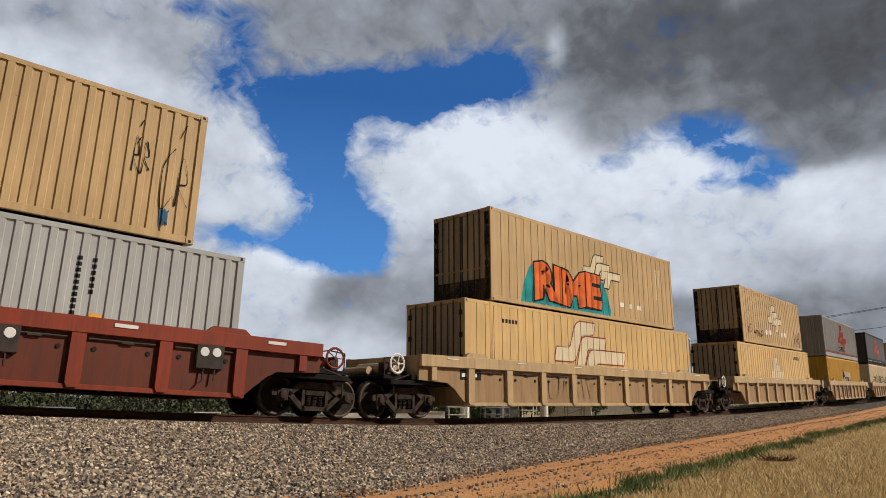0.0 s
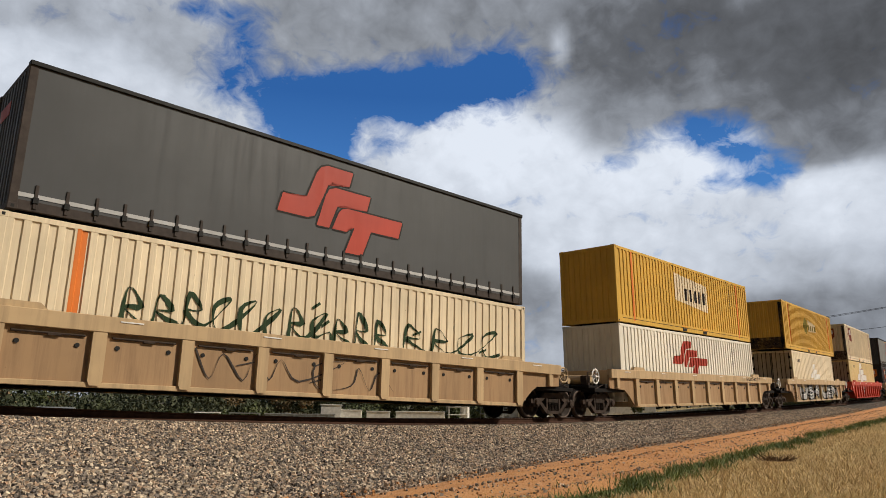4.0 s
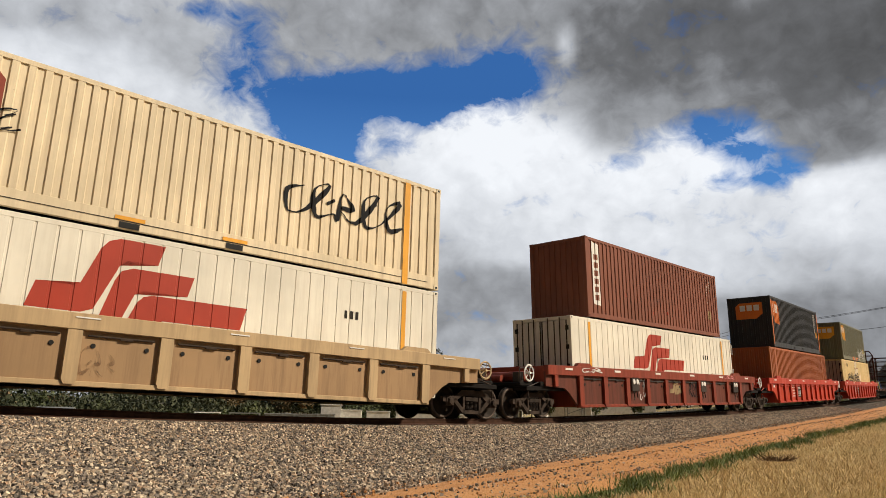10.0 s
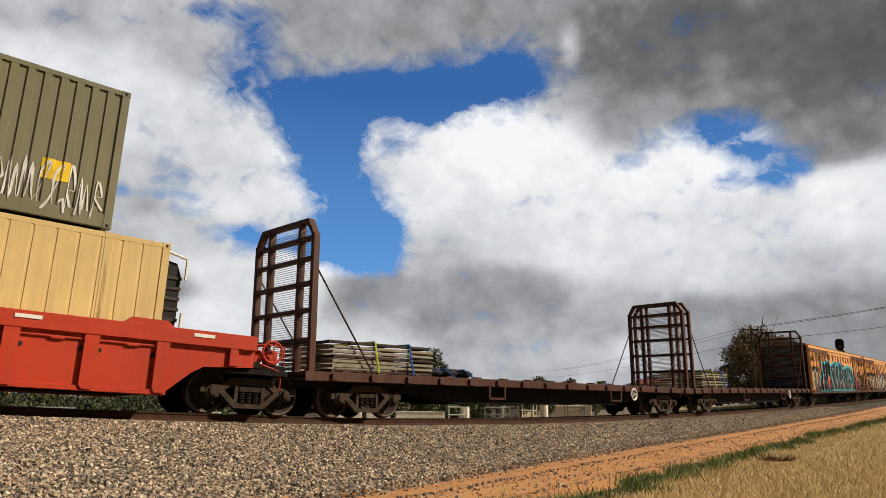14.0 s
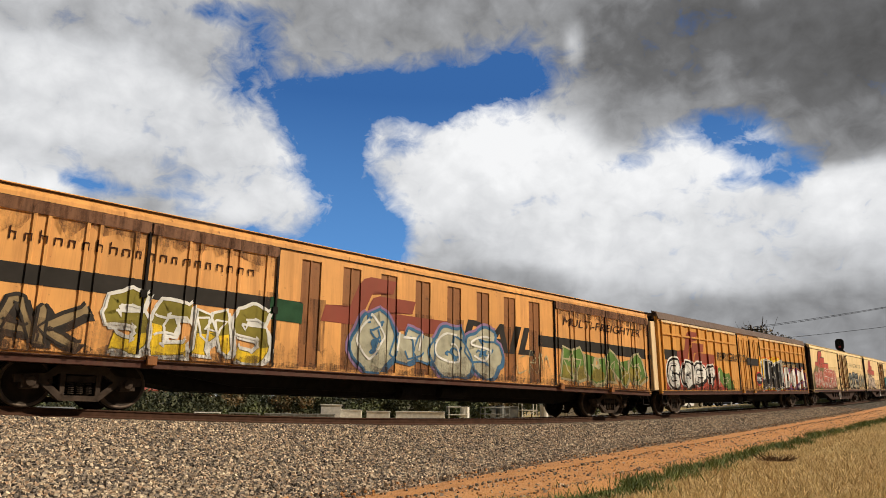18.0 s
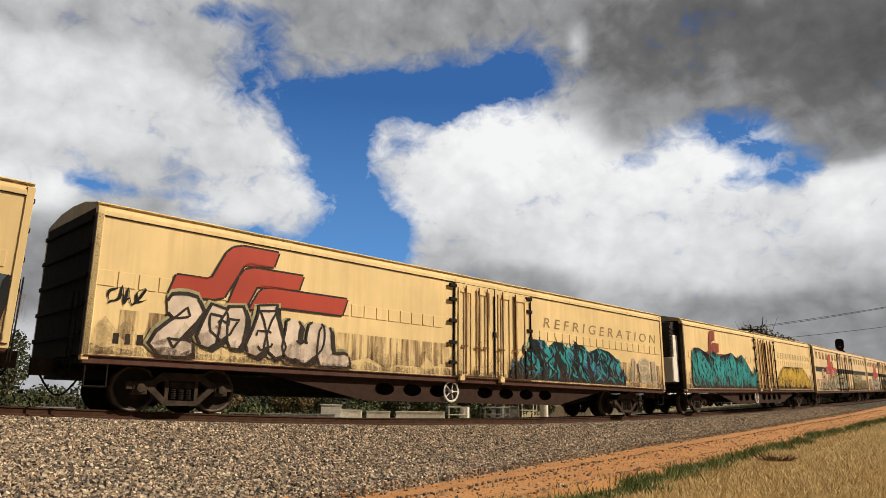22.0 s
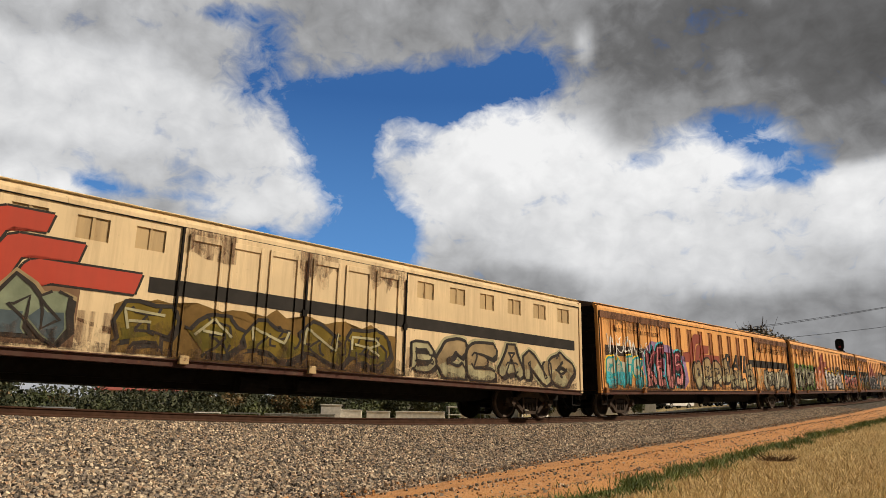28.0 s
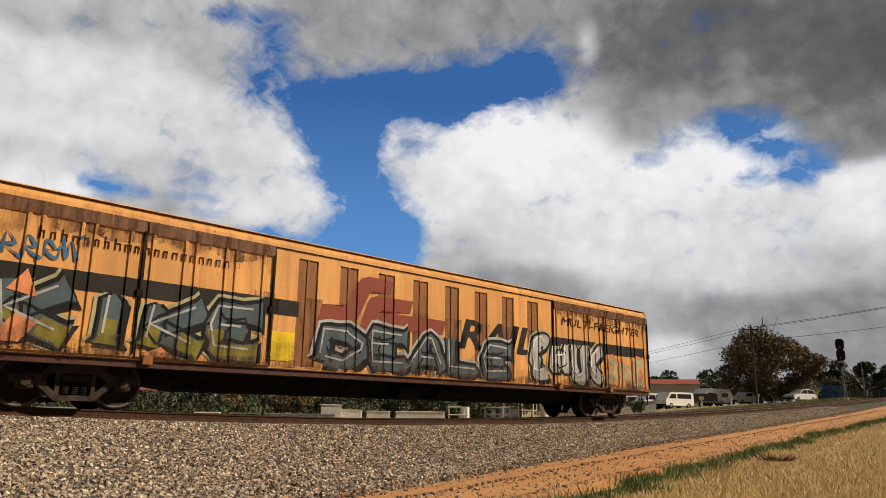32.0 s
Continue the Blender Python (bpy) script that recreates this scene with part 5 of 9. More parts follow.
def piece(parent, profile, text, x0, x1, z0, z1, fill, edge, layer=0, halo=None, bold=0.06, bend=0.05):
    """Sprayed letters that can be read: uneven, fat, with a heavy edge."""
    h = z1 - z0
    for name, m, add, lay in (("spray_cloud", halo, 0.09, 0), ("spray_edge", edge, 0.045, 1), ("spray_fill", fill, 0.0, 2)):
        if m:
            g = add * h * 1.1
            lettering(parent, profile, text, x0 - g, x1 + g, z0 - g, h + 2 * g, m, name, layer + lay, bold + add, bend=bend)


def end_mark(c, L, y0, y1, z0, z1, material, cut=True):
    """Painted mark on the end wall that leads."""
    w, h = y1 - y0, z1 - z0
    pts = [(y0, z0 + 0.3 * h), (y0 + 0.25 * w, z0), (y1, z0), (y1, z1 - 0.2 * h), (y1 - 0.15 * w, z1), (y0, z1)] if cut else [(y0, z0), (y1, z0), (y1, z1), (y0, z1)]
    part("end_emblem", Shape().plate(pts, -L / 2 + 0.010, -L / 2 + 0.016, "x"), material, c)
    if cut:
        for k in range(3):
            a = y0 + w * (0.12 + 0.26 * k)
            part("emblem_bar", Shape().box(-L / 2 + 0.004, -L / 2 + 0.009, a, a + w * 0.2, z1 - 0.5 * h, z1 - 0.15 * h), WHITE, c)


def scrawl(parent, profile, x0, x1, z0, z1, material, seed, w=0.02, n=9, layer=3):
    """A quick running tag: one bent line of loops and spikes, with a few loose dashes."""
    rng = random.Random(seed)
    m = max(2, n // 2)
    cw, h = (x1 - x0) / m, z1 - z0
    pts = []
    for k in range(m):
        xa = x0 + cw * k
        kind = rng.randrange(3)
        lo, hi = z0 + h * rng.uniform(0, 0.25), z0 + h * rng.uniform(0.7, 1.0)
        if kind == 0:
            pts += [(xa + cw * 0.15, lo), (xa + cw * 0.3, hi), (xa + cw * 0.75, (lo + hi) / 2), (xa + cw * 0.2, (lo + hi) / 2 - 0.05 * h), (xa + cw * 0.9, lo)]
        elif kind == 1:
            pts += [(xa + cw * 0.8, hi), (xa + cw * 0.2, hi - 0.2 * h), (xa + cw * 0.3, lo), (xa + cw * 0.95, lo + 0.15 * h)]
        else:
            pts += [(xa + cw * 0.1, hi), (xa + cw * 0.35, lo), (xa + cw * 0.55, hi - 0.1 * h), (xa + cw * 0.9, lo)]
    line = curved(pts, 4)
    polys = ribbon(line, [w * (0.7 + 0.5 * math.sin(i * 0.7 + seed)) for i in range(len(line))])
    for _ in range(2):
        x, z = rng.uniform(x0, x1), rng.uniform(z0, z1)
        polys.append(stroke([(x, z), (x + 0.3 * cw, z + 0.15 * h)], w * 0.7))
    return mark(parent, profile, polys, material, "tag", layer)


def wave_profile(L, style):
    pitch, depth = {"corr": (0.29, 0.032), "seam": (0.40, 0.013), "flat": (9, 0)}[style]
    return [(x, -1.207 + d) for x, d in wave(L - 0.3, pitch, depth, style)]


def van_profile(L, doors, recess=None):
    """The outer face of a van's side: out over its doors, in over tall recessed panels and their stiffeners."""
    p = [(-L, -1.5), (L, -1.5)]
    for x0, x1, n in doors:
        p += [(x0 - L / 2, -1.5), (x0 - L / 2 + 0.004, -1.549), (x1 - L / 2 - 0.004, -1.549), (x1 - L / 2, -1.5)]
        for k in range(n):
            a, b = x0 + (x1 - x0) * k / n - L / 2, x0 + (x1 - x0) * (k + 1) / n - L / 2
            m = max(2, round((b - a) / 0.95))
            for j in range(m):
                xa, xb = a + 0.1 + (b - a - 0.2) * j / m, a + 0.1 + (b - a - 0.2) * (j + 1) / m
                for c, d in ((xa + 0.02, xa + 0.09), (xb - 0.22, xb - 0.15)):
                    p += [(c - 0.004, -1.549), (c, -1.583), (d, -1.583), (d + 0.004, -1.549)]
    if recess:
        x0, x1, n, w = recess[:4]
        for k in range(n):
            c = x0 + (x1 - x0) * (k + 0.5) / n - L / 2
            p += [(c - w / 2, -1.5), (c - w / 2 + 0.004, -1.467), (c - 0.034, -1.467), (c - 0.03, -1.49), (c + 0.03, -1.49), (c + 0.034, -1.467), (c + w / 2 - 0.004, -1.467), (c + w / 2, -1.5)]
    return sorted(p)


WELL_SIDE = [(-20, -1.452), (20, -1.452)]


def ribbed_side(L, ribs):
    """The outer face of a well wagon's side, in and out over its ribs."""
    p = [(-L, -1.452)]
    for k in range(ribs):
        x = -L / 2 + 2.0 + (L - 4.0) * k / (ribs - 1)
        p += [(x - 0.134, -1.452), (x - 0.13, -1.547), (x + 0.13, -1.547), (x + 0.134, -1.452)]
    return p + [(L, -1.452)]


LOW, HIGH = 0.50, 3.45
F48, F40, HC, HU = 14.63, 12.19, 2.896, 2.95


def data_block(c, P, x, z, mat, seed=1):
    bars(c, P, x, x + 0.09, z - 1.3, z, 11, mat, seed, True, name="serial_mark")
    bars(c, P, x + 0.28, x + 0.36, z - 0.75, z, 6, mat, seed + 1, True, name="serial_mark")


# wells: sills' leading ends (chainage at 15 s) and colours
BE, RE = 17.8, 18.6
# infill darker than the ribs: dirt, with the set-back panels' shade in the colour
beige = well_wagon(BE, BEIGE, 9, "beige steel double-stack well wagon with grimy ribbed sides", STEEL, paint("grimy_shaded_beige_infill", (0.33, 0.21, 0.11), 0.7, (0.10, 0.05, 0.025), rust=0.2), 0.025)
red = well_wagon(RE, RED, 12, "bright red steel well wagon carrying two stacked containers", RED)
maroon = well_wagon(RE, MAROON, 10, "dark rust-red well wagon with dirty ribbed sides", FRAME_DARK, paint("sooty_shaded_red_infill", (0.12, 0.032, 0.019), 0.8, (0.03, 0.016, 0.012)))


def wells():
    place = {}
    mids = {2: -241.1, 3: -220.1, 4: -199.2, 5: -178.2, 6: -157.3, 7: -136.3, 9: -93.7, 10: -72.5}
    for k, m in mids.items():
        ob = beige if k == 2 else copy_thing(beige, Matrix())
        place[k] = ob
        ride(ob, m - BE / 2, BE, BE / 2 + 0.15)
    for k, m in {8: -115.0, 12: -30.0, 13: -8.7}.items():
        ob = red if k == 8 else copy_thing(red, Matrix())
        place[k] = ob
        ride(ob, m - RE / 2, RE, RE / 2 + 0.15)
    for k, m in {1: -262.4, 11: -51.1}.items():
        ob = maroon if k == 1 else copy_thing(maroon, Matrix())
        place[k] = ob
        ride(ob, m - RE / 2, RE, RE / 2 + 0.15)
    return place


WELL = wells()
MID = {1: -262.4, 2: -241.1, 3: -220.1, 4: -199.2, 5: -178.2, 6: -157.3, 7: -136.3, 8: -115.0, 9: -93.7, 10: -72.5, 11: -51.1, 12: -30.0, 13: -8.7}


# how far the loads stand from the middle of their wells
SHIFT = {2: 0.5, 3: 0.4, 4: 0.3, 5: 0.22, 6: -0.2, 7: 0.4, 10: 0.22}


def stack(k, lower, upper):
    L = RE if k in (1, 8, 11, 12, 13) else BE
    half = L / 2 + 0.15
    RIDERS.append((lower, MID[k], half, SHIFT.get(k, 0), LOW))
    RIDERS.append((upper, MID[k], half, SHIFT.get(k, 0), HIGH))


def insulated(label, end="doors", mat=None, door=None, faded=True):
    c = container(label, F48, HC, mat or SAND, "seam", end=end, post40=F40, end_mat=GRIMY, door_mat=door or GRIMY)
    return c, wave_profile(F48, "seam")


def end_cooler(c, L):
    """Black refrigeration unit that stands out from the trailing end."""
    h = L / 2
    u = part("cooling_unit", Shape().plate([(h, 0.9), (h + 0.26, 1.0), (h + 0.36, 1.3), (h + 0.36, 2.3), (h + 0.26, 2.55), (h, 2.6)], -0.98, 0.98), BLACK, c, "black refrigeration unit on the end wall")
    for k in range(6):
        z = 1.1 + k * 0.22
        part("grille_slat", Shape().box(h + 0.03, h + 0.38, -1.01, -0.975, z, z + 0.07, 0.006), FRAME_DARK, u)
    part("guard_bar", Shape().tube([(h, -1.1, 0.75), (h + 0.42, -1.1, 0.85), (h + 0.42, -1.1, 1.5)], 0.03).tube([(h, -1.1, 2.75), (h + 0.42, -1.1, 2.65), (h + 0.42, -1.1, 2.2)], 0.03), WHITE, c)


def curtain_sider(label, mat=CURTAIN):
    """Curtain-sided container: smooth tarpaulin, dark rails, straps and ratchets along the bottom."""
    L = 14.4
    c = container(label, L, HU, mat, "flat", FRAME_DARK, "front", end_mat=SLATE, rail=0.2)
    h = L / 2
    for k in range(26):
        x = -h + 0.45 + (L - 0.9) * k / 25
        part("strap", Shape().box(x - 0.03, x + 0.03, -1.232, -1.2, 0.06, 0.52, 0.004), FRAME_DARK, c)
        part("buckle", Shape().box(x - 0.05, x + 0.05, -1.25, -1.2, 0.16, 0.28, 0.006), BLACK, c)
    part("hem", Shape().box(-h + 0.15, h - 0.15, -1.218, -1.2, 0.26, 0.34), GREY, c)
    part("curtain_rail", Shape().box(-h, h, -1.25, -1.15, HU - 0.1, HU - 0.005, 0.01), BLACK, c)
    return c, [(-9, -1.207), (9, -1.207)]


def stain_material():
    m, nt, b = nodes_of("burnt_brown_stain")
    nt.links.new(blend(nt, noise_at(nt, 3, 4), (0.07, 0.03, 0.015), (0.17, 0.07, 0.027)), b.inputs["Base Color"])
    b.inputs["Roughness"].default_value = 0.8
    nt.links.new(ramp(nt, noise_at(nt, 1.6, 7, 0.62, (5.0, 1, 0.4)), 0.42, 0.72, 0, 0.8), b.inputs["Alpha"])
    return m


STAIN = stain_material()


def stain(parent, P, x0, x1, z0, z1, seed, layer=0):
    rng = random.Random(seed)
    n = max(5, int((x1 - x0) / 0.25))
    pts = [(x0 + (x1 - x0) * k / n, z0 + (z1 - z0) * 0.55 * rng.random()) for k in range(n + 1)]
    mark(parent, P, [pts + [(x1, z1), (x0, z1)]], STAIN, "stain", layer)


BEIGE_SIDE = ribbed_side(BE, 9)

# ---- loads of the wells; heights on a container count from its floor ----
PC40, PC48, PS40, PS48 = wave_profile(F40, "corr"), wave_profile(F48, "corr"), wave_profile(F40, "seam"), wave_profile(F48, "seam")
FLAT = [(-9, -1.207), (9, -1.207)]

c_low = container("grey corrugated container with dark serial marks", F48, HC, GREY)
c_up = container("tan corrugated container with scuffed blue paint spots", F40, HU, TAN)
stack(1, c_low, c_up)
data_block(c_low, PC48, 3.9, 2.35, INK, 2)
mark(c_low, PC48, [[(4.25, 1.05), (4.5, 1.05), (4.5, 1.25), (4.25, 1.25)]], LOGO_AMBER, "warning_label")
for x in (-0.6, 0.0, 0.5, 5.3):
    scrawl(c_up, PC40, x, x + 0.18, 0.2, 0.7, SP_BLUE, int(x * 10) + 50, 0.02, 2)
scrawl(c_up, PC40, 4.6, 5.0, 1.2, 2.3, SP_BLACK, 8, 0.015, 3)
scrawl(c_up, PC40, 5.2, 5.9, 0.3, 2.5, SP_BLACK, 9, 0.012, 5)
mark(c_up, PC40, [[(-6.0, 2.0), (-4.6, 2.0), (-4.9, 2.5), (-6.0, 2.6)]], LOGO_FADED, "emblem")

lo2, _ = insulated("faded sand-yellow insulated container with a worn red-edged emblem", mat=BUFF)
up2 = container("sand-yellow container with orange and teal graffiti and dark doors", F40, HU, TAN, "seam", end="doors", end_mat=GRIMY, door_mat=GRIMY)
stack(2, lo2, up2)
mark(up2, PS40, [[(-4.6, 0.12), (-4.45, 0.7), (-4.1, 1.3), (-3.8, 1.5), (-3.2, 1.1), (-2.0, 1.1), (-0.4, 1.2), (0.1, 1.38), (0.5, 1.3), (0.75, 0.8), (0.95, 0.3), (0.9, 0.12)]], SP_TEAL, "spray_cloud")
piece(up2, PS40, "RIME", -3.85, 0.25, 0.26, 1.5, SP_ORANGE, SP_BLACK, 1)
swoosh(up2, PS40, -0.9, 1.75, 1.15, 2.3, CREAM, True, 0, FRAME_DARK)
swoosh(lo2, PS48, -2.85, 1.8, 1.15, 2.68, CREAM, False, 0, LOGO_FADED)
for k, x in enumerate((1.6, 2.3, 2.9)):
    bars(up2, PS40, x, x + 0.45, 0.55, 0.72, 1, WHITE, k, name="paint_patch")
data_block(up2, PS40, 4.6, 2.4, CREAM, 7)
bars(lo2, PS48, -5.6, -4.8, 2.3, 2.42, 5, INK, 5)

lo3, _ = insulated("sand-yellow insulated container with a faded pale emblem", mat=BUFF)
up3 = container("sand-yellow container with an outlined emblem and white paint patches", F40, HU, TAN, "seam", end="doors", end_mat=GRIMY, door_mat=GRIMY)
stack(3, lo3, up3)
swoosh(up3, PS40, -1.2, 1.5, 0.85, 2.35, CREAM, True, 0, FRAME_DARK)
swoosh(lo3, PS48, -1.6, 0.95, 1.05, 2.3, CREAM, False, 0, GREY)
for x, z in ((-1.75, 0.72), (-1.0, 0.74), (1.45, 0.75), (2.2, 0.78)):
    mark(up3, PS40, [[(x + 0.24 * math.cos(a * math.tau / 12), z + 0.16 * math.sin(a * math.tau / 12)) for a in range(12)]], WHITE, "paint_patch")
scrawl(up3, PS40, 4.2, 5.8, 0.1, 1.2, SP_BLACK, 31, 0.022, 8)
scrawl(up3, PS40, -4.25, -2.5, 0.42, 0.8, SP_BLACK, 32, 0.03, 8)
scrawl(up3, PS40, -5.3, -4.6, 0.5, 1.0, LOGO_FADED, 33, 0.025, 4)
bars(lo3, PS48, 3.5, 4.9, 2.3, 2.5, 7, INK, 11)
bars(lo3, PS48, 0.5, 0.8, 1.7, 2.6, 2, STAIN, 6)

lo4 = container("yellow corrugated container with a pale worn patch", F48, HC, YELLOW)
up4 = container("silver-grey corrugated container with a red emblem and red stripe", F48, HU, DGREY, rail=0.28)
stack(4, lo4, up4)
swoosh(up4, PC48, -1.65, 2.2, 0.5, 2.66, LOGO_RED, True, 1)
lettering(up4, PC48, "LOGISTICS", -1.75, 0.75, 0.52, 0.38, INK, bold=0.02, shear=0.25, layer=2)
for z in (0.30, 0.38):
    mark(up4, PC48, [[(-7.1, z), (7.1, z), (7.1, z + 0.045), (-7.1, z + 0.045)]], LOGO_RED, "red_stripe", 1)
data_block(up4, PC48, 5.0, 2.5, INK, 3)
mark(lo4, PC48, [[(-1.65, 1.1), (2.2, 1.05), (2.2, 1.85), (-0.4, 1.95), (-1.65, 1.8)]], CREAM, "worn_patch")
bars(lo4, PC48, -0.3, 2.1, 1.1, 1.5, 6, INK, 3, layer=1)
mark(lo4, PC48, [[(-1.6, 1.3), (-1.15, 2.05), (-0.8, 2.0), (-0.2, 1.35), (-0.8, 1.5), (-1.15, 1.35)]], INK, "emblem", 1)
for x in (-5.9, 5.95):
    mark(lo4, PC48, [[(x - 0.09, 0.15), (x + 0.09, 0.15), (x + 0.09, 2.8), (x - 0.09, 2.8)]], LOGO_ORANGE, "orange_strip")

lo5 = container("dirty cream corrugated container with large dark lettering", F48, HC, CREAM)
up5, _ = curtain_sider("dark grey curtain-sided container with a red emblem", SLATE)
stack(5, lo5, up5)
swoosh(up5, FLAT, -1.7, 2.15, 0.48, 2.62, LOGO_RED, True, 1, INK)
scrawl(lo5, PC48, -5.05, 1.9, 1.0, 2.0, colour("dark_green_marker", (0.03, 0.05, 0.025)), 8, 0.05, 22)
scrawl(lo5, PC48, 2.2, 6.2, 1.15, 1.95, colour("dark_green_marker", (0.03, 0.05, 0.025)), 18, 0.04, 9)
mark(lo5, PC48, [[(-5.95, 0.15), (-5.75, 0.15), (-5.75, 2.8), (-5.95, 2.8)]], LOGO_ORANGE, "orange_strip")

lo6 = container("white corrugated container with a red emblem", F48, HC, CWHITE)
up6 = container("yellow corrugated container with white block and dark bars", F48, HU, YELLOW, rail=0.28)
stack(6, lo6, up6)
swoosh(lo6, PC48, -2.6, 1.2, 1.05, 2.55, LOGO_RED, True)
mark(up6, PC48, [[(-1.9, 1.35), (1.75, 1.05), (1.75, 2.3), (-1.9, 2.55)]], CREAM, "worn_patch")
bars(up6, PC48, -0.9, 1.7, 1.4, 1.95, 5, INK, 4, layer=1)
for x in (-5.9, 5.8):
    mark(up6, PC48, [[(x - 0.1, 0.1), (x + 0.1, 0.1), (x + 0.1, 2.85), (x - 0.1, 2.85)]], LOGO_ORANGE, "orange_strip")
data_block(up6, PC48, 4.7, 2.45, INK, 5)
data_block(lo6, PC48, 4.4, 2.5, INK, 6)

lo7 = container("cream insulated container with faded emblem and dark doors", F40, HC, CREAM, "seam", end="doors", end_mat=GRIMY, door_mat=GRIMY)
up7 = container("yellow corrugated container that overhangs the one below", F48, HU, YELLOW, post40=F40, rail=0.3)
stack(7, lo7, up7)
swoosh(lo7, PS40, -1.4, 1.45, 1.15, 2.2, WHITE, False, 0, SAND)
bars(lo7, PS40, -4.9, -3.9, 2.2, 2.4, 6, INK, 3)
mark(up7, PC48, [[(-0.6, 1.4), (1.8, 1.45), (1.8, 1.95), (-0.6, 2.2)]], CREAM, "worn_patch")
mark(up7, PC48, [[(-2.05, 1.75), (-1.7, 2.1), (-1.4, 2.28), (-0.9, 2.1), (-0.65, 1.8), (-1.0, 1.35), (-1.4, 1.18), (-1.75, 1.4)]], SP_OLIVE, "emblem", 1)
bars(up7, PC48, -0.6, 1.8, 1.5, 1.85, 4, SP_OLIVE, 9, layer=1)
for x in (-5.8, 6.0):
    mark(up7, PC48, [[(x - 0.1, 0.5), (x + 0.1, 0.5), (x + 0.1, 2.85), (x - 0.1, 2.85)]], LOGO_ORANGE, "orange_strip", 2)
mark(WELL[7], BEIGE_SIDE, [[(-5.7, 0.42), (5.8, 0.42), (5.8, 1.2), (4.0, 1.3), (2.3, 1.2), (-2.0, 1.3), (-5.7, 1.25)]], SP_KHAKI, "spray_cloud")
for ch, xa, xb in (("U", -5.6, -3.95), ("S", -3.8, -2.1), ("R", -1.75, -0.3), ("U", 0.6, 2.15), ("S", 2.5, 3.9), ("N", 4.1, 5.7)):
    graff(WELL[7], BEIGE_SIDE, ch, xa, xb, 0.42, 1.32, SP_SILVER, SP_BLACK, sharp=False, fat=0.26, layer=1, shine=SP_WHITE, seed=440 + int(xa * 3))
scrawl(WELL[7], BEIGE_SIDE, -7.7, -6.4, 0.5, 1.0, SP_BLACK, 44, 0.018, 7)

lo8, _ = insulated("pale yellow insulated container with a faded red-edged emblem", mat=SAND)
up8 = container("cream corrugated container with brown side posts and a red mark", F48, HU, CREAM, post40=F40, rail=0.34)
stack(8, lo8, up8)
swoosh(lo8, PS48, -3.2, 1.9, 1.15, 2.8, WHITE, False, 0, LOGO_FADED)
bars(lo8, PS48, -4.95, -4.2, 2.35, 2.55, 5, INK, 2)
hexagon(up8, PC48, -5.5, -4.1, 1.6, 2.75, LOGO_FADED)
for x in (-6.1, 6.1):
    mark(up8, [(-9, -1.219), (9, -1.219)], [[(x - 0.08, 0.0), (x + 0.08, 0.0), (x + 0.08, 2.85), (x - 0.08, 2.85)]], LOGO_FADED, "brown_strip")


def data_panels(w, x):
    bars(w, WELL_SIDE, x, x + 1.1, 0.62, 0.70, 5, WHITE, 1, name="data_mark")
    for z in (0.78, 0.94, 1.10, 1.22):
        bars(w, WELL_SIDE, x, x + 1.1, z, z + 0.07, 6, WHITE, int(z * 100), name="data_mark")
    mark(w, WELL_SIDE, [[(x + 1.5, 0.58), (x + 2.6, 0.58), (x + 2.6, 1.24), (x + 1.5, 1.24)]], BLACK, "data_panel")
    bars(w, WELL_SIDE, x + 1.58, x + 2.5, 1.05, 1.17, 6, WHITE, 21, layer=1, name="data_mark")
    for z in (0.66, 0.78, 0.90):
        bars(w, WELL_SIDE, x + 1.58, x + 2.1, z, z + 0.06, 3, WHITE, int(z * 100), layer=1, name="data_mark")
    mark(w, WELL_SIDE, [[(x + 2.2, 0.64), (x + 2.52, 0.64), (x + 2.52, 0.98), (x + 2.2, 0.98)]], WHITE, "data_panel", 1)
    bars(w, WELL_SIDE, -8.7, -7.9, 1.14, 1.26, 4, WHITE, 9, name="data_mark")


for k in (8, 12, 13):
    data_panels(WELL[k], -4.45)

lo9 = container("charcoal corrugated container with orange mark and red emblem", F48, HC, CHARCOAL)
up9, _ = curtain_sider("grey curtain-sided container with a red emblem and black straps")
stack(9, lo9, up9)
swoosh(up9, FLAT, -1.6, 2.55, 0.5, 2.64, LOGO_RED, True, 1, INK)
bars(up9, FLAT, -1.4, 0.6, 2.74, 2.8, 9, LOGO_AMBER, 2, layer=2)
bars(up9, FLAT, 1.4, 3.2, 2.74, 2.8, 8, LOGO_AMBER, 3, layer=2)
data_block(up9, FLAT, 5.6, 2.4, INK, 4)
swoosh(lo9, PC48, -1.9, 2.8, 1.15, 2.7, LOGO_RED, False, 0)
hexagon(lo9, PC48, -5.3, -4.3, 1.6, 2.6, LOGO_ORANGE)
for x in (-5.8, 5.75):
    mark(lo9, PC48, [[(x - 0.14, 0.1), (x + 0.14, 0.1), (x + 0.14, 2.85), (x - 0.14, 2.85)]], LOGO_FADED, "brown_strip", 1)
data_block(lo9, PC48, 6.2, 2.4, WHITE, 8)

lo10, _ = insulated("white insulated container with a large red emblem and yellow posts", mat=CWHITE, door=DOORWHITE)
up10 = container("cream corrugated container with black spray writing", F48, HU, CREAM, post40=F40, rail=0.36)
stack(10, lo10, up10)
swoosh(lo10, PS48, -2.8, 1.6, 1.05, 2.75, LOGO_RED)
bars(lo10, PS48, 4.2, 4.7, 1.8, 2.0, 3, INK, 3)
scrawl(up10, PC48, 2.2, 6.0, 1.2, 2.2, SP_BLACK, 61, 0.06, 10)
scrawl(up10, PC48, -6.8, -5.4, 1.6, 2.0, SP_BLACK, 62, 0.02, 6)
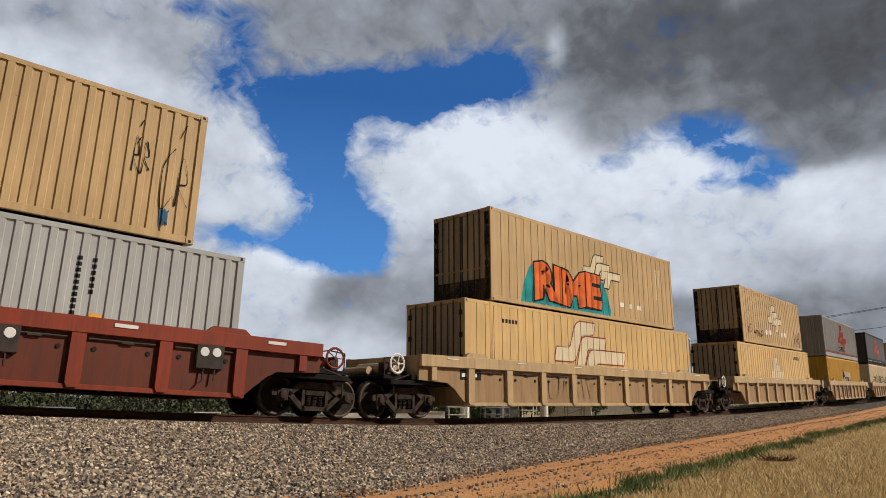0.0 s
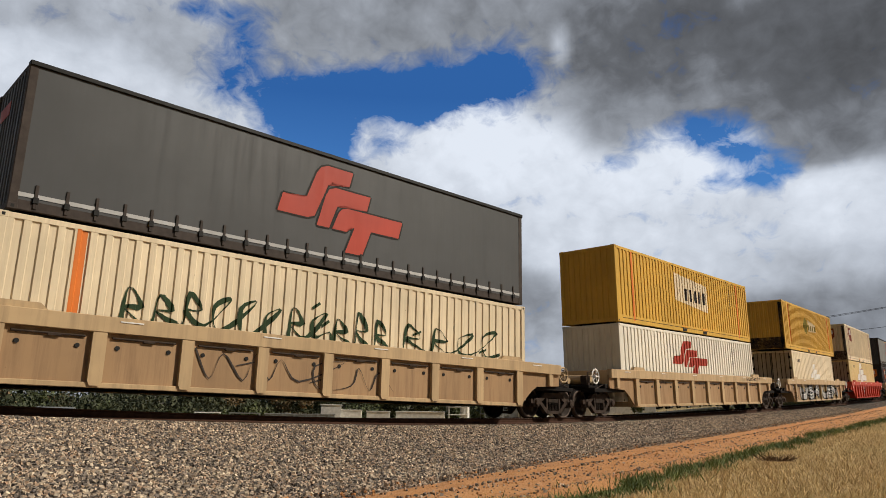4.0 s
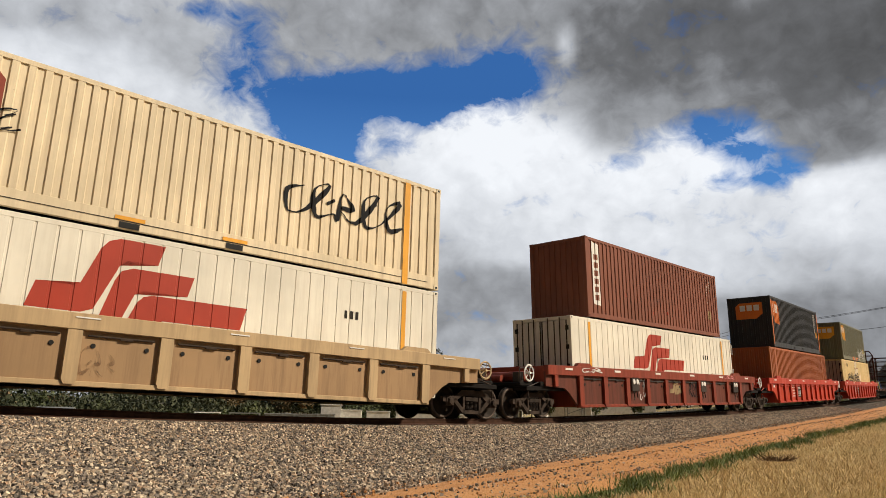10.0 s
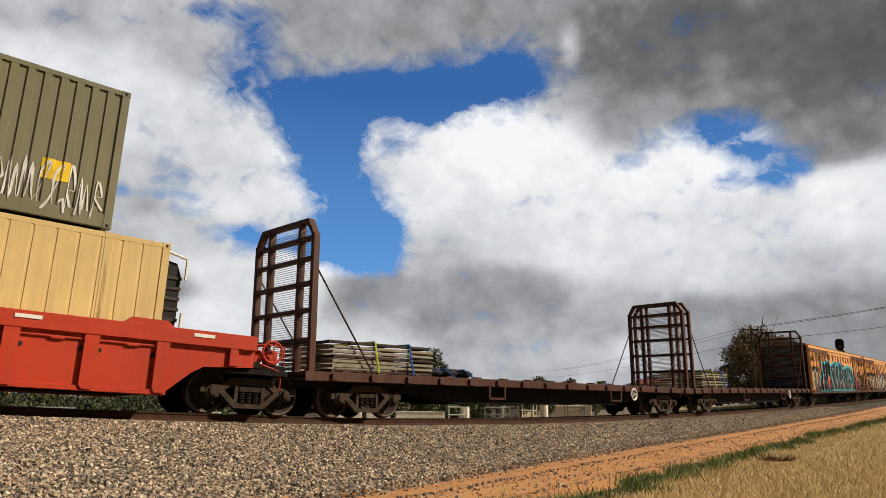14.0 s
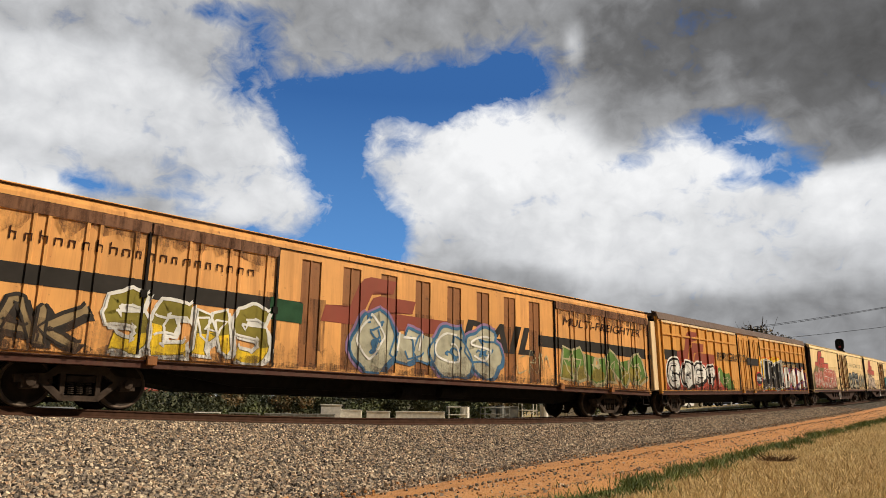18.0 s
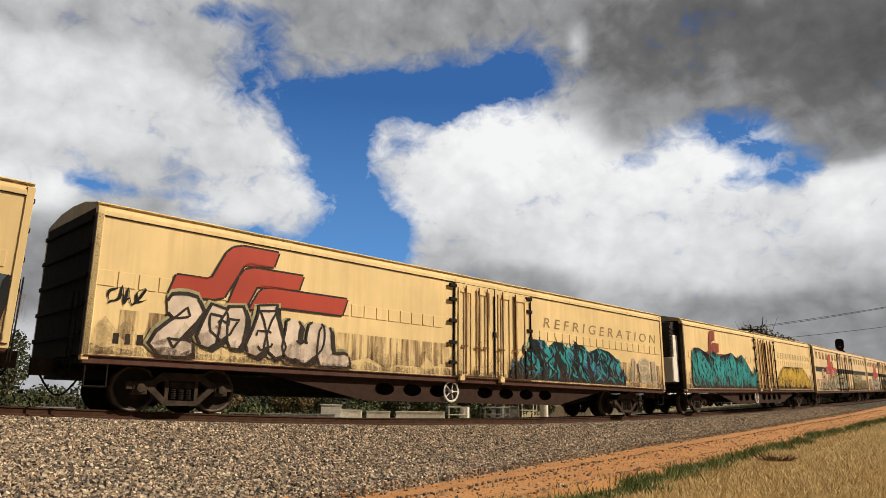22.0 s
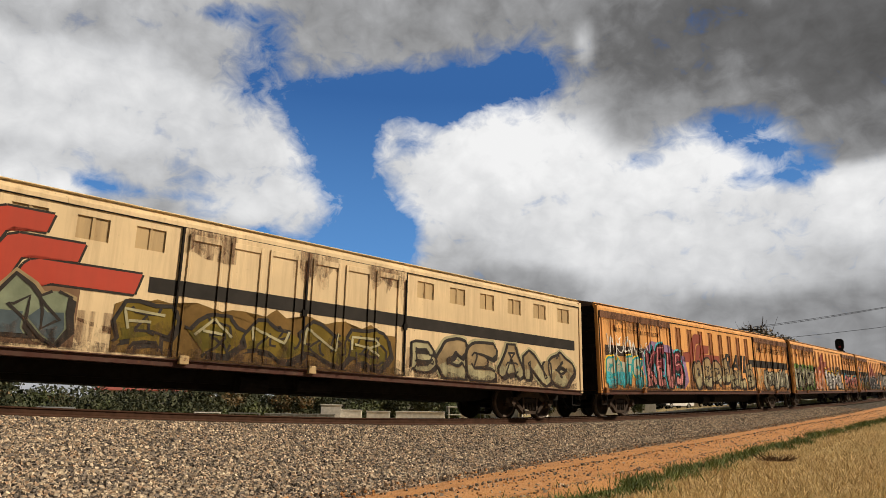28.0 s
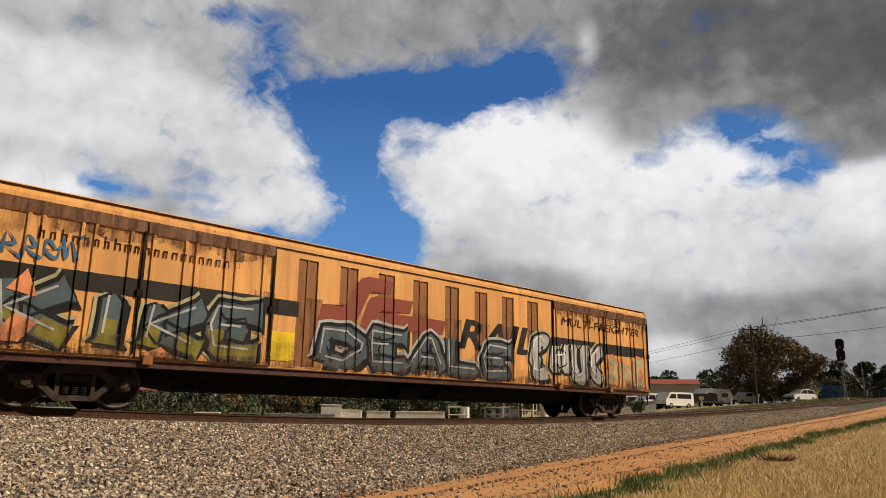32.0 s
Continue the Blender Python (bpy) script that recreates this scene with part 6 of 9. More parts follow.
hexagon(up10, PC48, -5.15, -3.7, 1.6, 2.7, LOGO_FADED)
scrawl(up10, PC48, -5.1, -3.3, 1.3, 1.9, SP_BLACK, 64, 0.025, 6, 6)
mark(up10, [(-9, -1.219), (9, -1.219)], [[(5.99, 0.0), (6.18, 0.0), (6.18, 2.85), (5.99, 2.85)]], LOGO_AMBER, "orange_strip")
lo11, _ = insulated("white insulated container with a large red emblem", mat=CWHITE, door=DOORWHITE)
up11 = container("brown corrugated container with a tall white strip", F40, HU, BROWN, end_mat=BROWN)
stack(11, lo11, up11)
swoosh(lo11, PS48, -2.9, 1.75, 1.1, 2.62, LOGO_RED)
bars(lo11, PS48, 3.8, 4.5, 1.8, 2.0, 3, INK, 3)
for c in (lo10, lo11):
    for x in (-6.1, 6.1):
        mark(c, [(-9, -1.219), (9, -1.219)], [[(x - 0.07, 0.15), (x + 0.07, 0.15), (x + 0.07, 2.75), (x - 0.07, 2.75)]], LOGO_AMBER, "yellow_strip")
mark(up11, PC40, [[(-5.65, 0.5), (-5.1, 0.45), (-5.1, 2.75), (-5.65, 2.8)]], WHITE, "white_strip")
bars(up11, PC40, -5.5, -5.25, 0.6, 2.4, 6, BROWN, 5, True, 1)
data_block(up11, PC40, 4.9, 2.7, WHITE, 4)
mark(up11, PC40, [[(4.85, 0.75), (5.25, 0.75), (5.25, 1.15), (4.85, 1.15)]], SP_KHAKI, "worn_label")
for x, z in ((-3.2, 1.0), (-0.9, 0.5), (1.4, 0.9), (0.4, 0.6)):
    mark(up11, PC40, [[(x, z), (x + 0.12, z), (x + 0.1, z + 0.13), (x, z + 0.12)]], LOGO_RED, "paint_spot")
scrawl(WELL[11], WELL_SIDE, -3.1, -2.2, 0.45, 1.35, SP_WHITE, 71, 0.02, 7)
scrawl(WELL[11], WELL_SIDE, 1.4, 2.4, 0.6, 1.3, SP_BLACK, 72, 0.03, 6)
scrawl(WELL[11], [(-20, -1.56), (20, -1.56)], -7.4, -5.9, 1.45, 1.62, SP_WHITE, 73, 0.02, 5)
scrawl(WELL[11], [(-20, -1.56), (20, -1.56)], 4.8, 6.5, 1.45, 1.62, SP_PINK, 74, 0.02, 7)
swoosh(WELL[11], WELL_SIDE, -0.4, 1.1, 0.75, 1.3, SP_KHAKI)
for k in (1, 11):
    for x in (-3.5, 2.8, 6.6):
        b = part("brake_gauge_box", Shape().box(x - 0.3, x + 0.3, -1.56, -1.44, 0.85, 1.38, 0.02), FRAME_DARK, WELL[k])
        part("dial", Shape().lathe((0, -1, 0), (x - 0.13, -1.56, 1.2), [(0.001, 0.015), (0.09, 0.015), (0.1, 0), (0.001, 0)], 12), WHITE, b)
        part("dial", Shape().lathe((0, -1, 0), (x + 0.13, -1.56, 1.2), [(0.001, 0.015), (0.09, 0.015), (0.1, 0), (0.001, 0)], 12), WHITE, b)
        part("valve_lever", Shape().tube([(x - 0.12, -1.53, 0.85), (x - 0.12, -1.55, 0.62), (x - 0.2, -1.55, 0.55)], 0.02).tube([(x + 0.12, -1.53, 0.85), (x + 0.12, -1.55, 0.62)], 0.02), FRAME_DARK, b)

lo12 = container("rust-orange corrugated container with faint stripes", F48, HC, RUST, post40=F40)
up12 = container("charcoal corrugated container with orange corner posts and emblem", F40, HU, CHARCOAL, frame_mat=CHARCOAL, rail=0.28)
stack(12, lo12, up12)
hexagon(up12, PC40, -5.75, -4.4, 1.35, 2.7, LOGO_ORANGE)
for x in (-6.0, 6.0):
    mark(up12, [(-9, -1.216), (9, -1.216)], [[(x - 0.07, 0.15), (x + 0.07, 0.15), (x + 0.07, 2.75), (x - 0.07, 2.75)]], LOGO_ORANGE, "orange_post", 1)
data_block(up12, PC40, 5.0, 2.7, WHITE, 3)
mark(up12, PC40, [[(5.15, 1.1), (5.5, 1.1), (5.5, 1.45), (5.15, 1.45)]], LOGO_AMBER, "warning_label")
for x in (-1.2, 1.0):
    part("fork_pocket", Shape().box(x - 0.18, x + 0.18, -1.222, -1.2, 0.05, 0.2), BLACK, up12)

lo13, _ = insulated("pale yellow insulated container with spray outline and faded emblem", mat=SAND)
up13 = container("olive green corrugated container with amber emblem and white spray paint", F40, HU, OLIVE, rail=0.28)
stack(13, lo13, up13)
hexagon(up13, PC40, -5.65, -4.1, 1.5, 2.75, LOGO_AMBER)
scrawl(up13, PC40, 1.7, 5.9, 0.1, 1.15, SP_WHITE, 81, 0.022, 34)
mark(up13, PC40, [[(4.7, 0.75), (5.2, 0.75), (5.2, 1.15), (4.7, 1.15)]], SP_YELLOW, "warning_label", 1)
for x in (-1.0, 0.95):
    part("fork_pocket", Shape().box(x - 0.45, x + 0.45, -1.222, -1.2, 0.04, 0.3), LOGO_ORANGE, up13)
    part("slot", Shape().box(x - 0.2, x + 0.2, -1.226, -1.22, 0.06, 0.18), BLACK, up13)
swoosh(lo13, PS48, -2.1, 1.7, 1.05, 2.85, CREAM, False, 0, LOGO_FADED)
graff(lo13, PS48, "CANOS", -5.1, 0.6, 1.0, 1.8, SAND, INK, sharp=False, fat=0.12, layer=3, seed=83)
bars(lo13, PS48, -5.1, -4.4, 2.35, 2.6, 4, INK, 6)
for P, c in ((PS48, lo8), (PS48, lo13), (PS48, lo3), (PS48, lo2)):
    for x in (-6.1, 6.1):
        mark(c, [(-9, -1.219), (9, -1.219)], [[(x - 0.03, 0.15), (x + 0.03, 0.15), (x + 0.03, 2.75), (x - 0.03, 2.75)]], STAIN, "rust_streak")

for c, L, m in ((up8, F48, LOGO_FADED), (lo9, F48, LOGO_ORANGE), (up10, F48, LOGO_FADED), (up12, F40, LOGO_ORANGE), (up13, F40, LOGO_AMBER)):
    end_mark(c, L, -0.75 if m is not LOGO_FADED else -0.4, 0.75 if m is not LOGO_FADED else 0.45, 1.65, 2.6, m)
end_mark(up9, 14.4, 0.1, 0.6, 1.8, 2.4, LOGO_RED, False)
end_mark(up5, 14.4, 0.0, 0.8, 2.2, 2.5, LOGO_RED, False)

for c in (lo2, lo8, lo11, lo13):
    end_cooler(c, F48)
for c in (up8, up10, up6, up7):
    for x in (-1.15, 1.15):
        part("fork_pocket", Shape().box(x - 0.2, x + 0.2, -1.224, -1.2, 0.03, 0.15), BLACK, c)
        mark(c, [(-9, -1.2235), (9, -1.2235)], [[(x - 0.3, 0.19), (x + 0.3, 0.19), (x + 0.3, 0.27), (x - 0.3, 0.27)]], LOGO_AMBER, "warning_label")
    part("rail_seam", Shape().box(-6.9, 6.9, -1.2195, -1.2, 0.17, 0.182), FRAME_DARK, c)
# spray writing on beige sills
for ch, xa in (("A", -5.3), ("D", -3.4), ("R", -1.55)):
    lettering(WELL[4], BEIGE_SIDE, ch, xa, xa + 1.15, 0.42, 0.86, SP_WHITE, "spray_letters", 0, 0.1)
    lettering(WELL[4], BEIGE_SIDE, ch, xa + 0.06, xa + 1.09, 0.46, 0.78, SP_BLACK, "spray_letters", 2, 0.08)
scrawl(WELL[2], WELL_SIDE, -3.2, -0.6, 0.45, 1.3, SP_KHAKI, 92, 0.02, 8)
scrawl(WELL[3], WELL_SIDE, 4.2, 6.2, 0.7, 1.2, SP_BLACK, 93, 0.018, 8)
scrawl(WELL[6], [(-20, -1.56), (20, -1.56)], 4.8, 7.0, 1.44, 1.6, SP_BLACK, 94, 0.018, 9)
scrawl(WELL[5], WELL_SIDE, -3.4, 2.2, 0.5, 1.2, FRAME_DARK, 95, 0.018, 8)
scrawl(WELL[10], WELL_SIDE, -1.6, -0.9, 0.5, 1.1, STAIN, 96, 0.03, 6)
for k in (2, 7, 9):
    mark(WELL[k], WELL_SIDE, [[(-7.3, 1.02), (-6.4, 1.02), (-6.4, 1.3), (-7.3, 1.3)]], BLACK, "data_panel")
    bars(WELL[k], WELL_SIDE, -7.25, -6.5, 1.1, 1.2, 4, WHITE, k, layer=1, name="data_mark")

# ---- flat wagons ----
f1 = flat_wagon(19.6, "rusty red flat wagon with tall mesh end frames")
ride(f1, 1.9, 19.6, 7.7)
f2 = copy_thing(f1, Matrix())
ride(f2, 21.8, 19.6, 7.7)
RACK = plain("weathered_timber_grey", (0.23, 0.20, 0.15), 0.85)
STRAP_BLUE, STRAP_LIME, TARP = colour("strap_blue", (0.04, 0.13, 0.42)), colour("strap_lime", (0.45, 0.52, 0.08)), plain("black_tarpaulin", (0.02, 0.02, 0.022), 0.55)


def rack_stack(label):
    r = thing("rack_stack", label, "steel racks", "loads on the flat wagons")
    rng = random.Random(5)
    for k in range(7):
        z = 0.02 + k * 0.115
        j = rng.uniform(-0.08, 0.08)
        part("rack", Shape().box(-1.7 + j, 1.7 + j, -1.15, -1.03, z, z + 0.07, 0.01).box(-1.7 + j, 1.7 + j, 1.03, 1.15, z, z + 0.07, 0.01).box(-1.6 + j, 1.85 + j, -0.3, 0.3, z + 0.01, z + 0.05).box(-1.7 + j, -1.6 + j, -1.15, 1.15, z, z + 0.06).box(1.6 + j, 1.7 + j, -1.15, 1.15, z, z + 0.06), RACK if k % 3 else STEEL, r)
    for x in (-0.3, 0.9):
        part("strap", Shape().tube([(x, -1.3, -0.02), (x - 0.05, -1.17, 0.8), (x, 1.17, 0.84), (x, 1.3, 0.0)], 0.03, 4), STRAP_BLUE if x > 0 else STRAP_LIME, r)
    return r


rk = rack_stack("stack of grey steel and timber racks strapped to a flat wagon")
RIDERS.append((rk, 11.7, 7.7, -7.2, 1.06))
rk2 = copy_thing(rk, Matrix())
RIDERS.append((rk2, 31.6, 7.7, -6.6, 1.06))
bun = thing("tarpaulin_bundle", "black rolled tarpaulin bundle strapped to a flat wagon", "tarpaulin", "loads on the flat wagons")
for k in range(3):
    sh = Shape().lathe((1, 0, 0), (-0.85 + k * 0.62, 0, 0.15), [(0.001, -0.3), (0.12, -0.28), (0.17, -0.1), (0.165, 0.18), (0.12, 0.32), (0.001, 0.34)], 10)
    for i, (x, y, z) in enumerate(sh.v):
        sh.v[i] = (x, y * 5.5, max(0.0, z))
    part("fold", sh, TARP, bun, smooth=True)
for x in (-0.5, 0.3):
    part("strap", Shape().tube([(x, -1.2, 0.0), (x, -0.8, 0.26), (x, 0.8, 0.28), (x, 1.2, 0.0)], 0.025, 4), STRAP_BLUE, bun)
RIDERS.append((bun, 11.7, 7.7, -4.1, 1.06))

# ---- vans ----
VL, RL = 22.14, 21.4
D2 = [(0.05, 5.93, 2), (16.27, VL - 0.05, 2)]
TALL = (6.26, 15.86, 8, 0.55, 1.0, 3.5)
D1 = [(0.05, 6.16, 2), (16.56, VL - 0.05, 2)]
DM = [(8.36, 14.46, 2)]
DR = [(9.7, 13.1, 2)]
P1, P2, PM, PR = van_profile(VL, D1), van_profile(VL, D2, TALL), van_profile(VL, DM), van_profile(RL, DR)
VMID = {1: 52.75, 2: 75.7, 3: 98.82, 4: 122.22, 5: 144.8, 6: 168.3, 7: 191.1, 8: 213.85, 9: 236.75, 10: 260.04, 11: 283.28, 12: 306.36}


def stripe(v, P, x0, x1, z0=2.17, z1=2.5, m=STRIPE):
    mark(v, P, [[(x0, z0), (x1, z0), (x1, z1), (x0, z1)]], m, "black_stripe")


def ribbed_van():
    """Refrigeration van with framed, ribbed sides and a dark round roof."""
    v = van(VL, BROWN_VAN, ROOF_BROWN, "brown-orange refrigeration van with framed ribbed sides and graffiti", [(9.36, 12.76, 2)], [])
    h = VL / 2
    for x in [*np.arange(-h + 0.35, -2.0, 0.97), *np.arange(1.75, h - 0.1, 0.97)]:
        part("rib", Shape().box(x - 0.05, x + 0.05, -1.57, -1.49, 0.97, 3.66, 0.012), BROWN_VAN, v)
    for x0, x1 in ((-h + 0.3, -2.0), (1.6, h - 0.2)):
        part("rail_band", Shape().box(x0, x1, -1.555, -1.49, 3.12, 3.2, 0.01), BROWN_VAN, v)
        part("rail_band", Shape().box(x0, x1, -1.565, -1.49, 3.6, 3.7, 0.01), LOUVRE_VAN, v)
    part("eave", Shape().plate([(-1.58, 3.72), (-1.5, 3.98), (-1.3, 4.06), (-1.3, 3.7)], -h, h, "x"), ROOF_BROWN, v)
    part("end_cage", Shape().tube([(-h - 0.45, -1.3, 1.0), (-h - 0.45, -1.3, 3.7), (-h - 0.2, -1.0, 4.0), (-h - 0.2, 1.0, 4.0)], 0.04).box(-h - 0.5, -h - 0.1, -1.45, -1.2, 0.95, 3.6, 0.02), LOUVRE_VAN, v)
    return v


def holed_sill(L):
    """Deep side sill with oval lightening holes."""
    sh = Shape()
    h = L / 2
    y = -1.34
    sh.plate([(-h + 3.9, 0.86), (-h + 6.6, 0.34), (-h + 6.9, 0.34), (-h + 6.9, 0.86)], y, y + 0.02)
    sh.plate([(h - 3.9, 0.86), (h - 6.6, 0.34), (h - 6.9, 0.34), (h - 6.9, 0.86)], y, y + 0.02)
    x = -h + 6.9
    for k in range(8):
        w = (L - 13.8) / 8
        if k == 3:
            sh.box(x, x + w, y, y + 0.02, 0.34, 0.86)
        else:
            cx, n = x + w / 2, 16
            ring = [(cx + w * 0.34 * math.cos(i * math.tau / n), 0.62 + 0.16 * math.sin(i * math.tau / n)) for i in range(n)]
            outer = []
            for i in range(n):
                c, s = math.cos(i * math.tau / n), math.sin(i * math.tau / n)
                m = max(abs(c), abs(s))
                outer.append((cx + w / 2 * c / m, 0.60 + 0.26 * s / m))
            for yy in (y, y + 0.02):
                sh.add([(a, yy, b) for a, b in ring] + [(a, yy, b) for a, b in outer], [(i, (i + 1) % n, n + (i + 1) % n, n + i) for i in range(n)])
            sh.add([(a, yy, b) for yy in (y, y + 0.02) for a, b in ring], [(i, (i + 1) % n, n + (i + 1) % n, n + i) for i in range(n)])
        x += w
    sh.box(-h + 6.6, h - 6.6, y - 0.05, y + 0.06, 0.32, 0.36)
    return sh


def reefer_van():
    v = van(RL, CREAM_VAN, ROOF_CREAM, "cream refrigeration van with rusty double doors and graffiti", DR, [], zb=1.02)
    part("side_sill", holed_sill(RL), plain("brown_sill", (0.036, 0.019, 0.014), 0.75), v, "brown sill with oval holes")
    for x0, x1 in ((-10.6, -1.3), (2.5, 10.6)):
        for k in range(int((x1 - x0) / 0.4)):
            x = x0 + k * 0.4
            part("vent_slat", Shape().box(x, x + 0.34, -1.518, -1.49, 2.32, 2.62, 0.006), CREAM_VAN, v)
    hand_wheel(-1.0, -1.42, 0.62, 0.27, WHITE, v)
    bars(v, PR, -10.2, -9.3, 1.25, 1.45, 4, INK, 4)
    for x in (-1.1, 2.3):
        for z in (1.35, 1.9, 2.5, 3.1, 3.5):
            part("hinge", Shape().box(x - 0.14, x + 0.14, -1.6, -1.54, z, z + 0.1, 0.008), DARK, v)
    for x in (-0.6, -0.05, 0.3, 1.0, 1.6):
        part("lock_rod", Shape().rod((x, -1.605, 1.1), (x, -1.605, 3.6), 0.022, 6).box(x - 0.2, x + 0.05, -1.62, -1.6, 1.85, 1.9), plain("rusty_rod", (0.16, 0.07, 0.03), 0.7), v)
        stain(v, PR, x - 0.1, x + 0.15, 1.1, 3.5, int(x * 10) + 30, 1)
    return v


def cooling_unit(v, L, mat, cover):
    h = -L / 2
    part("cooling_unit", Shape().plate([(h - 0.62, 1.25), (h - 0.62, 3.4), (h - 0.4, 3.75), (h, 3.8), (h, 1.25)], -1.2, 1.2), mat, v, "refrigeration unit on the end wall")
    part("unit_cover", Shape().box(h - 0.7, h - 0.5, -1.3, -0.6, 1.3, 2.3, 0.03).box(h - 0.5, h - 0.02, -1.28, -1.2, 1.3, 3.2, 0.01), cover, v)
    for k in range(7):
        part("grille_slat", Shape().box(h - 0.6, h - 0.1, -1.235, -1.2, 2.45 + k * 0.16, 2.53 + k * 0.16), BLACK, v)


def red_cooler(v, L):
    """White refrigeration unit with a red-framed grille, over a rusty cream cabinet."""
    h = -L / 2
    a = h - 1.05
    u = part("cooling_unit", Shape().plate([(a + 0.05, 2.1), (a, 2.2), (a, 3.6), (a + 0.06, 3.78), (a + 0.2, 3.88), (h, 3.95), (h, 2.1)], -1.2, 1.2), WHITE, v, "white rounded refrigeration unit on the end wall")
    part("grille_frame", Shape().box(a + 0.04, a + 0.13, -1.25, -1.19, 2.74, 3.74, 0.02).box(a + 0.86, a + 0.95, -1.25, -1.19, 2.74, 3.84, 0.02).box(a + 0.04, a + 0.95, -1.25, -1.19, 2.7, 2.8, 0.02).box(a + 0.1, a + 0.95, -1.25, -1.19, 3.7, 3.8, 0.02), LOGO_RED, u, "red grille frame")
    part("grille_backing", Shape().box(a + 0.12, a + 0.88, -1.21, -1.19, 2.78, 3.72), BLACK, u)
    for k in range(3):
        part("grille_slat", Shape().box(a + 0.12, a + 0.88, -1.24, -1.2, 2.98 + k * 0.24, 3.03 + k * 0.24, 0.008), LOGO_RED, u)
    bars(u, [(-20, -1.202), (20, -1.202)], a + 0.45, a + 0.7, 2.3, 2.36, 3, INK, 3)
    bars(u, [(-20, -1.202), (20, -1.202)], a + 0.45, a + 0.65, 2.44, 2.54, 1, INK, 4)
    part("fuel_cabinet", Shape().box(h - 0.66, h - 0.04, -1.25, 0.6, 1.3, 2.07, 0.03), GRIMY, v, "rusty cream cabinet under the unit")
    part("side_post", Shape().box(h - 0.1, h - 0.01, -1.27, -1.18, 1.25, 3.9, 0.02), DARK, v)
    part("unit_frame", Shape().box(a + 0.08, h - 0.7, -1.2, 1.2, 1.2, 1.3, 0.01).box(a + 0.1, a + 0.18, -1.2, -1.12, 1.25, 2.1).box(a + 0.3, h - 0.7, -1.0, 1.0, 1.3, 2.05, 0.02), DARK, v)


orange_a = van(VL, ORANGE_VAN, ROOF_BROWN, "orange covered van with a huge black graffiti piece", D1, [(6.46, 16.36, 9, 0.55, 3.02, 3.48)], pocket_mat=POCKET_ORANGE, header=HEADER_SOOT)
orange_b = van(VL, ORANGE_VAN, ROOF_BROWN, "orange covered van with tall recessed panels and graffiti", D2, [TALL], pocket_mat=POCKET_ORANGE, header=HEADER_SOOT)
ribbed = ribbed_van()
reefer = reefer_van()
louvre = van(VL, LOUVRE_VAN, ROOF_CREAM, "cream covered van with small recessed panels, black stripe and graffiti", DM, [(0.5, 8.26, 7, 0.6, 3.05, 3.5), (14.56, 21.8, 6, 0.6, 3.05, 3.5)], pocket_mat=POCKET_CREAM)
V = {1: orange_a, 2: orange_b, 3: ribbed, 4: reefer, 7: louvre}
for k, src in ((5, reefer), (6, reefer), (8, louvre), (9, louvre), (10, orange_b), (11, orange_b), (12, orange_b)):
    V[k] = copy_thing(src, Matrix())
for k, v in V.items():
    RIDERS.append((v, VMID[k], 9.0 if k not in (4, 5, 6) else 8.65, 0, 0))

# leading orange van: one huge black piece with cyan rims
SP_SALMON, SP_LAVENDER = colour("spray_salmon", (0.62, 0.24, 0.11)), colour("spray_lavender", (0.24, 0.15, 0.27))
stripe(V[1], P1, -10.7, -8.4, 2.1, 2.5)
lettering(V[1], P1, "MULTI-FREIGHTER", -10.7, -6.0, 2.82, 0.36, INK, bold=0.012, shear=0.2, layer=1)
mark(V[1], P1, [[(-8.3, 2.0), (-8.2, 2.9), (-7.4, 3.2), (-6.3, 3.15), (-6.0, 2.6)], [(-5.0, 2.9), (-4.6, 3.2), (-3.9, 3.0), (-3.2, 2.7)], [(-2.8, 2.8), (-2.7, 3.42), (-1.85, 3.38), (-1.7, 2.7)], [(0.1, 2.6), (0.4, 3.1), (1.4, 3.0), (2.4, 2.6)], [(3.2, 2.6), (3.9, 3.0), (4.8, 2.9), (5.4, 2.0)]], SP_SALMON, "spray_cloud", 0)
OVER_TOP = [(-8.66, 0.97), (-8.52, 1.6), (-8.12, 2.13), (-7.52, 2.31), (-7.46, 2.87), (-6.52, 2.78), (-5.2, 3.0), (-4.2, 2.72), (-3.5, 2.8), (-2.62, 3.0), (-2.14, 2.7), (-1.33, 2.95), (-0.98, 2.72), (-0.46, 3.08), (0.48, 2.62), (2.05, 2.64), (2.97, 2.86), (3.7, 2.66), (4.39, 2.8), (5.1, 2.2), (5.8, 0.97)]
outlined(V[1], P1, [OVER_TOP], SP_BLACK, SP_CYAN, 2, 0.075)
RIMS = ([(-7.45, 2.8), (-7.3, 1.8), (-7.7, 1.05)], [(-4.2, 2.72), (-4.1, 2.05), (-3.4, 1.0)], [(-4.1, 2.05), (-4.7, 2.4)], [(-2.35, 2.75), (-2.55, 1.85), (-2.3, 1.1)], [(-1.15, 2.85), (-1.3, 1.95), (-0.95, 0.98)],
        [(-1.3, 1.95), (-0.9, 2.5)], [(0.5, 2.62), (0.9, 2.2), (0.4, 1.8)], [(2.1, 2.64), (2.3, 1.7), (2.45, 1.25), (3.15, 0.98)], [(2.97, 2.8), (3.1, 2.1), (3.6, 1.8)], [(4.3, 2.7), (4.0, 1.9), (4.6, 1.3)], [(-3.4, 1.0), (-3.9, 1.05)])
mark(V[1], P1, [quad for line in RIMS for quad in ribbon(curved(line, 4), [0.065] * (4 * len(line) - 3))], SP_CYAN, "spray_edge", 4)
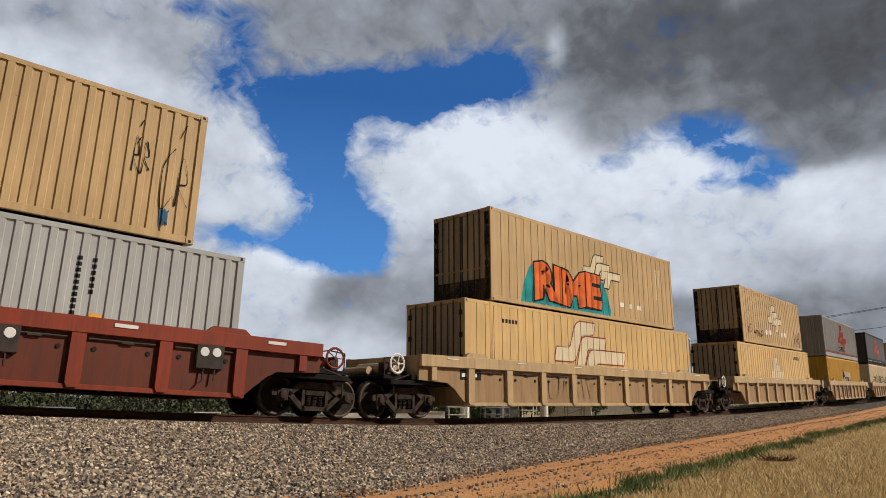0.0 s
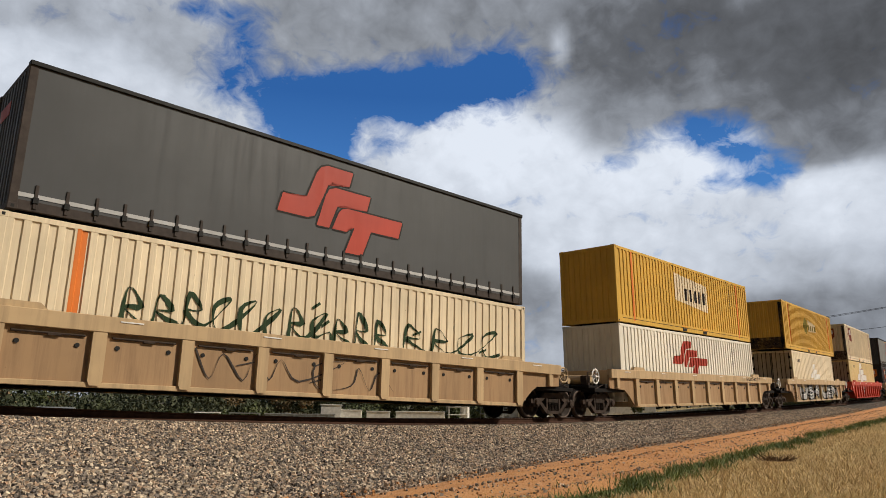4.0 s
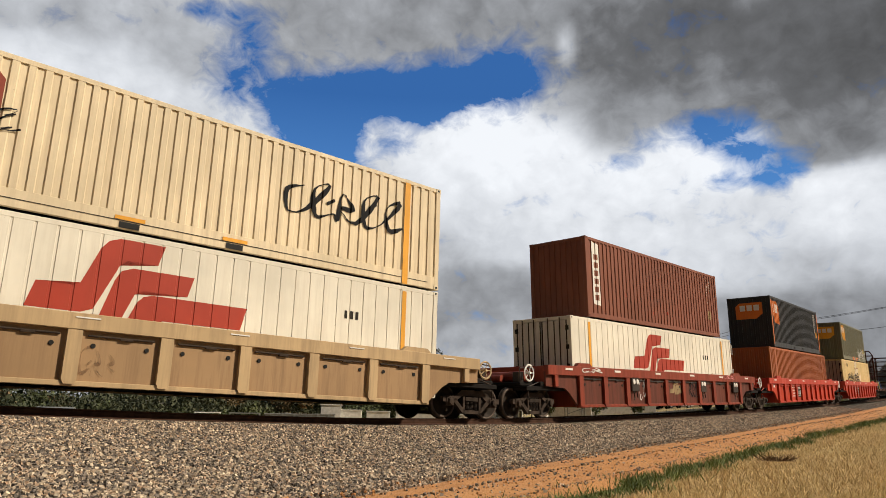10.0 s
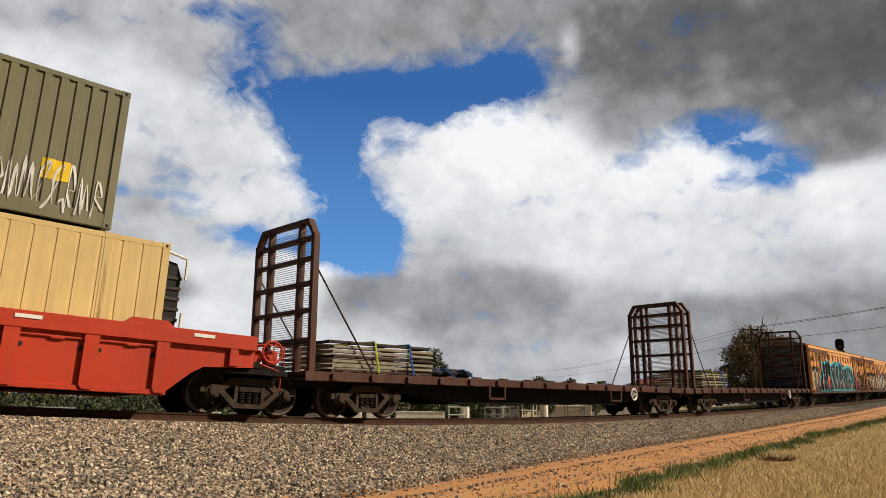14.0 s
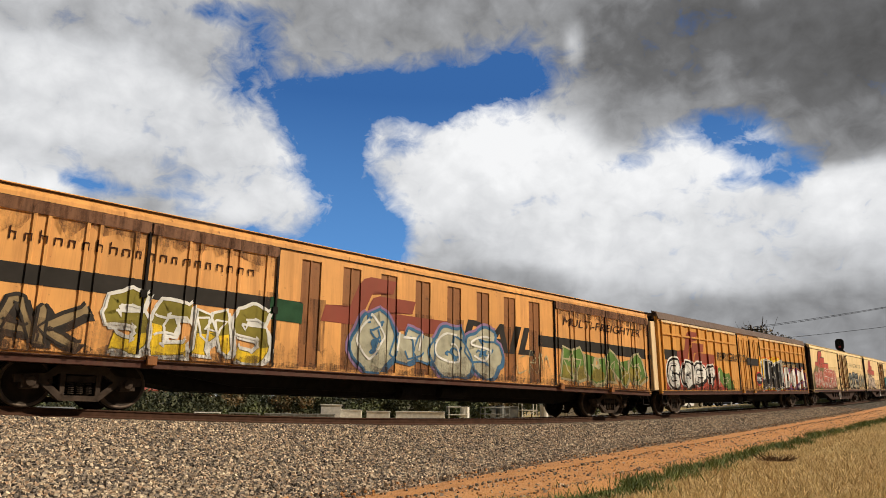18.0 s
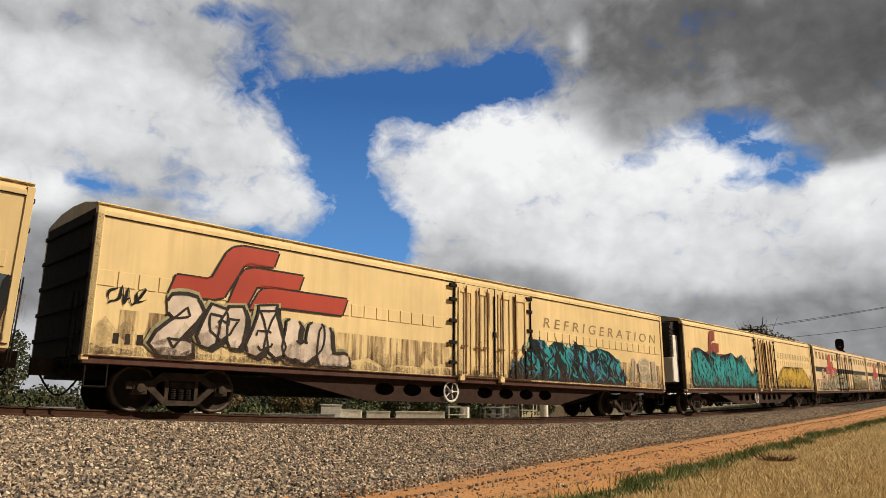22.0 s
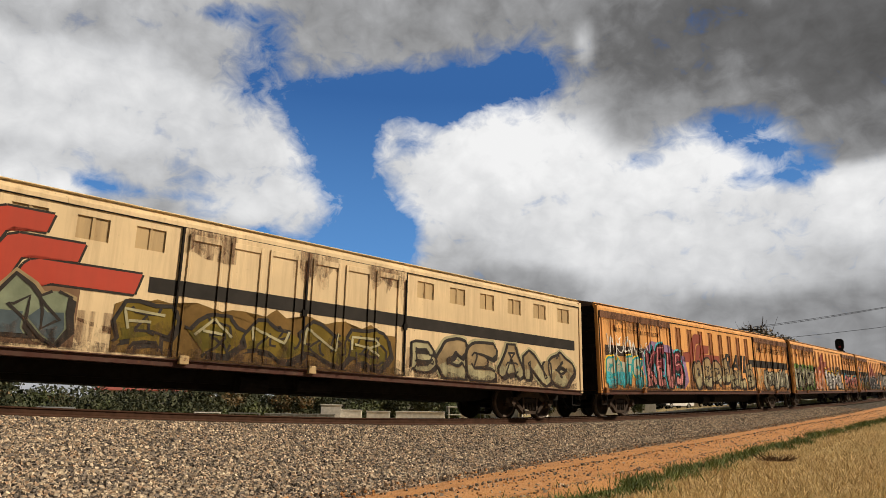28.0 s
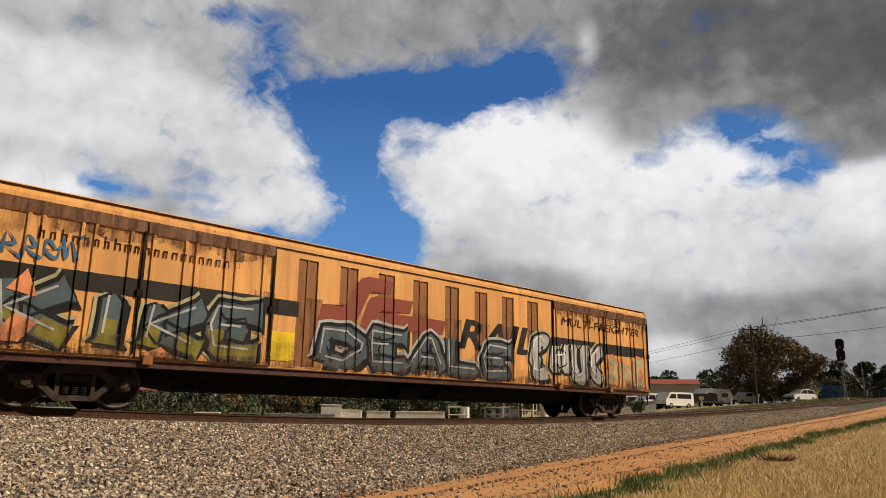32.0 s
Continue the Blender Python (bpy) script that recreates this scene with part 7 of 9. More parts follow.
HOLES = [[(-6.3, 1.5), (-5.65, 2.03), (-5.28, 1.92), (-4.55, 1.34), (-5.2, 0.99), (-6.1, 1.12)], [(-7.75, 1.15), (-7.7, 1.5), (-7.4, 1.95), (-7.3, 1.7), (-7.5, 1.1)], [(-2.5, 1.95), (-2.2, 1.6), (-2.3, 1.15), (-2.6, 1.4)], [(-0.15, 1.75), (0.5, 1.5), (0.9, 1.1), (0.1, 1.12)],
         [(3.3, 2.2), (3.65, 1.9), (3.5, 1.7), (3.2, 1.9)], [(3.5, 1.5), (4.1, 1.35), (3.9, 1.05), (3.4, 1.1)], [(-1.2, 1.7), (-1.05, 1.6), (-1.1, 1.3)]]
outlined(V[1], P1, HOLES, SP_ORANGE, SP_CYAN, 5, 0.035)
mark(V[1], P1, [[(-5.9, 1.2), (-5.2, 1.75), (-4.6, 1.34), (-5.2, 1.02)], [(0.1, 1.15), (0.5, 1.4), (0.8, 1.15)], [(3.5, 1.15), (3.9, 1.25), (3.85, 1.08)]], SP_PURPLE, "spray_accent", 7)
mark(V[1], P1, [[(-5.1, 1.2), (-5.0, 1.5), (-4.7, 1.42), (-4.6, 1.25)]], SP_YELLOW, "spray_accent", 8)
GLINTS = ([(-8.4, 1.2), (-8.1, 1.8), (-7.7, 2.0)], [(-7.1, 1.2), (-6.9, 2.0), (-6.2, 2.5)], [(-4.9, 2.4), (-4.3, 1.8), (-4.0, 1.2)], [(-4.0, 2.2), (-3.3, 2.55), (-2.9, 2.2)], [(-3.3, 1.4), (-2.9, 2.0), (-2.75, 2.5)], [(-1.9, 1.2), (-1.6, 1.9), (-1.5, 2.6)], [(-0.7, 1.2), (-0.5, 2.0), (0.1, 2.5)], [(0.9, 1.9), (1.4, 1.5), (1.9, 1.2)], [(2.5, 2.4), (2.7, 1.8), (2.8, 1.3)], [(4.6, 2.2), (5.0, 1.7), (5.2, 1.2)])
mark(V[1], P1, [quad for line in GLINTS for quad in ribbon(curved(line, 4), [0.01, 0.02, 0.03, 0.035, 0.04, 0.035, 0.03, 0.02, 0.01])], SP_SILVER, "spray_line", 7)
outlined(V[1], P1, [[(-10.7, 1.0), (-10.7, 2.0), (-9.9, 2.3), (-9.4, 1.9), (-8.9, 2.62), (-8.8, 2.0), (-9.2, 1.3), (-9.5, 1.0)], [(-10.5, 1.15), (-10.3, 1.8), (-9.9, 1.5), (-10.0, 1.15)]], SP_KHAKI, SP_WHITE, 1, 0.03)
mark(V[1], P1, [[(-9.5, 1.0), (-8.7, 1.0), (-8.55, 1.7), (-8.9, 2.1), (-9.2, 1.8)], [(5.4, 1.0), (6.9, 1.0), (6.2, 1.7), (5.5, 2.3)]], SP_PURPLE, "spray_cloud", 4)
scrawl(V[1], P1, -9.3, -8.7, 1.2, 1.8, SP_WHITE, 104, 0.03, 7, 5)
mark(V[1], P1, [[(5.5, 1.0), (5.8, 1.0), (5.5, 2.0)]], SP_ORANGE, "spray_accent", 6)
graff(V[1], P1, "COGUS", 6.6, 10.6, 0.98, 2.3, SP_KHAKI, INK, sharp=False, fat=0.11, layer=1, seed=103)
writing_line(V[1], P1, 6.1, 10.2, 2.97, 0.14, 20, INK, 5)
for k, x in enumerate((-8.3, -5.6, 5.8, 8.6)):
    stain(V[1], P1, x - 1.3, x + 1.3, 3.05, 3.66, 200 + k)

# orange vans with tall panels: sign work common to all
SIGN_INK = colour("sign_dark_brown", (0.035, 0.014, 0.009))
for k in (2, 10, 11, 12):
    v = V[k]
    stripe(v, P2, -10.7, -4.4, 2.12, 2.48)
    stripe(v, P2, 4.4, 10.7, 2.12, 2.48)
    writing_line(v, P2, -10.6 if k == 2 else -10.03, -5.7 if k == 2 else -6.23, 2.88 if k == 2 else 2.97, 0.15, 20, SIGN_INK, 4)
    lettering(v, P2, "MULTI-FREIGHTER", 5.6, 10.4, 2.9, 0.27, SIGN_INK, shear=0.2, layer=2)
    swoosh(v, P2, -3.9, 0.35, 1.98, 3.36, LOGO_FADED, False, 1)
    lettering(v, P2, "RAIL", 0.85, 4.2, 1.8, 0.85, STRIPE, bold=0.03, shear=0.25, layer=1)
    for j, x in enumerate((-8.6, -6.6, 6.4, 8.6, 10.0)):
        stain(v, P2, x - 1.2, x + 1.2, 3.1, 3.66, 220 + 10 * k + j)
    for j in range(9):
        x = -5.9 + 10.7 * (j + 0.5) / 9
        stain(v, P2, x - 0.3, x + 0.35, 0.95, 2.6, 400 + 10 * k + j)
SP_MIST, SP_MAROON = colour("spray_mist", (0.37, 0.36, 0.275)), colour("spray_maroon", (0.16, 0.03, 0.045))
graff(V[2], P2, "SEMS", -8.8, -5.3, 0.98, 2.2, SP_OLIVE, SP_WHITE, fat=0.16, layer=2, shade=SP_YELLOW, seed=111)
graff(V[2], P2, "AK", -10.7, -9.1, 0.98, 1.9, SP_KHAKI, INK, fat=0.1, layer=2, seed=112)
mark(V[2], P2, [[(-5.3, 2.0), (-4.4, 1.98), (-4.38, 2.45), (-5.3, 2.5)]], colour("spray_bottle_green", (0.02, 0.06, 0.03)), "paint_patch", 2)
graff(V[2], P2, "OHGS", -2.95, 2.5, 0.97, 2.45, SP_MIST, SP_BLUE, SP_LAVENDER, sharp=False, fat=0.25, layer=2, shine=SP_WHITE, seed=113)
graff(V[2], P2, "MUNA", 5.45, 10.7, 0.98, 2.2, SP_GREEN, SP_SAGE, fat=0.24, layer=2, shade=SP_OLIVE, seed=114)
scrawl(V[2], P2, 3.2, 5.0, 1.2, 2.0, SP_SAGE, 115, 0.02, 7)
graff(V[10], P2, "BNTS", -10.7, -7.95, 1.0, 2.05, SP_MIST, SP_TEAL, SP_YELLOW, fat=0.2, layer=2, shade=SP_CYAN, seed=121)
scrawl(V[10], P2, -10.6, -8.3, 2.1, 2.9, SP_WHITE, 122, 0.035, 9)
scrawl(V[10], P2, -8.2, -7.2, 2.2, 2.7, SP_WHITE, 127, 0.025, 5)
mark(V[10], P2, [[(-7.9, 1.5), (-7.8, 2.3), (-7.0, 2.8), (-5.4, 2.7), (-3.7, 2.3), (-3.4, 1.3), (-3.9, 1.0)]], SP_LAVENDER, "spray_cloud", 1)
graff(V[10], P2, "KEUS", -7.55, -3.95, 1.0, 2.6, SP_MAROON, SP_BLACK, SP_CYAN, fat=0.2, layer=2, shade=SP_PINK, shine=SP_PINK, seed=123)
graff(V[10], P2, "OBRAWLS", -2.9, 4.95, 0.97, 2.25, SP_KHAKI, INK, sharp=False, fat=0.24, layer=2, shade=SP_SAGE, seed=124)
graff(V[10], P2, "OMUAN", 6.4, 10.6, 0.98, 2.05, SP_MIST, INK, sharp=False, fat=0.22, layer=2, seed=125)
scrawl(V[10], P2, 5.3, 6.3, 1.2, 2.2, SP_SAGE, 126, 0.03, 5)
graff(V[11], P2, "MAYAY", -10.7, -5.6, 1.0, 2.45, SP_MIST, SP_BLACK, SP_SAGE, SP_GREEN, fat=0.23, layer=1, seed=131)
graff(V[11], P2, "EWEN", -5.3, -1.9, 0.97, 2.15, SP_BLUSH, SP_SALMON, fat=0.1, layer=2, seed=132)
graff(V[11], P2, "TBSHOL", -1.75, 4.9, 0.98, 2.25, SP_SILVER, SP_BLACK, SP_YELLOW, sharp=False, fat=0.23, layer=2, shine=SP_WHITE, seed=133)
graff(V[11], P2, "PATHER", 5.5, 10.7, 0.98, 2.0, SP_PINK, SP_BLACK, SP_CYAN, fat=0.16, layer=2, shade=SP_SALMON, seed=134)
graff(V[12], P2, "KIKE", -10.5, -5.3, 1.0, 2.3, SP_SLATE, SP_BLACK, SP_SAGE, fat=0.18, layer=2, shade=SP_OLIVE, shine=SP_SILVER, seed=141)
mark(V[12], P2, [[(-10.6, 1.1), (-10.1, 1.1), (-9.8, 1.5), (-10.2, 1.6)], [(-10.4, 2.0), (-10.1, 2.4), (-9.9, 1.9)], [(-8.0, 1.0), (-7.6, 1.2), (-7.3, 1.0)]], SP_SALMON, "spray_accent", 7)
graff(V[12], P2, "DEALE", -3.8, 3.3, 0.98, 2.1, SP_SLATE, SP_BLACK, SP_SILVER, fat=0.18, layer=2, shine=SP_SILVER, seed=143)
graff(V[12], P2, "CHUK", 4.05, 8.05, 0.97, 2.45, SP_SILVER, SP_BLACK, SP_SAGE, sharp=False, fat=0.25, layer=2, shine=SP_WHITE, seed=144)
graff(V[12], P2, "ANE", 8.1, 10.7, 0.97, 2.0, SP_SAGE, SP_SALMON, fat=0.22, layer=2, seed=145)
mark(V[12], P2, [[(-5.1, 1.1), (-4.55, 1.1), (-4.5, 1.75), (-5.15, 1.75)]], SP_YELLOW, "wagon_plate", 3)
scrawl(V[12], P2, -10.6, -9.3, 2.6, 3.1, SP_BLUE, 146, 0.03, 9)

# ribbed refrigeration van
PRB = [(-20, -1.506), (-1.72, -1.506), (-1.71, -1.581), (1.69, -1.581), (1.7, -1.506), (20, -1.506)]
for x in [*np.arange(-VL / 2 + 0.35, -2.0, 0.97), *np.arange(1.75, VL / 2 - 0.1, 0.97)]:
    PRB += [(x - 0.054, -1.506), (x - 0.05, -1.574), (x + 0.05, -1.574), (x + 0.054, -1.506)]
PRB.sort()
stripe(V[3], PRB, -10.7, -9.2, 2.15, 2.55)
mark(V[3], PRB, [[(-10.7, 0.98), (-3.6, 0.98), (-4.3, 1.4), (-4.6, 1.95), (-5.4, 2.15), (-9.6, 2.3), (-10.3, 2.2), (-10.7, 1.7)]], LOGO_RED, "spray_cloud")
graff(V[3], PRB, "EOPT", -10.35, -4.95, 0.99, 2.05, SP_WHITE, SP_BLACK, SP_WHITE, sharp=False, fat=0.27, layer=1, shine=SP_SILVER, seed=155)
scrawl(V[3], PRB, -4.9, -4.5, 1.2, 1.8, SP_WHITE, 156, 0.03, 4)
scrawl(V[3], PRB, -10.6, -10.3, 1.2, 1.8, SP_WHITE, 157, 0.03, 4)
mark(V[3], PRB, [[(-4.9, 1.9), (-4.4, 2.0), (-3.9, 1.7), (-3.2, 1.75), (-2.8, 1.0), (-3.8, 0.99), (-4.4, 1.3)]], SP_GREEN, "spray_cloud", 1)
scrawl(V[3], PRB, -4.2, -3.2, 1.2, 1.6, SP_SAGE, 152, 0.03, 4)
swoosh(V[3], PRB, -9.4, -4.95, 2.0, 3.42, LOGO_FADED, False, 0)
lettering(V[3], PRB, "REFRIGERATION", -4.7, -0.4, 2.3, 0.38, INK, shear=0.2, layer=4)
LUSH_CLOUD = [(1.45, 0.96), (5.85, 0.96), (5.6, 1.5), (5.3, 2.2), (5.35, 2.75), (4.9, 2.82), (4.3, 2.62), (3.7, 2.74), (3.0, 2.6), (2.5, 2.7), (1.9, 2.6), (1.5, 2.72), (1.35, 2.5), (1.5, 2.1), (1.4, 1.5)]
outlined(V[3], PRB, [LUSH_CLOUD], SP_YELLOW, SP_ORANGE, 0, 0.03)
lettering(V[3], PRB, "LUSH", 1.55, 5.6, 0.97, 1.6, SP_WHITE, "spray_letters", 2, 0.13, bend=0.07)
lettering(V[3], PRB, "LUSH", 1.62, 5.53, 1.02, 1.5, SP_BLACK, "spray_letters", 3, 0.105, bend=0.07)
lettering(V[3], PRB, "LUSH", 1.66, 5.49, 1.05, 1.44, SP_WHITE, "spray_letters", 4, 0.09, bend=0.07)
lettering(V[3], PRB, "LUSH", 1.71, 5.44, 1.09, 1.36, SP_BLACK, "spray_letters", 5, 0.075, bend=0.07)
mark(V[3], PRB, [[(5.4, 0.98), (11.0, 0.98), (10.7, 2.0), (9.0, 2.3), (7.0, 2.2), (5.5, 1.9)]], SP_PURPLE, "spray_cloud", 0)
for text, x0, x1 in (("D", 6.0, 7.3), ("O", 7.2, 8.55), ("?", 8.5, 9.7), ("!", 9.75, 10.4)):
    for grow, m, j in ((0.0, SP_ORANGE, 1), (0.05, SP_BLACK, 2), (0.11, SP_WHITE, 3)):
        lettering(V[3], PRB, text, x0 + grow, x1 - grow, 0.98 + grow, 1.34 - 2 * grow, m, "spray_letters", j, 0.15 - 0.5 * grow, bend=0.04)
scrawl(V[3], PRB, 10.3, 10.6, 1.1, 1.7, SP_WHITE, 159, 0.025, 4, 6)
lettering(V[3], PRB, "ON THE RIGHT TRACK", 5.4, 8.55, 2.26, 0.22, colour("sign_cream", (0.55, 0.40, 0.20)), layer=4)
stripe(V[3], PRB, -0.6, 1.2, 2.2, 2.55)
stripe(V[3], PRB, 5.1, 10.7, 2.2, 2.6)
TAG_FACE = [(-20, -1.586), (20, -1.586)]
for rx, rz, m, j in ((0.55, 0.36, SP_RED, 1), (0.48, 0.29, SP_BLACK, 2)):
    mark(V[3], TAG_FACE, [[(1.1 + rx * math.cos(a * math.tau / 14), 1.55 + rz * math.sin(a * math.tau / 14)) for a in range(14)]], m, "spray_cloud", j)
lettering(V[3], TAG_FACE, "BIMBO", 0.72, 1.48, 1.44, 0.22, SP_WHITE, "spray_letters", 3)

# cream refrigeration vans
for k, ink in ((4, INK), (5, SP_KHAKI), (6, SP_KHAKI)):
    lettering(V[k], PR, "REFRIGERATION", 3.1, 10.2, 2.74, 0.32, ink, shear=0.15, layer=1, space=1.55)
    for j, x in enumerate((-9, -6.5, -4, -2, 4, 6.2, 8, 9.8)):
        stain(V[k], PR, x - 1.1, x + 1.1, 1.0, 1.9, 500 + 10 * k + j)
    part("water_plate", Shape().box(-10.72, -10.6, -1.53, -1.4, 1.02, 3.7), FRAME_DARK, V[k])
swoosh(V[4], PR, -9.45, -4.95, 2.3, 3.55, LOGO_RED, False, 4, INK)
mark(V[4], PR, [[(-10.6, 1.06), (-2.4, 1.06), (-2.2, 1.6), (-3.0, 2.3), (-5.0, 2.4), (-6.5, 2.5), (-8.0, 2.45), (-9.3, 2.6), (-10.4, 2.0)]], colour("spray_drab", (0.17, 0.14, 0.07)), "spray_cloud", 6)
graff(V[4], PR, "WAUSERX", -10.0, -2.6, 1.07, 2.3, colour("spray_brick", (0.46, 0.17, 0.12)), LOGO_RED, SP_BLUSH, fat=0.15, layer=7, shade=SP_BLUSH, shine=SP_WHITE, seed=161)
graff(V[4], PR, "DESIN", 3.3, 10.4, 1.07, 2.3, SP_SLATE, SP_BLACK, SP_SAGE, fat=0.15, layer=1, shade=SP_MIST, shine=SP_SILVER, seed=162)
swoosh(V[5], PR, -9.2, -4.75, 2.2, 3.55, LOGO_RED, False, 4, INK)
graff(V[5], PR, "ZMAUL", -9.4, -4.5, 1.07, 2.25, colour("spray_pearl", (0.60, 0.50, 0.42)), INK, SP_SAGE, sharp=False, fat=0.21, layer=6, seed=163)
scrawl(V[5], PR, -10.4, -9.6, 2.0, 2.4, SP_BLACK, 169, 0.025, 6)
flames(V[5], PR, 1.3, 7.9, 1.07, [(1.3, 1.2), (2.0, 1.7), (2.5, 2.3), (3.0, 2.45), (3.3, 2.1), (3.9, 2.5), (4.4, 2.1), (5.0, 2.5), (5.6, 2.1), (6.2, 2.3), (6.9, 2.2), (7.5, 1.9), (7.9, 1.2)], 80, (colour("spray_night", (0.012, 0.03, 0.035)), SP_BLUE, SP_TEAL, SP_BLACK), 164, 1)
graff(V[5], PR, "ISI", 8.1, 10.3, 1.2, 2.1, SP_SAGE, SP_BLUSH, fat=0.16, layer=1, seed=165)
swoosh(V[6], PR, -8.4, -5.6, 2.0, 3.6, LOGO_FADED, False, 5)
flames(V[6], PR, -9.9, -1.1, 1.07, [(-9.9, 2.2), (-9.55, 2.76), (-9.3, 2.3), (-8.93, 2.76), (-8.3, 2.4), (-7.6, 1.9), (-7.28, 2.7), (-6.4, 2.5), (-5.6, 2.4), (-4.79, 2.72), (-4.3, 2.3), (-3.9, 2.45), (-3.28, 2.7), (-2.44, 2.25), (-2.07, 1.7), (-1.5, 1.6), (-1.25, 2.2), (-1.1, 1.2)], 240, (colour("spray_ink_violet", (0.045, 0.035, 0.055)), colour("spray_dusk", (0.10, 0.07, 0.11)), colour("spray_jade", (0.02, 0.22, 0.17)), SP_BLACK, SP_TEAL), 166, 6)
flames(V[6], PR, 2.75, 10.1, 1.07, [(2.75, 1.3), (3.4, 1.9), (4.1, 2.3), (5.2, 2.2), (6.3, 2.3), (7.3, 2.25), (8.3, 2.35), (9.2, 2.0), (10.1, 1.2)], 300, (colour("spray_umber", (0.05, 0.035, 0.015)), SP_BLACK, colour("spray_gold", (0.45, 0.30, 0.05))), 167, 1)
for k in (4, 5, 6):
    scrawl(V[k], PR, -0.2, 2.0, 1.3, 2.2, SP_BLACK if k == 6 else STAIN, 170 + k, 0.018, 6)
red_cooler(V[4], RL)
cooling_unit(V[6], RL, FRAME_DARK, WHITE)

# cream louvre vans
for k in (7, 8, 9):
    stripe(V[k], PM, -10.7, -7.2, 2.2, 2.52)
    stripe(V[k], PM, -3.3, 10.7, 2.2, 2.52)
    swoosh(V[k], PM, -7.3, -3.45, 2.0, 3.4, LOGO_RED, False, 1, INK)
    for j, x in enumerate((-2.2, 0.6, 2.6)):
        stain(V[k], PM, x - 0.5, x + 0.7, 3.0, 3.66, 600 + 10 * k + j)
    for j, x in enumerate((-9.5, -7, -4, 0, 4.5, 7.5, 9.6)):
        stain(V[k], PM, x - 1.2, x + 1.2, 0.95, 1.7, 650 + 10 * k + j)
graff(V[7], PM, "ELTHT", -8.8, -4.3, 1.0, 2.15, colour("spray_peach", (0.50, 0.32, 0.18)), SP_SLATE, SP_BLUSH, fat=0.18, layer=2, shade=SP_SAGE, seed=171)
graff(V[7], PM, "UGEUSO", -4.0, 0.95, 1.0, 2.15, SP_SAGE, SP_BLACK, sharp=False, fat=0.23, layer=2, shade=SP_MIST, seed=172)
mark(V[7], PM, [[(-3.7, 2.0), (-3.5, 2.35), (-3.3, 2.0)], [(0.6, 1.8), (0.9, 2.2), (1.1, 1.8)]], SP_BLACK, "spray_accent", 7)
graff(V[7], PM, "BEND", 4.2, 8.35, 1.0, 2.1, SP_SAGE, SP_BLACK, SP_KHAKI, sharp=False, fat=0.24, layer=1, shade=SP_OLIVE, seed=173)
graff(V[7], PM, "RKS", 8.6, 10.7, 1.0, 1.8, SP_KHAKI, INK, fat=0.16, layer=2, seed=174)
mark(V[8], PM, [[(-10.3, 1.0), (-8.6, 1.0), (-8.6, 1.95), (-10.3, 1.95)]], SP_KHAKI, "spray_cloud", 1)
graff(V[8], PM, "GHIS", -7.9, -3.6, 1.0, 2.2, SP_MIST, SP_BLACK, sharp=False, fat=0.24, layer=2, shade=SP_SILVER, seed=175)
graff(V[8], PM, "BUSKA", -2.0, 3.2, 1.0, 2.15, SP_SLATE, INK, SP_SAGE, fat=0.2, layer=2, shade=SP_OLIVE, seed=176)
graff(V[8], PM, "OLERN", 3.6, 9.2, 1.0, 2.05, SP_KHAKI, INK, SP_SAGE, sharp=False, fat=0.2, layer=2, seed=181)
mark(V[8], PM, [[(10.0 + 0.48 * math.cos(a * math.tau / 16), 1.65 + 0.62 * math.sin(a * math.tau / 16)) for a in range(16)]], SP_WHITE, "spray_cloud", 6)
mark(V[8], PM, [[(9.6, 1.65), (10.4, 1.65), (10.35, 1.95), (9.65, 1.95)]], SP_BLACK, "spray_fill", 7)
graff(V[9], PM, "SURIN", -10.3, -4.7, 1.0, 2.15, colour("spray_celadon", (0.19, 0.22, 0.15)), INK, SP_KHAKI, colour("spray_brown", (0.17, 0.10, 0.06)), fat=0.2, layer=1, shade=SP_SLATE, seed=177)
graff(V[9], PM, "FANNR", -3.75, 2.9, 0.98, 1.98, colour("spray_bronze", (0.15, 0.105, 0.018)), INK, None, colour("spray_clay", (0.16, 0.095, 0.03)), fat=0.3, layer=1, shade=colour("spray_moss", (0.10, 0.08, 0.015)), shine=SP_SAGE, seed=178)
graff(V[9], PM, "CEANO", 4.6, 10.5, 0.98, 2.0, SP_KHAKI, INK, SP_SAGE, sharp=False, fat=0.2, layer=2, shade=SP_SAGE, seed=179)
graff(V[9], PM, "B", 3.7, 4.5, 1.1, 1.8, SP_SAGE, INK, fat=0.14, layer=2, seed=182)
scrawl(V[9], PM, -10.7, -9.0, 2.15, 2.55, SP_BLACK, 180, 0.02, 7)


# ---- road grime that lies over paint and spray work ----
def grime_material(name, a, b, lo, hi, most):
    m, nt, bs = nodes_of(name)
    nt.links.new(blend(nt, noise_at(nt, 5, 5), a, b), bs.inputs["Base Color"])
    bs.inputs["Roughness"].default_value = 0.9
    streaks = noise_at(nt, 1.0, 7, 0.7, (7.0, 1.0, 0.7))
    flecks = noise_at(nt, 16.0, 5, 0.7)
    mix = math_node(nt, "ADD", math_node(nt, "MULTIPLY", streaks, 0.65), math_node(nt, "MULTIPLY", flecks, 0.35))
    nt.links.new(ramp(nt, mix, lo, hi, 0, most), bs.inputs["Alpha"])
    return m


GRIME = grime_material("brown_road_grime", (0.035, 0.018, 0.012), (0.12, 0.06, 0.03), 0.46, 0.66, 0.6)
END_SOIL = grime_material("soiled_end", (0.02, 0.013, 0.009), (0.07, 0.04, 0.02), 0.36, 0.6, 0.85)
SOOT = grime_material("dark_brake_soot", (0.018, 0.011, 0.009), (0.06, 0.026, 0.015), 0.42, 0.62, 0.75)


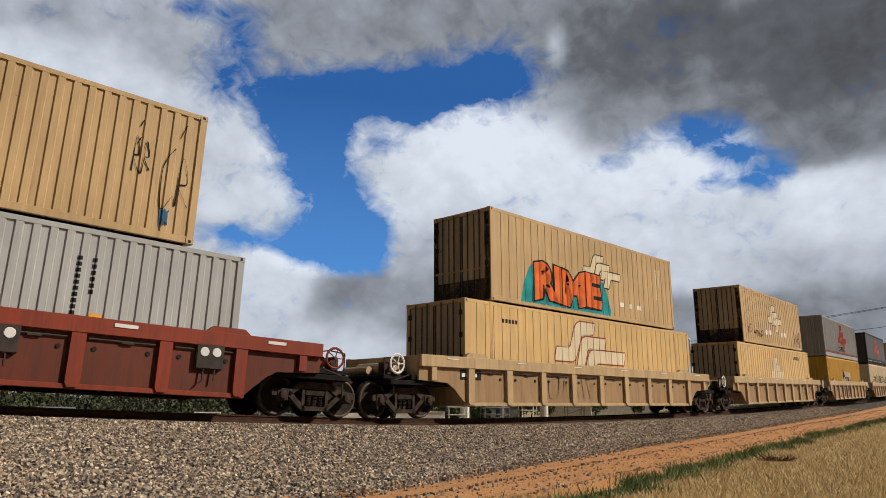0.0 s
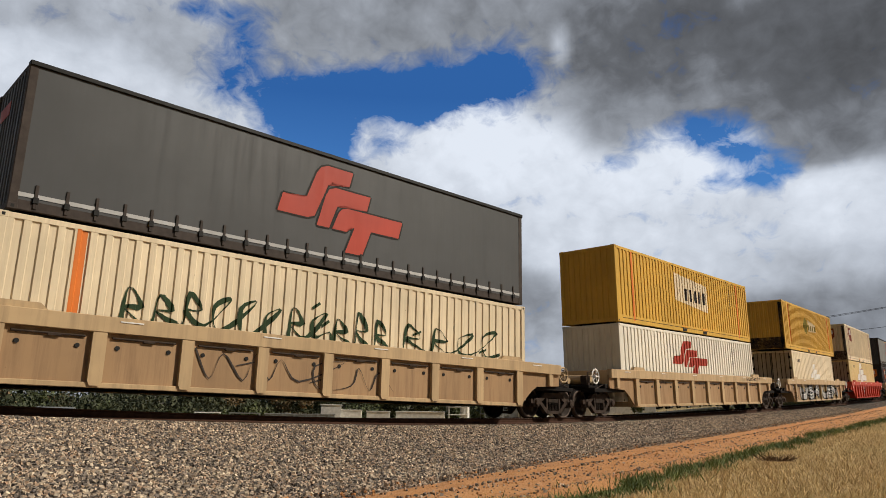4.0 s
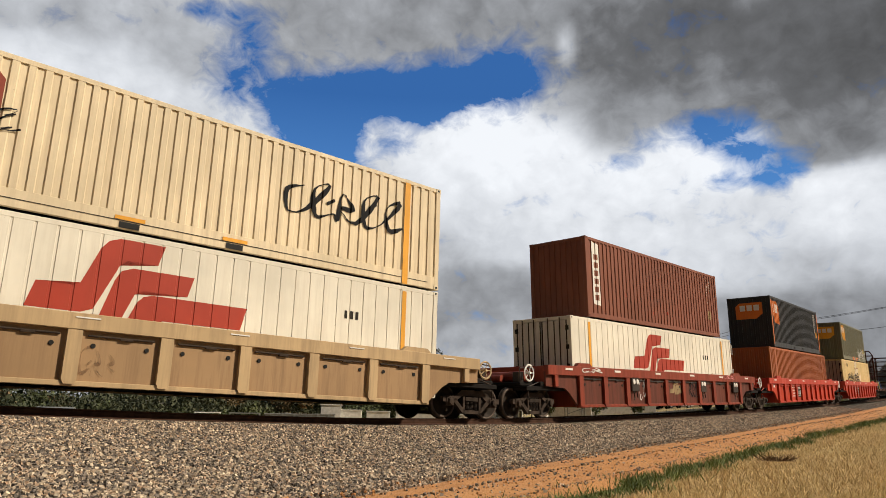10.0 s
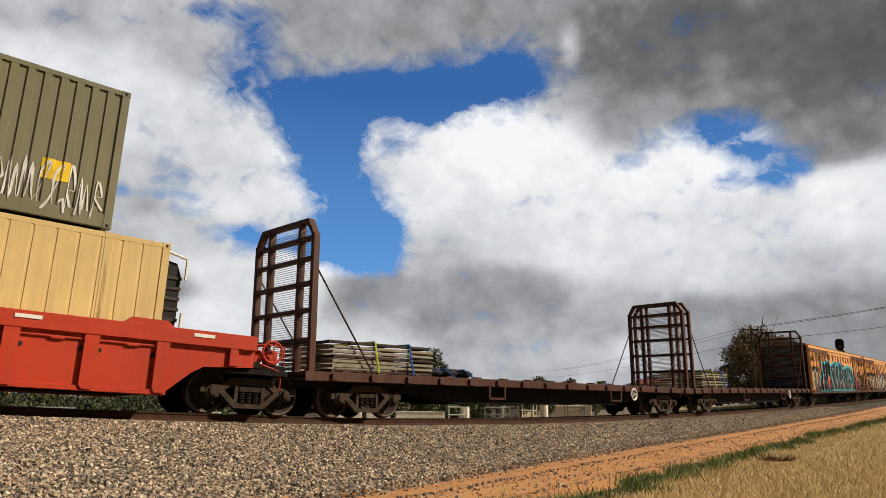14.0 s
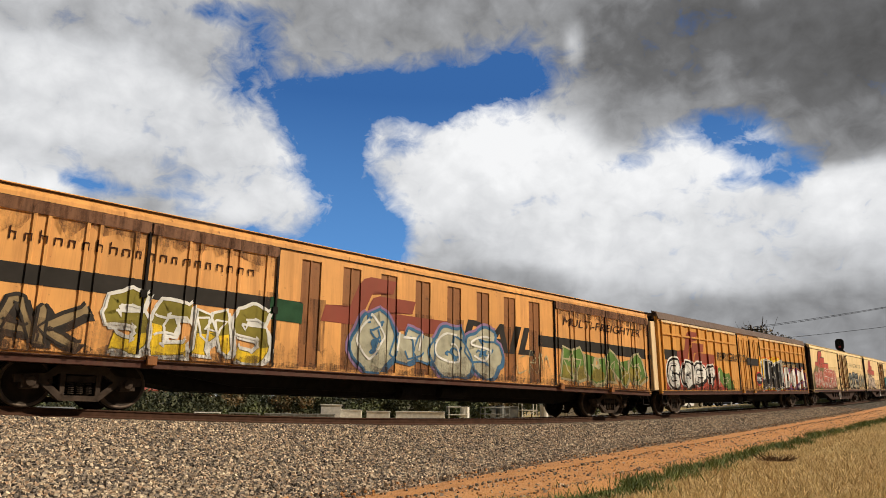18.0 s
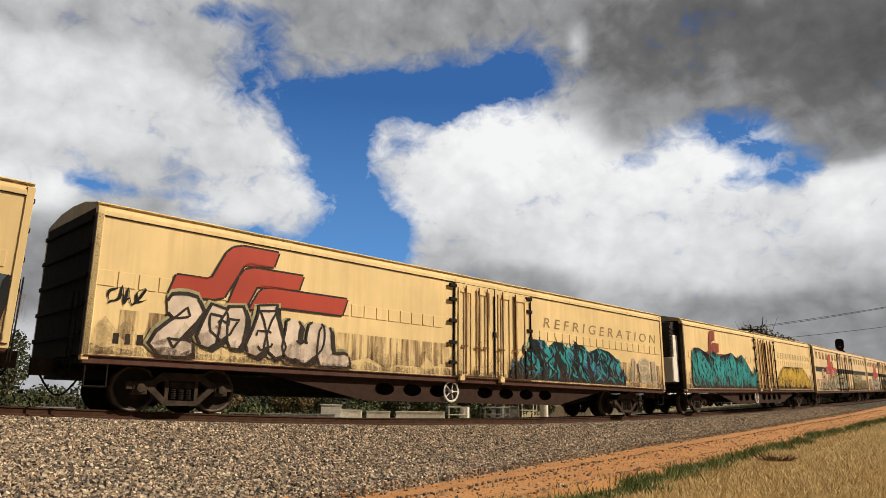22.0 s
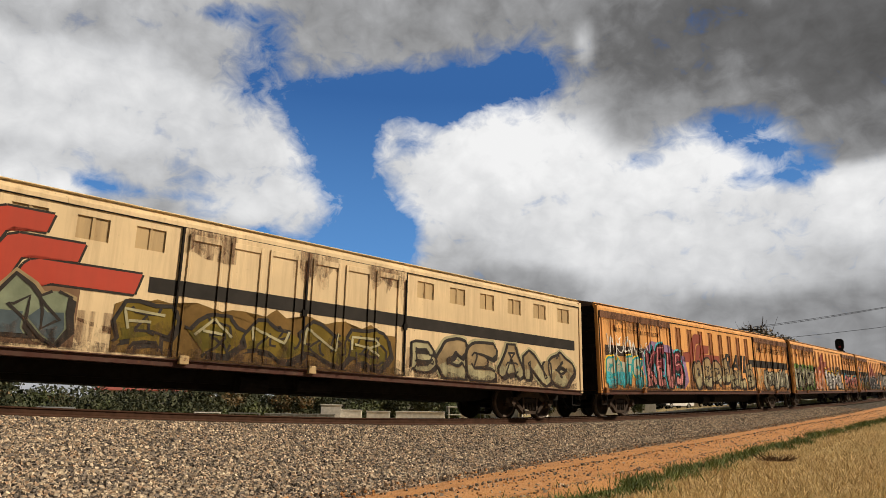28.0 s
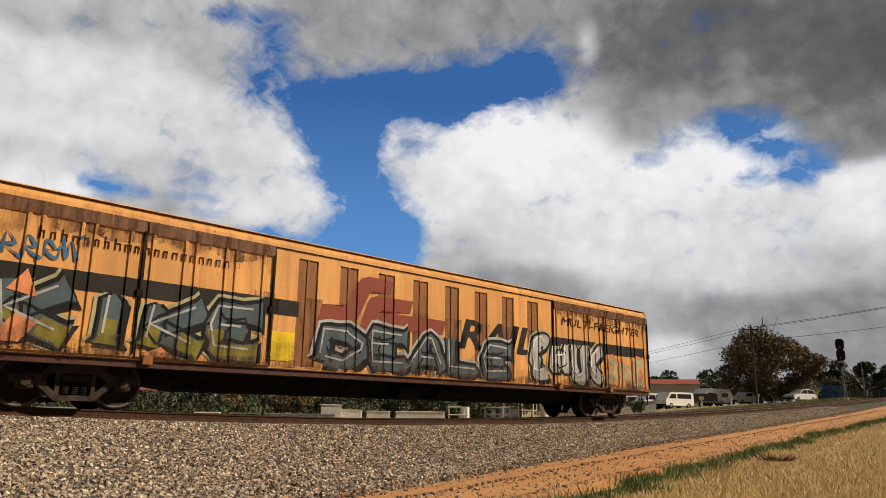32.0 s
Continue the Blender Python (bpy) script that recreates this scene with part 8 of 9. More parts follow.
def grime_band(v, P, x0, x1, z0, z1, material, layer, seed, name="grime"):
    rng = random.Random(seed)
    n = int((x1 - x0) / 0.22)
    top = [(x1 - (x1 - x0) * k / n, z1 - (z1 - z0) * 0.6 * rng.random()) for k in range(n + 1)]
    mark(v, P, [[(top[i][0], z0), top[i], top[i + 1], (top[i + 1][0], z0)][::-1] for i in range(n)], material, name, layer)


def hanging_soot(v, P, x0, x1, z0, z1, material, layer, seed):
    """Brown dust washed down from the roof edge, ragged at its foot."""
    rng = random.Random(seed)
    n = int((x1 - x0) / 0.16)
    foot = [(x0 + (x1 - x0) * k / n, z0 + (z1 - z0) * 0.75 * rng.random()) for k in range(n + 1)]
    mark(v, P, [[foot[i], foot[i + 1], (foot[i + 1][0], z1), (foot[i][0], z1)] for i in range(n)], material, "grime", layer)


for c, L in ((up7, F48), (up8, F48), (up10, F48), (up2, F40), (up3, F40)):
    part("end_grime", Shape().box(-L / 2 - 0.004, -L / 2 - 0.002, -1.15, 1.15, 0.02, 0.7), END_SOIL, c, kind="stuff")
    part("end_grime", Shape().box(-L / 2 - 0.004, -L / 2 - 0.002, -1.19, -0.98, 0.05, 2.8).box(-L / 2 - 0.004, -L / 2 - 0.002, 1.0, 1.19, 0.05, 2.8), END_SOIL, c, kind="stuff")
DUST = grime_material("brown_brake_dust", (0.035, 0.014, 0.009), (0.15, 0.058, 0.024), 0.45, 0.64, 0.75)
for k in (1, 2, 10, 11, 12):
    P = P1 if k == 1 else P2
    for j, (x0, x1) in enumerate(((-10.9, -5.15), (5.5, 10.9))):
        hanging_soot(V[k], P, x0, x1, 2.9, 3.66, DUST, 10, 700 + 7 * k + j)
        if k in (10, 11) and j == 0:
            grime_band(V[k], P, x0, x1, 1.9, 2.62, DUST, 1, 720 + k)
for k in (7, 8, 9):
    for j, (x0, x1) in enumerate(((-2.6, -1.6), (-0.1, 0.9), (2.2, 3.3))):
        hanging_soot(V[k], PM, x0, x1, 2.75, 3.66, DUST, 10, 800 + 7 * k + j)
for k, v in V.items():
    P, e = (PRB, 10.7) if k == 3 else (PR, 10.6) if k in (4, 5, 6) else (PM, 10.7) if k in (7, 8, 9) else (P1 if k == 1 else P2, 10.7)
    base = 1.04 if k in (4, 5, 6) else 0.95
    grime_band(v, P, -e, e, base, base + 0.22, SOOT, 13, 900 + k)
    grime_band(v, P, -e, e, base, base + 0.75, GRIME, 14, 930 + k)


# ---- beyond the line: yards, trees, cars, crossing ----
def ground_z(x, y):
    s, d = chainage_of(np.array([float(x)]), np.array([float(y)]))
    far = min(1, max(0, (math.hypot(x, y) - 200) / 400))
    return float((np.interp(s[0], _arc, LEVEL) + below(s[0]) - fall(d[0])) * (1 - far) + far - 0.03)


def sunk(x, y):
    """How far the land at a place lies under the level beside the line."""
    return float(fall(chainage_of(np.array([float(x)]), np.array([float(y)]))[1][0]))


BARK = plain("bark", (0.075, 0.055, 0.04), 0.9, 0, 0.35)
LEAF_GUM = leafy("gum_leaves", (0.05, 0.05, 0.02), (0.19, 0.115, 0.045))
LEAF_DARK = leafy("dark_leaves", (0.018, 0.028, 0.011), (0.065, 0.07, 0.028))
LEAF_GREEN = leafy("bush_leaves", (0.03, 0.045, 0.014), (0.10, 0.115, 0.035))
TIN = plain("grey_sheet_metal", (0.20, 0.205, 0.20), 0.6, 0.3, 0.2)
LIGHT_WALL = plain("pale_wall", (0.62, 0.60, 0.56), 0.8, 0, 0.15)
GLASS_DARK = plain("dark_glass", (0.02, 0.022, 0.025), 0.08, 0, 0.1)
RUBBER = plain("rubber", (0.02, 0.02, 0.02), 0.85)


def leaf_cloud(lobes, count, size, seed, lean=0.0):
    """Many small leaf quads filling uneven lobes (x, y, z, rx, ry, rz)."""
    rng = np.random.default_rng(seed)
    vol = np.array([l[3] * l[4] * l[5] for l in lobes]) ** 0.7
    pick = rng.choice(len(lobes), count, p=vol / vol.sum())
    u = rng.normal(size=(count, 3))
    u /= np.linalg.norm(u, axis=1)[:, None]
    r = rng.random(count) ** 0.3
    L = np.array(lobes)[pick]
    c = L[:, :3] + u * r[:, None] * L[:, 3:] * (0.85 + 0.3 * rng.random((count, 1)))
    a, b = rng.normal(size=(count, 3)), rng.normal(size=(count, 3))
    a /= np.linalg.norm(a, axis=1)[:, None]
    b -= a * (a * b).sum(1)[:, None]
    b /= np.linalg.norm(b, axis=1)[:, None]
    s = size * (0.5 + rng.random((count, 1)))
    v = np.stack([c - a * s, c + b * s * 0.45, c + a * s, c - b * s * 0.45], 1).reshape(-1, 3)
    me = bpy.data.meshes.new("crown")
    me.from_pydata(v.tolist(), [], np.arange(count * 4).reshape(-1, 4).tolist())
    return me


def tree(x, y, h, w, leaves, seed, label, lobes=7, count=2600, leaf=0.22, base=0.25, group="trees beyond the line", top=0):
    t = thing("tree", label, "tree", group)
    h += sunk(x, y)
    rng = random.Random(seed)
    tr = Shape()
    fork = Vector((0, 0, h * (base + 0.12)))
    tr.rod((0, 0, -0.2), fork, 0.03 * h, 8, 0.018 * h)
    ls = []
    for k in range(lobes):
        a = k * math.tau / lobes + rng.uniform(-0.4, 0.4)
        rr = w * 0.5 * rng.uniform(0.2, 0.74)
        z = h * rng.uniform(base + 0.18, 0.82)
        p = (rr * math.cos(a), rr * math.sin(a), z)
        tr.rod(fork, p, 0.012 * h, 6, 0.004 * h)
        ls.append((*p, w * rng.uniform(0.15, 0.24), w * rng.uniform(0.15, 0.24), h * rng.uniform(0.11, 0.17)))
    ls.append((0, 0, h * 0.83, w * 0.24, w * 0.24, h * 0.16))
    for k in range(top):
        a = rng.uniform(-0.5, 0.5)
        tr.rod((a * w * 0.3, 0, h * 0.8), (a * w * 0.55, rng.uniform(-0.5, 0.5), h * rng.uniform(1.02, 1.14)), 0.05, 5, 0.015)
    part("trunk", tr, BARK, t)
    part("crown", leaf_cloud(ls, count, leaf, seed), leaves, t)
    t.matrix_basis = pose(x, y, ground_z(x, y), 0, 0, seed * 37 % 360)
    return t


tree(109.4, 25.6, 10.5, 12.5, LEAF_GUM, 3, "large gum tree with rusty sunlit crown and bare top twigs", 22, 20000, 0.19, 0.0, top=9)
tree(112.5, 20.5, 7.6, 6.5, LEAF_GUM, 5, "gum tree with a dull green crown", 12, 9000, 0.19, 0.0)
tree(138.0, 23.0, 7.8, 8.0, LEAF_GUM, 8, "dull green gum tree beside the road", 12, 7000, 0.2, 0.0)
tree(139.0, 19.6, 6.6, 6.0, LEAF_DARK, 9, "dark leafy tree beside the road", 10, 5000, 0.2, 0.0)
for k, (x, y, h, w) in enumerate(((149, 16.5, 6.6, 6), (150, 13.2, 6.0, 6), (155, 10.5, 6.4, 7), (160, 6.5, 6.0, 7), (163, 2.0, 6.4, 8))):
    tree(x, y, h, w, LEAF_DARK, 20 + k, "dark tree behind the level crossing", 8, 3200, 0.26, 0.0)
for k, (x, y, h, w) in enumerate(((178, 66.5, 6.6, 7), (179, 62.8, 8.0, 8), (181.5, 57.5, 4.6, 5), (182, 53.8, 8.2, 9), (183, 49.5, 7.0, 8), (184, 45, 6.5, 8))):
    tree(x, y, h, w, LEAF_DARK, 40 + k, "distant dark tree against the clouds", 6, 1300, 0.38, 0.12)
tree(95.3, 72.9, 9.0, 6.6, LEAF_DARK, 61, "round leafy tree standing alone far beyond the line", 10, 3600, 0.22, 0.15)
tree(57.6, 138.5, 13.8, 9.0, LEAF_DARK, 62, "tall dark tree far beyond the line", 7, 1500, 0.4, 0.2)
for k in range(16):
    x, y = 120 + k * 5.5, 150 - k * 6.2
    tree(x, y, 5.2 + (k * 7 % 4) * 0.5, 7, LEAF_DARK, 70 + k, "low dark tree in the far tree line", 5, 500, 0.5, 0.05)

pm = thing("palm_tree", "palm tree with a small crown far beyond the line", "tree", "trees beyond the line")
part("trunk", Shape().rod((0, 0, -0.2), (0, 0, 11.6), 0.22, 8, 0.14), BARK, pm)
for k in range(22):
    a, up = k * 2.4, 0.9 - (k % 6) * 0.34
    pts = [(j * 0.3 * math.cos(a), j * 0.3 * math.sin(a), 11.6 + up * j * 0.28 - 0.06 * j * j) for j in range(6)]
    part("frond", Shape().tube(pts, 0.10, 4), LEAF_DARK, pm)
pm.matrix_basis = pose(115.9, 124.4, ground_z(115.9, 124.4))


def bush(x, y, h, w, seed, leaves=None):
    b = thing("bush", "untidy green bush beside the yard fence", "bush", "bushes beyond the line")
    h += sunk(x, y)
    rng = random.Random(seed)
    ls = [(rng.uniform(-0.5, 0.5) * w, rng.uniform(-0.4, 0.4) * w, h * rng.uniform(0.3, 0.72), w * 0.32, w * 0.32, h * 0.3) for _ in range(5)]
    part("stem", Shape().rod((0, 0, -0.1), (0.1, 0, h * 0.5), 0.05, 6, 0.02), BARK, b)
    part("crown", leaf_cloud(ls, 700, 0.11, seed), leaves or LEAF_GREEN, b)
    b.matrix_basis = pose(x, y, ground_z(x, y))
    return b


# dense dark shrubbery that closes the view under and behind the train
def hedge(x, y, h, w, seed, leaves):
    b = thing("shrub", "dense dark green shrub beyond the line", "shrub", "shrubs beyond the line")
    h += sunk(x, y)
    rng = random.Random(seed)
    ls = [(rng.uniform(-0.55, 0.55) * w, rng.uniform(-0.3, 0.3) * w, h * rng.uniform(0.15, 0.8), w * 0.3, w * 0.3, h * 0.24) for _ in range(9)]
    part("stem", Shape().rod((0, 0, -0.1), (0.1, 0, h * 0.6), 0.06, 6, 0.02), BARK, b)
    part("crown", leaf_cloud(ls, 1500, 0.045 * w, seed), leaves, b)
    b.matrix_basis = pose(x, y, ground_z(x, y), 0, 0, seed * 31 % 360)


_h = random.Random(5)
for k in range(46):
    rel = -33 + 40 * k / 45
    a, far = radians(53.25 + rel), 54 + 22 * k / 45 + _h.uniform(-3, 3)
    hedge(far * math.sin(a), far * math.cos(a), _h.uniform(2.3, 3.0) - 0.6 * k / 45, 3.6, 800 + k, LEAF_DARK if k % 6 else LEAF_GUM)
for k in range(17):
    y = 41 - 2.2 * k
    hedge(116.5 + 0.9 * k + _h.uniform(-1, 1), y, _h.uniform(2.6, 3.6), 4.2, 860 + k, LEAF_DARK)


_r = random.Random(77)
for k in range(34):
    f = k / 33
    x, y = 15.5 + 16 * f + _r.uniform(-1, 1), 48 - 8 * f + _r.uniform(-3, 5)
    bush(x, y, _r.uniform(1.3, 2.6) if f < 0.75 else _r.uniform(1.0, 1.6), _r.uniform(1.6, 2.6), 300 + k, LEAF_GREEN if k % 4 == 0 else LEAF_DARK)
for k, (x, y, h) in enumerate(((31.8, 30.4, 0.9), (33.0, 29.8, 1.1), (36.6, 27.6, 0.8), (38.2, 27.6, 1.0), (40.5, 27.0, 0.8), (43, 28.4, 1.0), (22.5, 33.6, 1.2), (24, 33.0, 1.1), (25.4, 32.0, 1.0), (48.5, 27.0, 0.7), (57, 26.5, 0.6), (63, 25.5, 0.6))):
    bush(x, y, h + 0.35, 1.4, 350 + k)


def low_wall(name, a, b, h, thick, mat, label, category, ribs=0):
    w = thing(name, label, category, "yard walls beyond the line")
    h += sunk(*a)
    L = math.hypot(b[0] - a[0], b[1] - a[1])
    part("panel", Shape().box(0, L, -thick / 2, thick / 2, -0.2, h, 0.02), mat, w)
    part("capping", Shape().box(-0.03, L + 0.03, -thick / 2 - 0.03, thick / 2 + 0.03, h - 0.06, h, 0.01), mat, w)
    for k in range(ribs):
        x = L * (k + 0.5) / ribs
        part("post", Shape().box(x - 0.05, x + 0.05, -thick / 2 - 0.05, -thick / 2 + 0.002, -0.2, h - 0.02), TIN, w)
    w.matrix_basis = pose(a[0], a[1], ground_z(*a), 0, 0, math.degrees(math.atan2(b[1] - a[1], b[0] - a[0])))
    return w


low_wall("concrete_block", (29.1, 30.2), (29.9, 29.4), 1.18, 1.2, LIGHT_WALL, "pale concrete block in the yard beyond the line", "concrete block")
low_wall("white_tank", (30.3, 30.4), (31.4, 29.2), 0.86, 1.0, LIGHT_WALL, "long white tank lying in the yard", "tank")
low_wall("white_tank", (31.7, 29.1), (32.6, 28.1), 0.74, 0.9, LIGHT_WALL, "short white tank lying in the yard", "tank")
low_wall("white_wall", (33.5, 28.4), (35.4, 26.2), 0.66, 0.2, LIGHT_WALL, "low white wall beyond the line", "wall", 0)
low_wall("sheet_fence", (25.6, 30.8), (28.6, 28.6), 0.8, 0.06, TIN, "grey sheet metal fence along the yard", "fence", 6)
low_wall("sheet_fence", (16.8, 35.6), (21.3, 31.6), 1.0, 0.06, TIN, "weathered grey sheet fence with gaps", "fence", 5)
low_wall("sheet_fence", (45.6, 30.4), (47.4, 28.2), 0.62, 0.06, TIN, "low grey sheet fence panel", "fence", 2)
low_wall("white_wall", (52.4, 29.0), (54.4, 25.6), 0.5, 0.2, LIGHT_WALL, "low pale wall beyond the line", "wall", 0)
low_wall("white_wall", (62.0, 30.0), (66.0, 24.6), 0.7, 0.2, LIGHT_WALL, "low pale wall near the parked vans", "wall", 0)


def rack(x, y, w, h, turn, mat, seed):
    """Open steel frame standing in the yard."""
    r = thing("steel_rack", "open rusty steel rack standing in the yard", "rack", "yard racks")
    h += sunk(x, y)
    for sx in (0, w):
        for sy in (0, 0.7):
            part("upright", Shape().rod((sx, sy, -0.1), (sx, sy, h), 0.035, 6), mat, r)
    for z in (h * 0.62, h - 0.05):
        part("shelf", Shape().box(-0.05, w + 0.05, -0.05, 0.75, z, z + 0.06, 0.01), mat, r)
    part("brace", Shape().rod((0, 0, h * 0.3), (w, 0, h * 0.62), 0.025, 6), mat, r)
    r.matrix_basis = pose(x, y, ground_z(x, y), 0, 0, turn)


_k = random.Random(12)
for k, (x, y) in enumerate(((18.2, 34.4), (20.4, 33.6), (22.6, 32.6), (24.0, 31.6), (36.4, 26.6), (39.2, 25.8), (43.5, 25.6), (49.5, 25.2))):
    rack(x, y, _k.uniform(1.0, 1.8), _k.uniform(0.7, 1.0), -38 + _k.uniform(-8, 8), TIN if k % 2 else LIGHT_WALL, k)


def drum(x, y, mat, label):
    d = thing("drum", label, "drum", "yard drums")
    h = 0.75 + sunk(x, y)
    part("shell", Shape().lathe((0, 0, 1), (0, 0, 0), [(0.001, -0.1), (0.3, -0.1), (0.3, h * 0.33), (0.315, h * 0.35), (0.3, h * 0.37), (0.3, h), (0.001, h)], 14), mat, d)
    part("lid", Shape().lathe((0, 0, 1), (0, 0, h), [(0.001, 0.0), (0.29, 0.0), (0.31, 0.02), (0.001, 0.03)], 14), mat, d)
    d.matrix_basis = pose(x, y, ground_z(x, y))


for x, y, w_ in ((17.4, 35.2, 1), (19.3, 33.9, 0), (21.6, 32.9, 1), (27.2, 31.0, 0), (37.8, 26.4, 1), (41.2, 25.9, 0), (46.6, 25.6, 1)):
    drum(x, y, LIGHT_WALL if w_ else TIN, "white drum standing in the yard" if w_ else "grey steel drum standing in the yard")


def shed(x, y, w, d, h, wall, roof, label, turn=-40):
    s = thing("shed", label, "shed", "sheds beyond the line")
    h += sunk(x, y)
    part("wall", Shape().box(-w / 2, w / 2, -d / 2, d / 2, -0.2, h), wall, s)
    part("roof", Shape().plate([(-d / 2 - 0.2, h), (0, h + 0.14 * d), (d / 2 + 0.2, h), (d / 2 + 0.2, h + 0.06), (0, h + 0.14 * d + 0.07), (-d / 2 - 0.2, h + 0.06)], -w / 2 - 0.15, w / 2 + 0.15, "x"), roof, s)
    part("door", Shape().box(-0.5, 0.5, -d / 2 - 0.03, -d / 2 + 0.01, 0, min(2.0, h - 0.2)), TIN, s)
    s.matrix_basis = pose(x, y, ground_z(x, y), 0, 0, turn)
    return s


ROOF_RED = plain("red_roof_sheet", (0.30, 0.075, 0.05), 0.6, 0, 0.2)
shed(22.8, 41.0, 1.7, 1.5, 0.5, TIN, TIN, "small grey shed with a grey roof among bushes")
shed(19.4, 40.6, 1.6, 1.4, 1.0, LIGHT_WALL, TIN, "pale garden shed among bushes")
shed(114.0, 40.5, 9.0, 6.0, 2.3, LIGHT_WALL, ROOF_RED, "low house with a red sheet roof", -62)
shed(38, 62, 8.0, 6.0, 2.2, LIGHT_WALL, ROOF_RED, "house with a red roof behind the bushes")
shed(60, 52, 7.0, 5.0, 2.2, LIGHT_WALL, TIN, "pale house with a grey roof")


def vehicle(name, label, side, glass, L, wheels, x, y, turn, body, width=1.8):
    v = thing(name, label, "vehicle", "parked vehicles")
    part("body", Shape().plate(side, -width / 2, width / 2), body, v)
    for k, g in enumerate(glass):
        part("window", Shape().plate(g, -width / 2 - 0.012, -width / 2 + 0.02), GLASS_DARK, v)
        part("window", Shape().plate(g, width / 2 - 0.02, width / 2 + 0.012), GLASS_DARK, v)
    for wx in wheels:
        for o in (-1, 1):
            w = part("tyre", Shape().lathe((0, o, 0), (wx, o * (width / 2 - 0.1), 0.34), [(0.2, 0.11), (0.32, 0.11), (0.34, 0.06), (0.34, -0.08), (0.2, -0.1)], 16), RUBBER, v)
            part("rim", Shape().lathe((0, o, 0), (wx, o * (width / 2 - 0.1), 0.34), [(0.001, 0.1), (0.18, 0.1), (0.2, 0.08), (0.2, 0.0), (0.001, 0.0)], 12), TIN, w)
    part("bumper", Shape().box(-L / 2 - 0.05, -L / 2 + 0.12, -width / 2, width / 2, 0.35, 0.55, 0.03), BLACK, v)
    part("bumper", Shape().box(L / 2 - 0.12, L / 2 + 0.05, -width / 2, width / 2, 0.35, 0.55, 0.03), BLACK, v)
    part("headlight", Shape().box(-L / 2 - 0.02, -L / 2 + 0.08, -width / 2 + 0.05, -width / 2 + 0.4, 0.62, 0.78, 0.02), WHITE, v)
    part("headlight", Shape().box(-L / 2 - 0.02, -L / 2 + 0.08, width / 2 - 0.4, width / 2 - 0.05, 0.62, 0.78, 0.02), WHITE, v)
    v.matrix_basis = pose(x, y, ground_z(x, y), 0, 0, turn)
    return v


CAR_WHITE = plain("white_car_paint", (0.78, 0.78, 0.78), 0.25, 0, 0.03)
SUV = [(-2.3, 0.32), (2.3, 0.32), (2.32, 0.9), (2.15, 1.05), (1.75, 1.6), (0.6, 1.72), (-0.35, 1.68), (-1.15, 1.08), (-2.1, 0.95), (-2.3, 0.7)]
SUV_G = [[(-1.0, 1.1), (-0.3, 1.58), (0.4, 1.62), (0.4, 1.1)], [(0.48, 1.1), (0.48, 1.62), (1.6, 1.54), (1.95, 1.1)]]
vehicle("car", "white four-wheel-drive car parked beyond the line", SUV, SUV_G, 4.6, (-1.45, 1.45), 110.2, 20.6, -28, CAR_WHITE)
UTE = [(-2.5, 0.36), (2.5, 0.36), (2.5, 1.0), (0.7, 1.0), (0.55, 1.62), (-0.5, 1.68), (-1.2, 1.1), (-2.4, 1.0), (-2.5, 0.7)]
vehicle("car", "white utility truck with an open tray", UTE, [[(-1.05, 1.1), (-0.45, 1.58), (0.42, 1.54), (0.5, 1.1)]], 5.0, (-1.6, 1.6), 108.6, 27.4, -28, CAR_WHITE)
CARAVAN = [(-2.6, 0.45), (2.6, 0.45), (2.7, 1.4), (2.3, 2.3), (-2.0, 2.35), (-2.7, 1.5)]
CAR_G = [[(-1.9, 1.2), (-1.9, 1.75), (-0.7, 1.75), (-0.7, 1.2)], [(0.6, 1.2), (0.6, 1.75), (1.9, 1.75), (1.9, 1.2)]]
vehicle("caravan", "white caravan parked beyond the line", CARAVAN, CAR_G, 5.4, (-0.3, 0.5), 103.6, 30.5, -26, CAR_WHITE, 2.2)
BUS = [(-2.4, 0.35), (2.4, 0.35), (2.4, 1.8), (2.2, 1.95), (-1.5, 1.95), (-2.2, 1.2), (-2.4, 1.0)]
BUS_G = [[(-1.9, 1.2), (-1.4, 1.75), (-0.6, 1.75), (-0.6, 1.2)], [(-0.4, 1.2), (-0.4, 1.75), (2.0, 1.75), (2.0, 1.2)]]
for k, (x, y) in enumerate(((87.6, 36.6), (88.9, 33.4), (89.6, 31.0))):
    vehicle("van", "white van parked in a row beyond the line", BUS, BUS_G, 4.8, (-1.5, 1.5), x, y, -24, CAR_WHITE)
trl = thing("trailer", "dark grey trailer with a railed tray", "trailer", "parked vehicles")
part("tray", Shape().box(-2.2, 2.2, -0.9, 0.9, 0.6, 0.75, 0.02), TIN, trl)
part("cage", Shape().box(-2.2, 2.2, -0.9, -0.86, 0.75, 1.7).box(-2.2, 2.2, 0.86, 0.9, 0.75, 1.7), SLATE, trl)
for o in (-1, 1):
    part("tyre", Shape().lathe((0, o, 0), (0.2, o * 0.8, 0.34), [(0.15, 0.1), (0.34, 0.08), (0.34, -0.08), (0.15, -0.1)], 14), RUBBER, trl)
trl.matrix_basis = pose(95.5, 29.8, ground_z(95.5, 29.8), 0, 0, -72)

strip("road", spaced([(62, 200, 60)]), lambda s: [(-7.5 - k * 1.6, below(s) - fall(-7.5 - k * 1.6) + 0.035 + 0.02 * (2 - abs(k - 2))) for k in range(5)],
      plain("worn_asphalt", (0.085, 0.08, 0.075), 0.9, 0, 0.3, 0.8), "worn grey asphalt road beyond the railway", "road")

